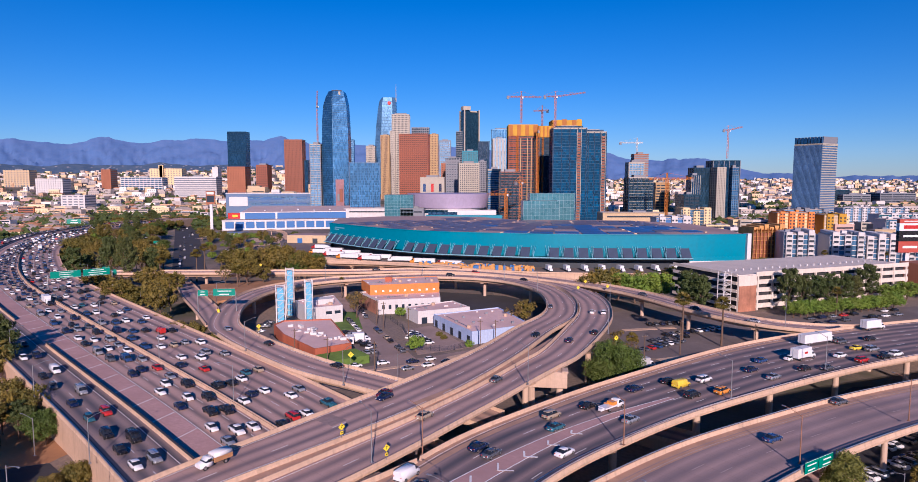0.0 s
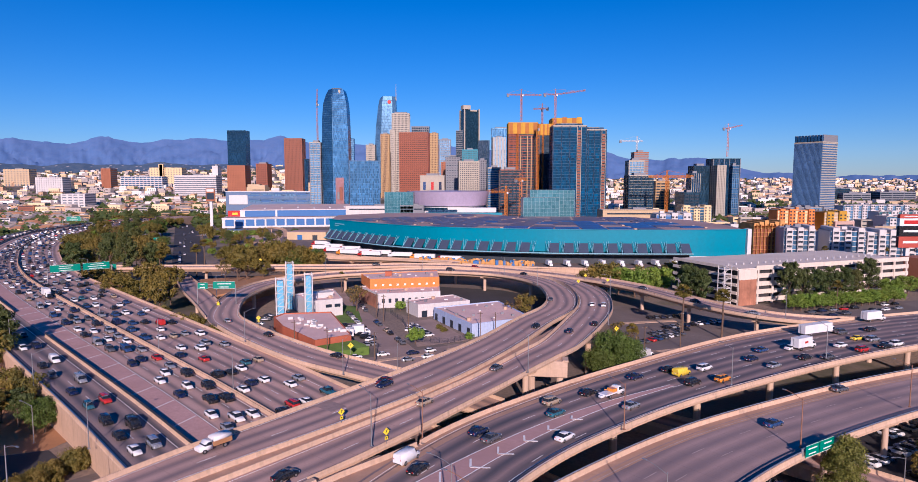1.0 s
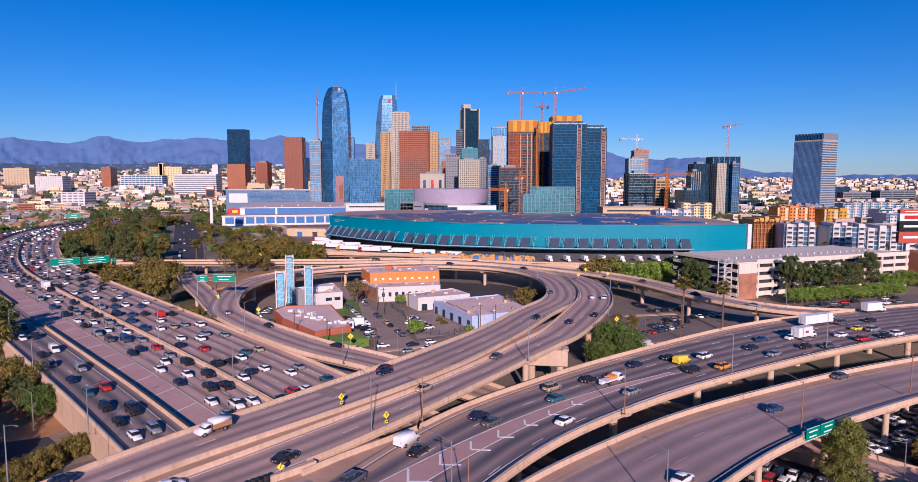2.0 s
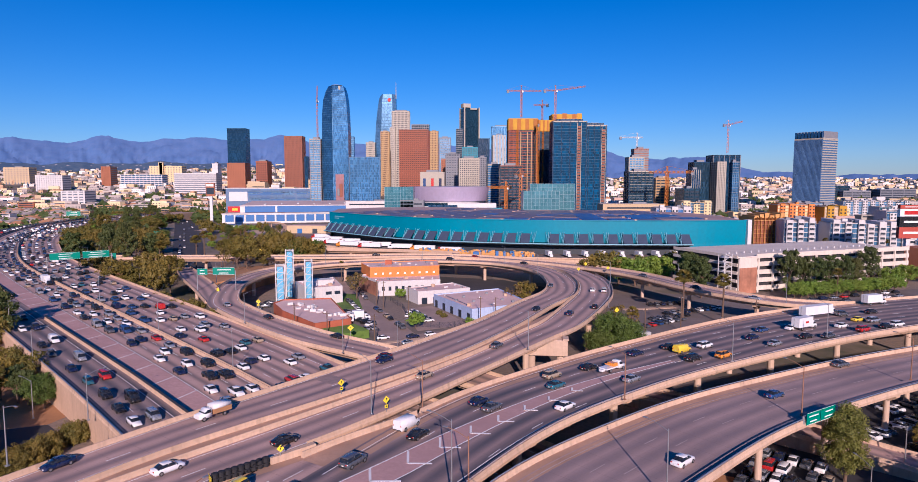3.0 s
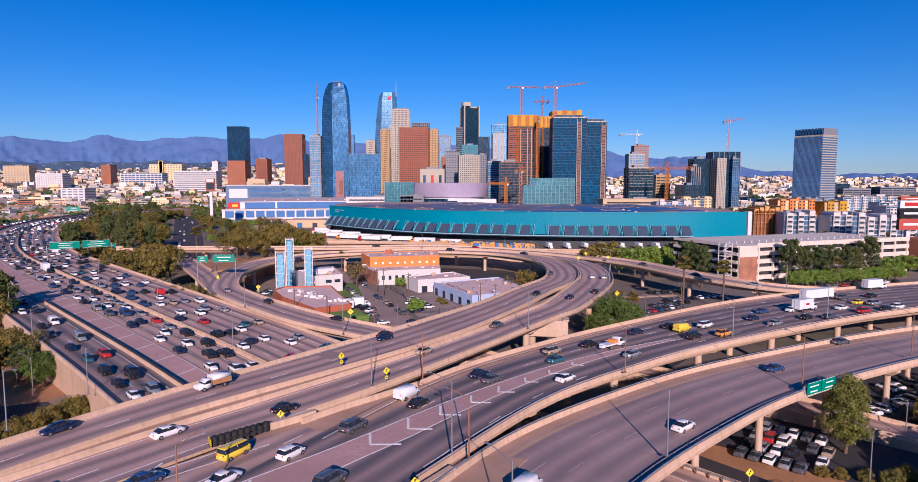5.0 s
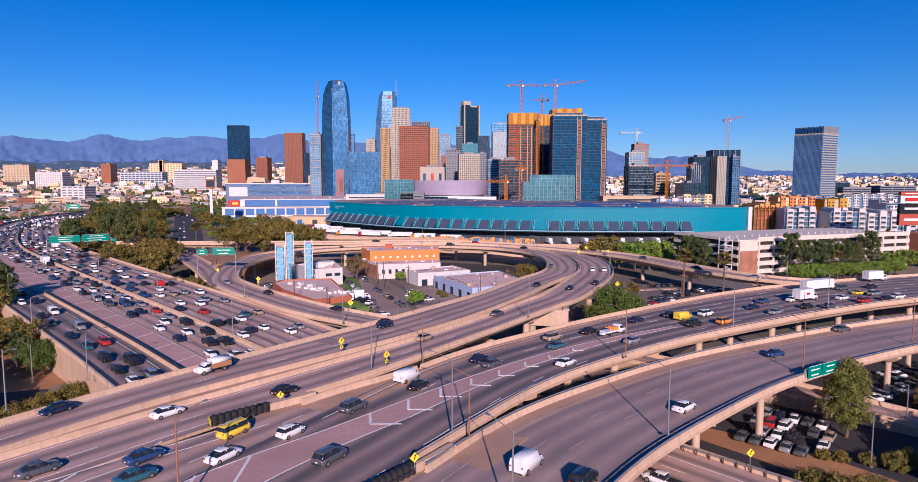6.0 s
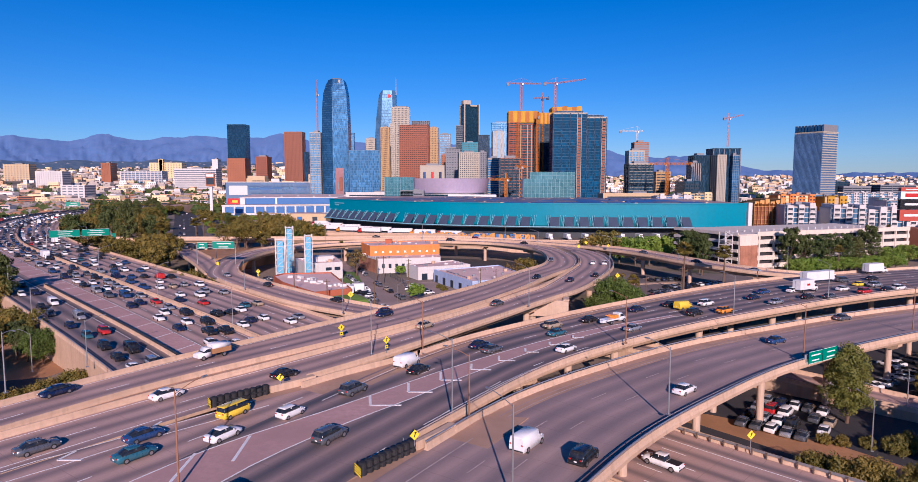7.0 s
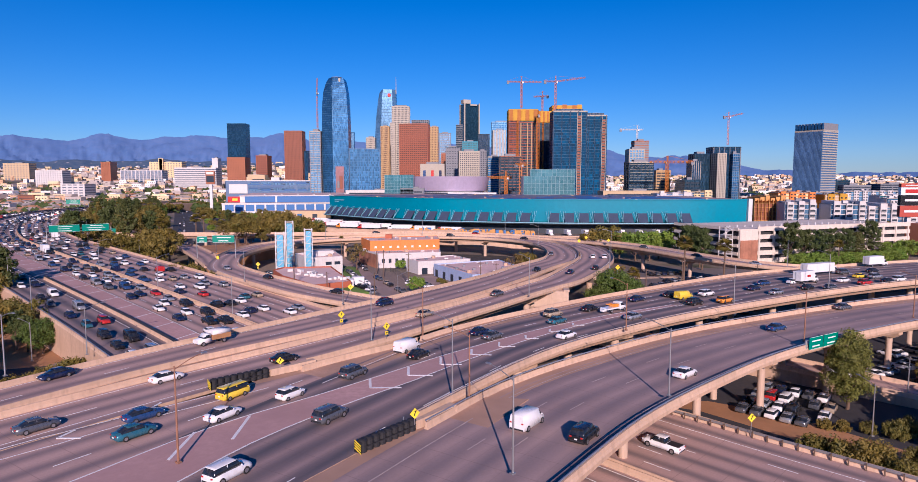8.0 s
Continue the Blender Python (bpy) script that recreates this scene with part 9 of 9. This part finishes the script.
    for x, y, s in ((51, 86, 1.1), (52.5, 84, 1.2), (55, 82.5, 1.3), (58, 83.5, 1.2), (69, 95, 0.8), (72, 96, 0.85), (65, 84, 0.9), (58.5, 79, 1.0), (66, 97, 0.55), (62.5, 98, 0.5), (60, 99, 0.5), (75, 94, 0.8)):
        plant("bush_a", x, y, 0, s, 1.25)
    # street trees that shade the east ramp
    for x, y, s in ((79, 86, 1.35), (87, 89, 1.3), (95, 91, 1.35), (77.5, 80, 1.2)):
        plant("green_a", x, y, 0, s)
    for x, y in ((96, 121), (100, 127), (92, 118), (104, 126), (110, 134), (118, 138)):
        plant("olive_a", x, y, 0, 0.62)
    # below the retaining wall
    for x, y, key, s in ((-108.5, 153.5, "olive_a", 1.05), (-98.5, 144.2, "deep_a", 0.88), (-103.5, 146, "dark_a", 0.55), (-107, 147.5, "dark_a", 0.6), (-113, 150, "olive_a", 1.0), (-121, 164, "olive_b", 0.9), (-112, 143, "dark_a", 0.55), (-129, 168, "olive_a", 0.8)):
        plant(key, x, y, 0, s)
    # tall trees by the wall that shade the connector, and others that shade the street
    for x, y, key, sc in ((-139.5, 187, "dark_a", 1.28), (-145, 191, "dark_a", 1.3), (-142, 184, "olive_a", 1.5)):
        plant(key, x, y, 0, sc)
    for x, y, sc in ((-110, 123, 1.0), (-104, 117, 1.05), (-98, 110.5, 1.0), (-92, 104, 0.9)):
        plant("olive_a", x, y, 0, sc, 1.3)
    for k in range(12):
        plant("bush_a", -83.5 + 0.4 * k + rr.uniform(-1, 1), 112 + 1.4 * k + rr.uniform(-1, 1), 0.1, rr.uniform(0.85, 1.25), 1.3)
    for x, y in ((-84, 109), (-87, 112), (-82, 112), (-90, 115)):
        plant("bush_a", x, y, 0, rr.uniform(0.9, 1.2))
    # inside the loop
    for x, y, key, s in ((-16, 226, "green_a", 0.7), (-47, 284, "dry_a", 1.3), (-27, 285, "green_a", 0.55), (24, 268, "dry_a", 1.0), (29, 274, "olive_a", 0.9), (32, 284, "dry_a", 0.9), (-60, 262, "bush_b", 1.0), (4, 233, "bush_b", 0.7), (-8, 250, "bush_a", 0.6), (-6, 245, "bush_a", 0.6)):
        plant(key, x, y, 0, s)
    for x in (-54, -51, -48, -45, -42):
        plant("bush_b", x, 209.5 + abs(x + 48) * 0.2, 0, 0.6)
    # palms
    for x, y, s in ((86.7, 239, 1.3), (100, 234, 1.25), (-164, 388, 1.35), (-118, 330, 1.2), (-140, 300, 1.2), (-136, 166, 0.85), (-108.8, 143.2, 0.7), (176, 288, 0.9), (-152, 420, 1.3), (-176, 430, 1.3), (58, 206, 0.8), (-63, 333, 0.75), (310, 452, 0.8), (325, 455, 0.8), (338, 456, 0.8), (262, 446, 0.9)):
        plant("palm", x, y, 0, s)
    # planting before the white hall
    for k in range(14):
        plant(("olive_a", "bush_b", "green_a", "dry_a", "bush_b")[k % 5], -238 + 7.5 * k + rr.uniform(-3, 3), 640 - 3.2 * k + rr.uniform(-16, 16), 0, rr.uniform(0.8, 1.3))
    # trees along the truck yard
    for k in range(9):
        plant(rr.choice(("green_a", "olive_a", "dry_a")), 92 + 10 * k, 358 + rr.uniform(-5, 5), 0, rr.uniform(1.0, 1.4))


belts()
for proto in KINDS.values():
    for o in [*proto.children_recursive, proto]:
        bpy.data.objects.remove(o)


# ---- traffic on the decks ----
drive(RING, "sedan", "navy", -17.3, 141.6, True)
drive(RING, "sedan", "black", -36.0, 180.4, True)
drive(RING, "sedan", "black", -62.8, 202.3, True)
drive(RING, "sedan", "silver", -83.5, 221.9, True)
drive(RING, "sedan", "navy", -59.0, 88.0, True)
drive(RING, "sedan", "maroon", -17.8, 144.1, True)
drive(RING, "sedan", "black", 25.7, 205.5, True)
drive(RING, "sedan", "grey", 37.8, 256.7, True)
drive(RING, "sedan", "black", 37.7, 332.7, True)
drive(RING, "suv", "black", -4.8, 346.5, True)
drive(OUTER, "sedan", "black", -27.8, 96.2)
drive(OUTER, "sedan", "beige", -8.2, 130.5)
drive(OUTER, "sedan", "white", -42.0, 86.5)
drive(OUTER, "sedan", "navy", 35.5, 197.4)
drive(OUTER, "suv", "white", 56.9, 242.9)
drive(OUTER, "sedan", "white", 52.7, 244.4)
drive(OUTER, "sedan", "black", 46.0, 208.7)
drive(OUTER, "sedan", "grey", 7.9, 156.0)
drive(CROSS, "sedan", "black", -51.9, 381.8)
drive(CROSS, "suv", "red", 4.9, 343.8)
drive(CROSS, "sedan", "grey", 85.3, 286.9)
drive(CROSS, "sedan", "black", 98.2, 256.5)
drive(CROSS, "sedan", "silver", 112.7, 235.7)
vehicle("bus", "yellow", pose(-30.0, 79.6, 12.22, 0, 0, 61), True, "")
drive(FLY1, "suv", "grey", -15.6, 88.6)
drive(FLY1, "van", "white", -8.8, 102.8)
drive(FLY1, "sedan", "black", -6.7, 98.7)
drive(FLY1, "sedan", "navy", 3.7, 114.3)
drive(FLY1, "sedan", "grey", 6.0, 111.3)
drive(FLY1, "suv", "beige", 19.9, 130.4)
drive(FLY1, "sedan", "teal", 19.8, 124.0)
drive(FLY1, "sedan", "white", 19.6, 111.9)
drive(FLY1, "sedan", "black", 29.0, 136.4)
drive(FLY1, "sedan", "silver", 36.3, 128.2)
drive(FLY1, "sedan", "navy", 42.8, 148.0)
drive(FLY1, "van", "yellow", 55.0, 150.9)
drive(FLY1, "sedan", "black", 52.9, 154.0)
drive(FLY1, "suv", "white", 62.3, 155.2)
drive(FLY1, "suv", "black", 55.0, 143.6)
drive(FLY1, "suv", "orange", 63.2, 146.3)
drive(FLY1, "sedan", "navy", 78.3, 163.8)
drive(FLY1, "sedan", "silver", 81.2, 157.7)
drive(FLY1, "sedan", "blue", 85.2, 172.6)
drive(FLY1, "sedan", "white", 94.7, 174.9)
drive(FLY1, "sedan", "black", 93.4, 165.2)
drive(FLY1, "sedan", "grey", 99.8, 165.9)
drive(FLY1, "sedan", "white", 110.8, 178.1)
drive(FLY1, "suv", "red", 114.1, 173.3)
drive(FLY1, "sedan", "yellow", 121.0, 186.7)
drive(FLY1, "suv", "silver", 124.6, 184.9)
drive(FLY1, "sedan", "black", 123.1, 177.3)
drive(FLY1, "suv", "white", 128.2, 179.8)
drive(FLY1, "suv", "grey", 120.6, 194.2)
drive(FLY1, "sedan", "black", 132.4, 198.1)
vehicle("sedan", "white", pose(-28.6, 72.3, 12.22, 0, 0, 61), True, "")
vehicle("sedan", "blue", pose(-38.1, 72.1, 12.2, 0, 0, 54))
vehicle("sedan", "teal", pose(-36.5, 66.9, 12.2, 0, 0, 54))
drive(OUTER, "sedan", "grey", -48.6, 68.6)
drive(FLY1, "suv", "white", -22.4, 57.0)
drive(FLY1, "suv", "grey", -15.6, 71.8)
drive(FLY1, "hatch", "white", -22.7, 79.7)
drive(FLY2, "van", "white", 7.9, 70.0)
drive(FLY2, "suv", "black", 13.8, 66.3)
drive(FLY2, "sedan", "white", 33.3, 89.5)
drive(FLY2, "sedan", "grey", 87.4, 140.5)
drive(FLY2, "sedan", "blue", 61.7, 119.0)
drive(FWR, "pickup", "white", 27.8, 82.0)
drive(EAST_RAMP, "suv", "white", 75.5, 121.0)
box_truck(on_road(FLY1, 100.6, 176.7), "white box truck with a small red mark", 6.4, patch="red")
box_truck(on_road(FLY1, 117.5, 195.4), "white semi truck with a long pale trailer", 12.5, True)
box_truck(on_road(FLY1, 145.3, 213.4), "white box truck in far traffic", 7.0)
tow_truck(on_road(FLY1, 34.6, 136.1))
stake_truck(on_road(RING, -44.1, 106.9, True))

def jam():
    """Packed lanes on the freeway."""
    rr = random.Random(17)
    distant = []
    cols = ["white"] * 8 + ["black"] * 5 + ["silver"] * 5 + ["grey"] * 3 + ["navy"] * 3 + ["blue"] * 3 + ["teal", "beige", "red"]
    kinds = ["sedan"] * 6 + ["suv"] * 4 + ["hatch"] * 3 + ["pickup", "van"]
    for road, lanes, back, gap, s_from in ((FWR, (-9.2, -5.5, -1.8, 1.8, 5.4), False, 13.5, 150), (FWL, (-0.6, 3.05, 6.8), True, 10.5, 150), (FWC, (-2.2, 1.6), True, 12.0, 150)):
        for li, off in enumerate(lanes):
            s = s_from + rr.uniform(0, 8)
            while s < min(road["S"][-1] - 8, 960):
                p, h = at_s(road, s, off + rr.uniform(-0.3, 0.3))
                far = p[1] > 150
                if p[0] > -0.80 * p[1] - 12:
                    kind, col = rr.choice(kinds), rr.choice(cols)
                    slope = math.degrees(math.atan2(at_s(road, s + 3)[0][2] - at_s(road, s - 3)[0][2], 6.0))
                    m = pose(p[0], p[1], p[2] + 0.012, 0, slope if back else -slope, h + (180 if back else 0) + rr.uniform(-1, 1))
                    if p[1] > 540:
                        distant.append((kind, col, m))
                    elif far:
                        far_vehicle(kind, col, m)
                    else:
                        vehicle(kind, col, m, False)
                s += gap * rr.uniform(0.72, 1.75) * (1.0 if not far else 1.15)
    # the packed lanes beyond, too small to tell one car from the next
    verts, faces, mi = [], [], []
    names = sorted({c for _k, c, _m in distant})
    for kind, col, m in distant:
        st, (gb, gf, rb, rf, zs, zr, gw), wx, wr = SHAPES[kind]
        for x0, x1, xa, xb, z0, z1, hw, mat in ((st[0][0], st[-1][0], st[0][0] + 0.1, st[-1][0] - 0.1, 0.25, zs, st[2][3], names.index(col)), (gb, gf, rb, rf, zs, zr - 0.06, gw, len(names)), (rb, rf, rb + 0.05, rf - 0.05, zr - 0.06, zr, gw * 0.82, names.index(col))):
            b0 = len(verts)
            for z, xx0, xx1 in ((z0, x0, x1), (z1, xa, xb)):
                verts += [m @ Vector(p) for p in ((xx0, -hw, z), (xx1, -hw, z), (xx1, hw, z), (xx0, hw, z))]
            faces += [(b0 + 4, b0 + 5, b0 + 6, b0 + 7)] + [(b0 + k, b0 + (k + 1) % 4, b0 + 4 + (k + 1) % 4, b0 + 4 + k) for k in range(4)]
            mi += [mat] * 5
    solid("far_traffic", mesh_of("far_traffic", verts, faces, [CAR_PAINT[c] for c in names] + [CARGLASS], mi), "dense far traffic of small cars on the freeway", "cars", kind="stuff")
    # a bus and a few trucks among them
    for road, s, off, back in ((FWL, 340, 6.8, True), (FWR, 420, 1.8, False), (FWR, 600, -1.8, False)):
        p, h = at_s(road, s, off)
        box_truck(pose(p[0], p[1], p[2] + 0.012, 0, 0, h + (180 if back else 0)), "white box truck in the packed lanes", 6.0)


jam()


def boulevard_cars():
    rr = random.Random(41)
    for k in range(34):
        f = rr.random()
        lane = rr.choice((0.2, 0.36, 0.62, 0.78))
        y = 388 + f * 560
        x = float(np.interp(y, (380, 464, 727, 1078), (-164, -201.5, -317, -478))) + (lane - 0.49) * 24
        far_vehicle(rr.choice(("sedan", "suv", "hatch")), rr.choice(("white", "black", "grey", "silver", "navy")), pose(x, y, 0.05, 0, 0, 114 + (180 if lane < 0.5 else 0)))
    for k in range(22):
        y = 540 + 15 * (k % 11) + 5 * (k // 11)
        x = -0.47 * y - 14 - 26 * (k // 11)
        far_vehicle(rr.choice(("sedan", "suv", "hatch")), rr.choice(("white", "black", "grey", "silver", "red")), pose(x, y, 0.05, 0, 0, 24))
    for k in range(26):
        y = rr.uniform(440, 680)
        x = -y * rr.uniform(0.26, 0.38)
        far_vehicle(rr.choice(("sedan", "suv", "hatch")), rr.choice(("white", "black", "grey", "silver", "white", "navy")), pose(x, y, 0.06, 0, 0, rr.choice((24, 114, 118, 20))))


boulevard_cars()


def parked(rows):
    rr = random.Random(53)
    cols = ["white"] * 6 + ["silver"] * 4 + ["grey"] * 5 + ["black"] * 5 + ["red", "blue", "navy", "navy", "beige"]
    for x, y, dx, dy, n, turn in rows:
        for k in range(n):
            if rr.random() < 0.12:
                continue
            col = rr.choice(cols)
            kind, spot = rr.choice(("sedan", "sedan", "suv", "hatch", "sedan")), pose(x + dx * k, y + dy * k, 0.055, 0, 0, turn + rr.uniform(-3, 3))
            if x < 75 and y < 125:
                vehicle(kind, col, spot, False, COLOUR_WORDS.get(col, col) + " car parked in a row")
            else:
                far_vehicle(kind, col, spot, COLOUR_WORDS.get(col, col) + " car parked in a row")


parked(((60.5, 118.5, 1.8, -1.57, 5, 49), (56.9, 114.9, 1.8, -1.57, 6, 49), (53.6, 111.1, 1.8, -1.57, 6, 49), (50.5, 107.3, 1.8, -1.57, 5, 49), (84, 126, 2.5, 1.3, 10, 115), (90, 120, 2.5, 1.3, 10, 115), (96, 115, 2.5, 1.3, 9, 115), (102, 109, 2.5, 1.3, 9, 115), (100, 142, 2.6, 1.2, 10, 115),
        (66, 226, 2.9, 2.0, 8, 125), (72, 238, 3.2, 1.6, 8, 100), (84, 250, 3.2, 1.4, 9, 100), (80, 268, 3.0, 0.6, 7, 90), (64, 180, 5.2, 4.4, 9, 40), (70, 176, 6.0, 4.6, 9, 40), (112, 214, 6.5, 3.2, 7, 26), (160, 280, 6.4, 2.4, 9, 20), (150, 268, 8, 3, 8, 20),
        (-21, 226, -2.0, 4.9, 9, 112), (-43, 284, -1.6, 5.4, 8, 106), (-20, 246, 2.6, -1.4, 1, 60), (-19, 254, 1.2, -2.8, 7, 25), (-47, 254, 2.8, -4.4, 6, 60), (-43, 246, 2.4, -3.8, 6, 60), (-36, 222, 2.2, 1.2, 3, 120), (-74, 262, -1.0, 4, 5, 20), (-82, 252, -0.4, 4.2, 6, 10), (-35, 207, 9, 3.2, 2, 20), (-16, 212, 6, 3, 2, 30),
        (-30.5, 228, -1.95, 5.0, 11, 112), (6, 262, 4.6, 3.4, 5, 35), (-2, 282, 4.8, 2.6, 5, 30), (14, 290, 5.0, 0.6, 4, 5), (-30, 196, 6.5, 3.9, 6, 32), (-60, 300, -1.6, 5.4, 5, 106)))


def yard_trucks():
    rr = random.Random(31)
    for k, (x, y) in enumerate(((-118, 512), (-104, 488), (-112, 478), (-88, 470), (-98, 462), (-76, 452), (-85, 447), (-62, 443), (-68, 437), (-46, 430), (-30, 420), (-12, 409))):
        box_truck(pose(x, y, YARD + 0.02, 0, 0, 168 + rr.uniform(-6, 6)), "white truck trailer parked in the yard", 14.0, True, ("red", "white", "orange", "red")[k % 4], near=False)
    for k in range(8):
        box_truck(pose(56 + 11 * k, 381 + rr.uniform(-1, 1), YARD + 0.02, 0, 0, -78), "pale truck parked by the teal hall", 5.5, False, "white", near=False)
    for x, y, r in ((-37, 241, 12), (-42, 238, 100)):
        box_truck(pose(x, y, 0.06, 0, 0, r), "small white box truck parked in the yard", 4.6, near=False)
    box_truck(pose(64, 206.5, 0.05, 0, 0, 20), "grey container truck parked under the flyover", 12.0, True, "white", CONTAINER, "navy")


yard_trucks()

# utility poles inside the loop
for ux, uy, uh in ((-57, 213, 12), (-32, 262, 12), (-20, 244, 13), (8, 232, 11), (-36, 270, 11), (-44, 205, 11), (-27, 196, 12), (14, 236, 10), (62, 205, 12), (108, 224, 11), (80, 222, 13)):
    up_ = thing("utility_pole", "brown wooden utility pole with a crossarm", "pole", pose(ux, uy, -0.2, 0, 0, 20), "utility poles")
    child("pole", shared(("wood_pole", uh), lambda: cyl_bm(0.21, 0.14, uh, n=8), BARK), up_)
    child("crossarm", shared("crossarm", lambda: box_bm(2.4, 0.12, 0.14), BARK), up_, Matrix.Translation((0, 0, uh - 0.8)))
    for sx in (-1.0, 0.4, 1.0):
        child("insulator", shared("insulator", lambda: cyl_bm(0.06, 0.04, 0.2, n=6), STEEL), up_, Matrix.Translation((sx, 0, uh - 0.66)))


def guard_rail():
    r = spline([(22, 104, 4.6, 1), (35.5, 92, 4.3, 1), (46, 82, 4.1, 1), (62, 66, 3.9, 1), (80, 50, 3.7, 1)], 3.0)
    ob = thing("guard_rail", "galvanised steel guard rail on wooden posts", "guard rail", kind="structure")
    child("beam", sweep("beam", r, lambda w: [(-0.05, 0.5), (0.03, 0.62), (-0.05, 0.72), (0.03, 0.85), (0.1, 0.85), (0.1, 0.5)], STEEL), ob)
    s = 1.0
    while s < r["S"][-1]:
        p, h = at_s(r, s, 0.2)
        child("post", shared("guard_post", lambda: box_bm(0.15, 0.2, 1.4, (0, 0, -0.6)), BARK), ob, pose(p[0], p[1], p[2], 0, 0, h))
        s += 2.0


guard_rail()
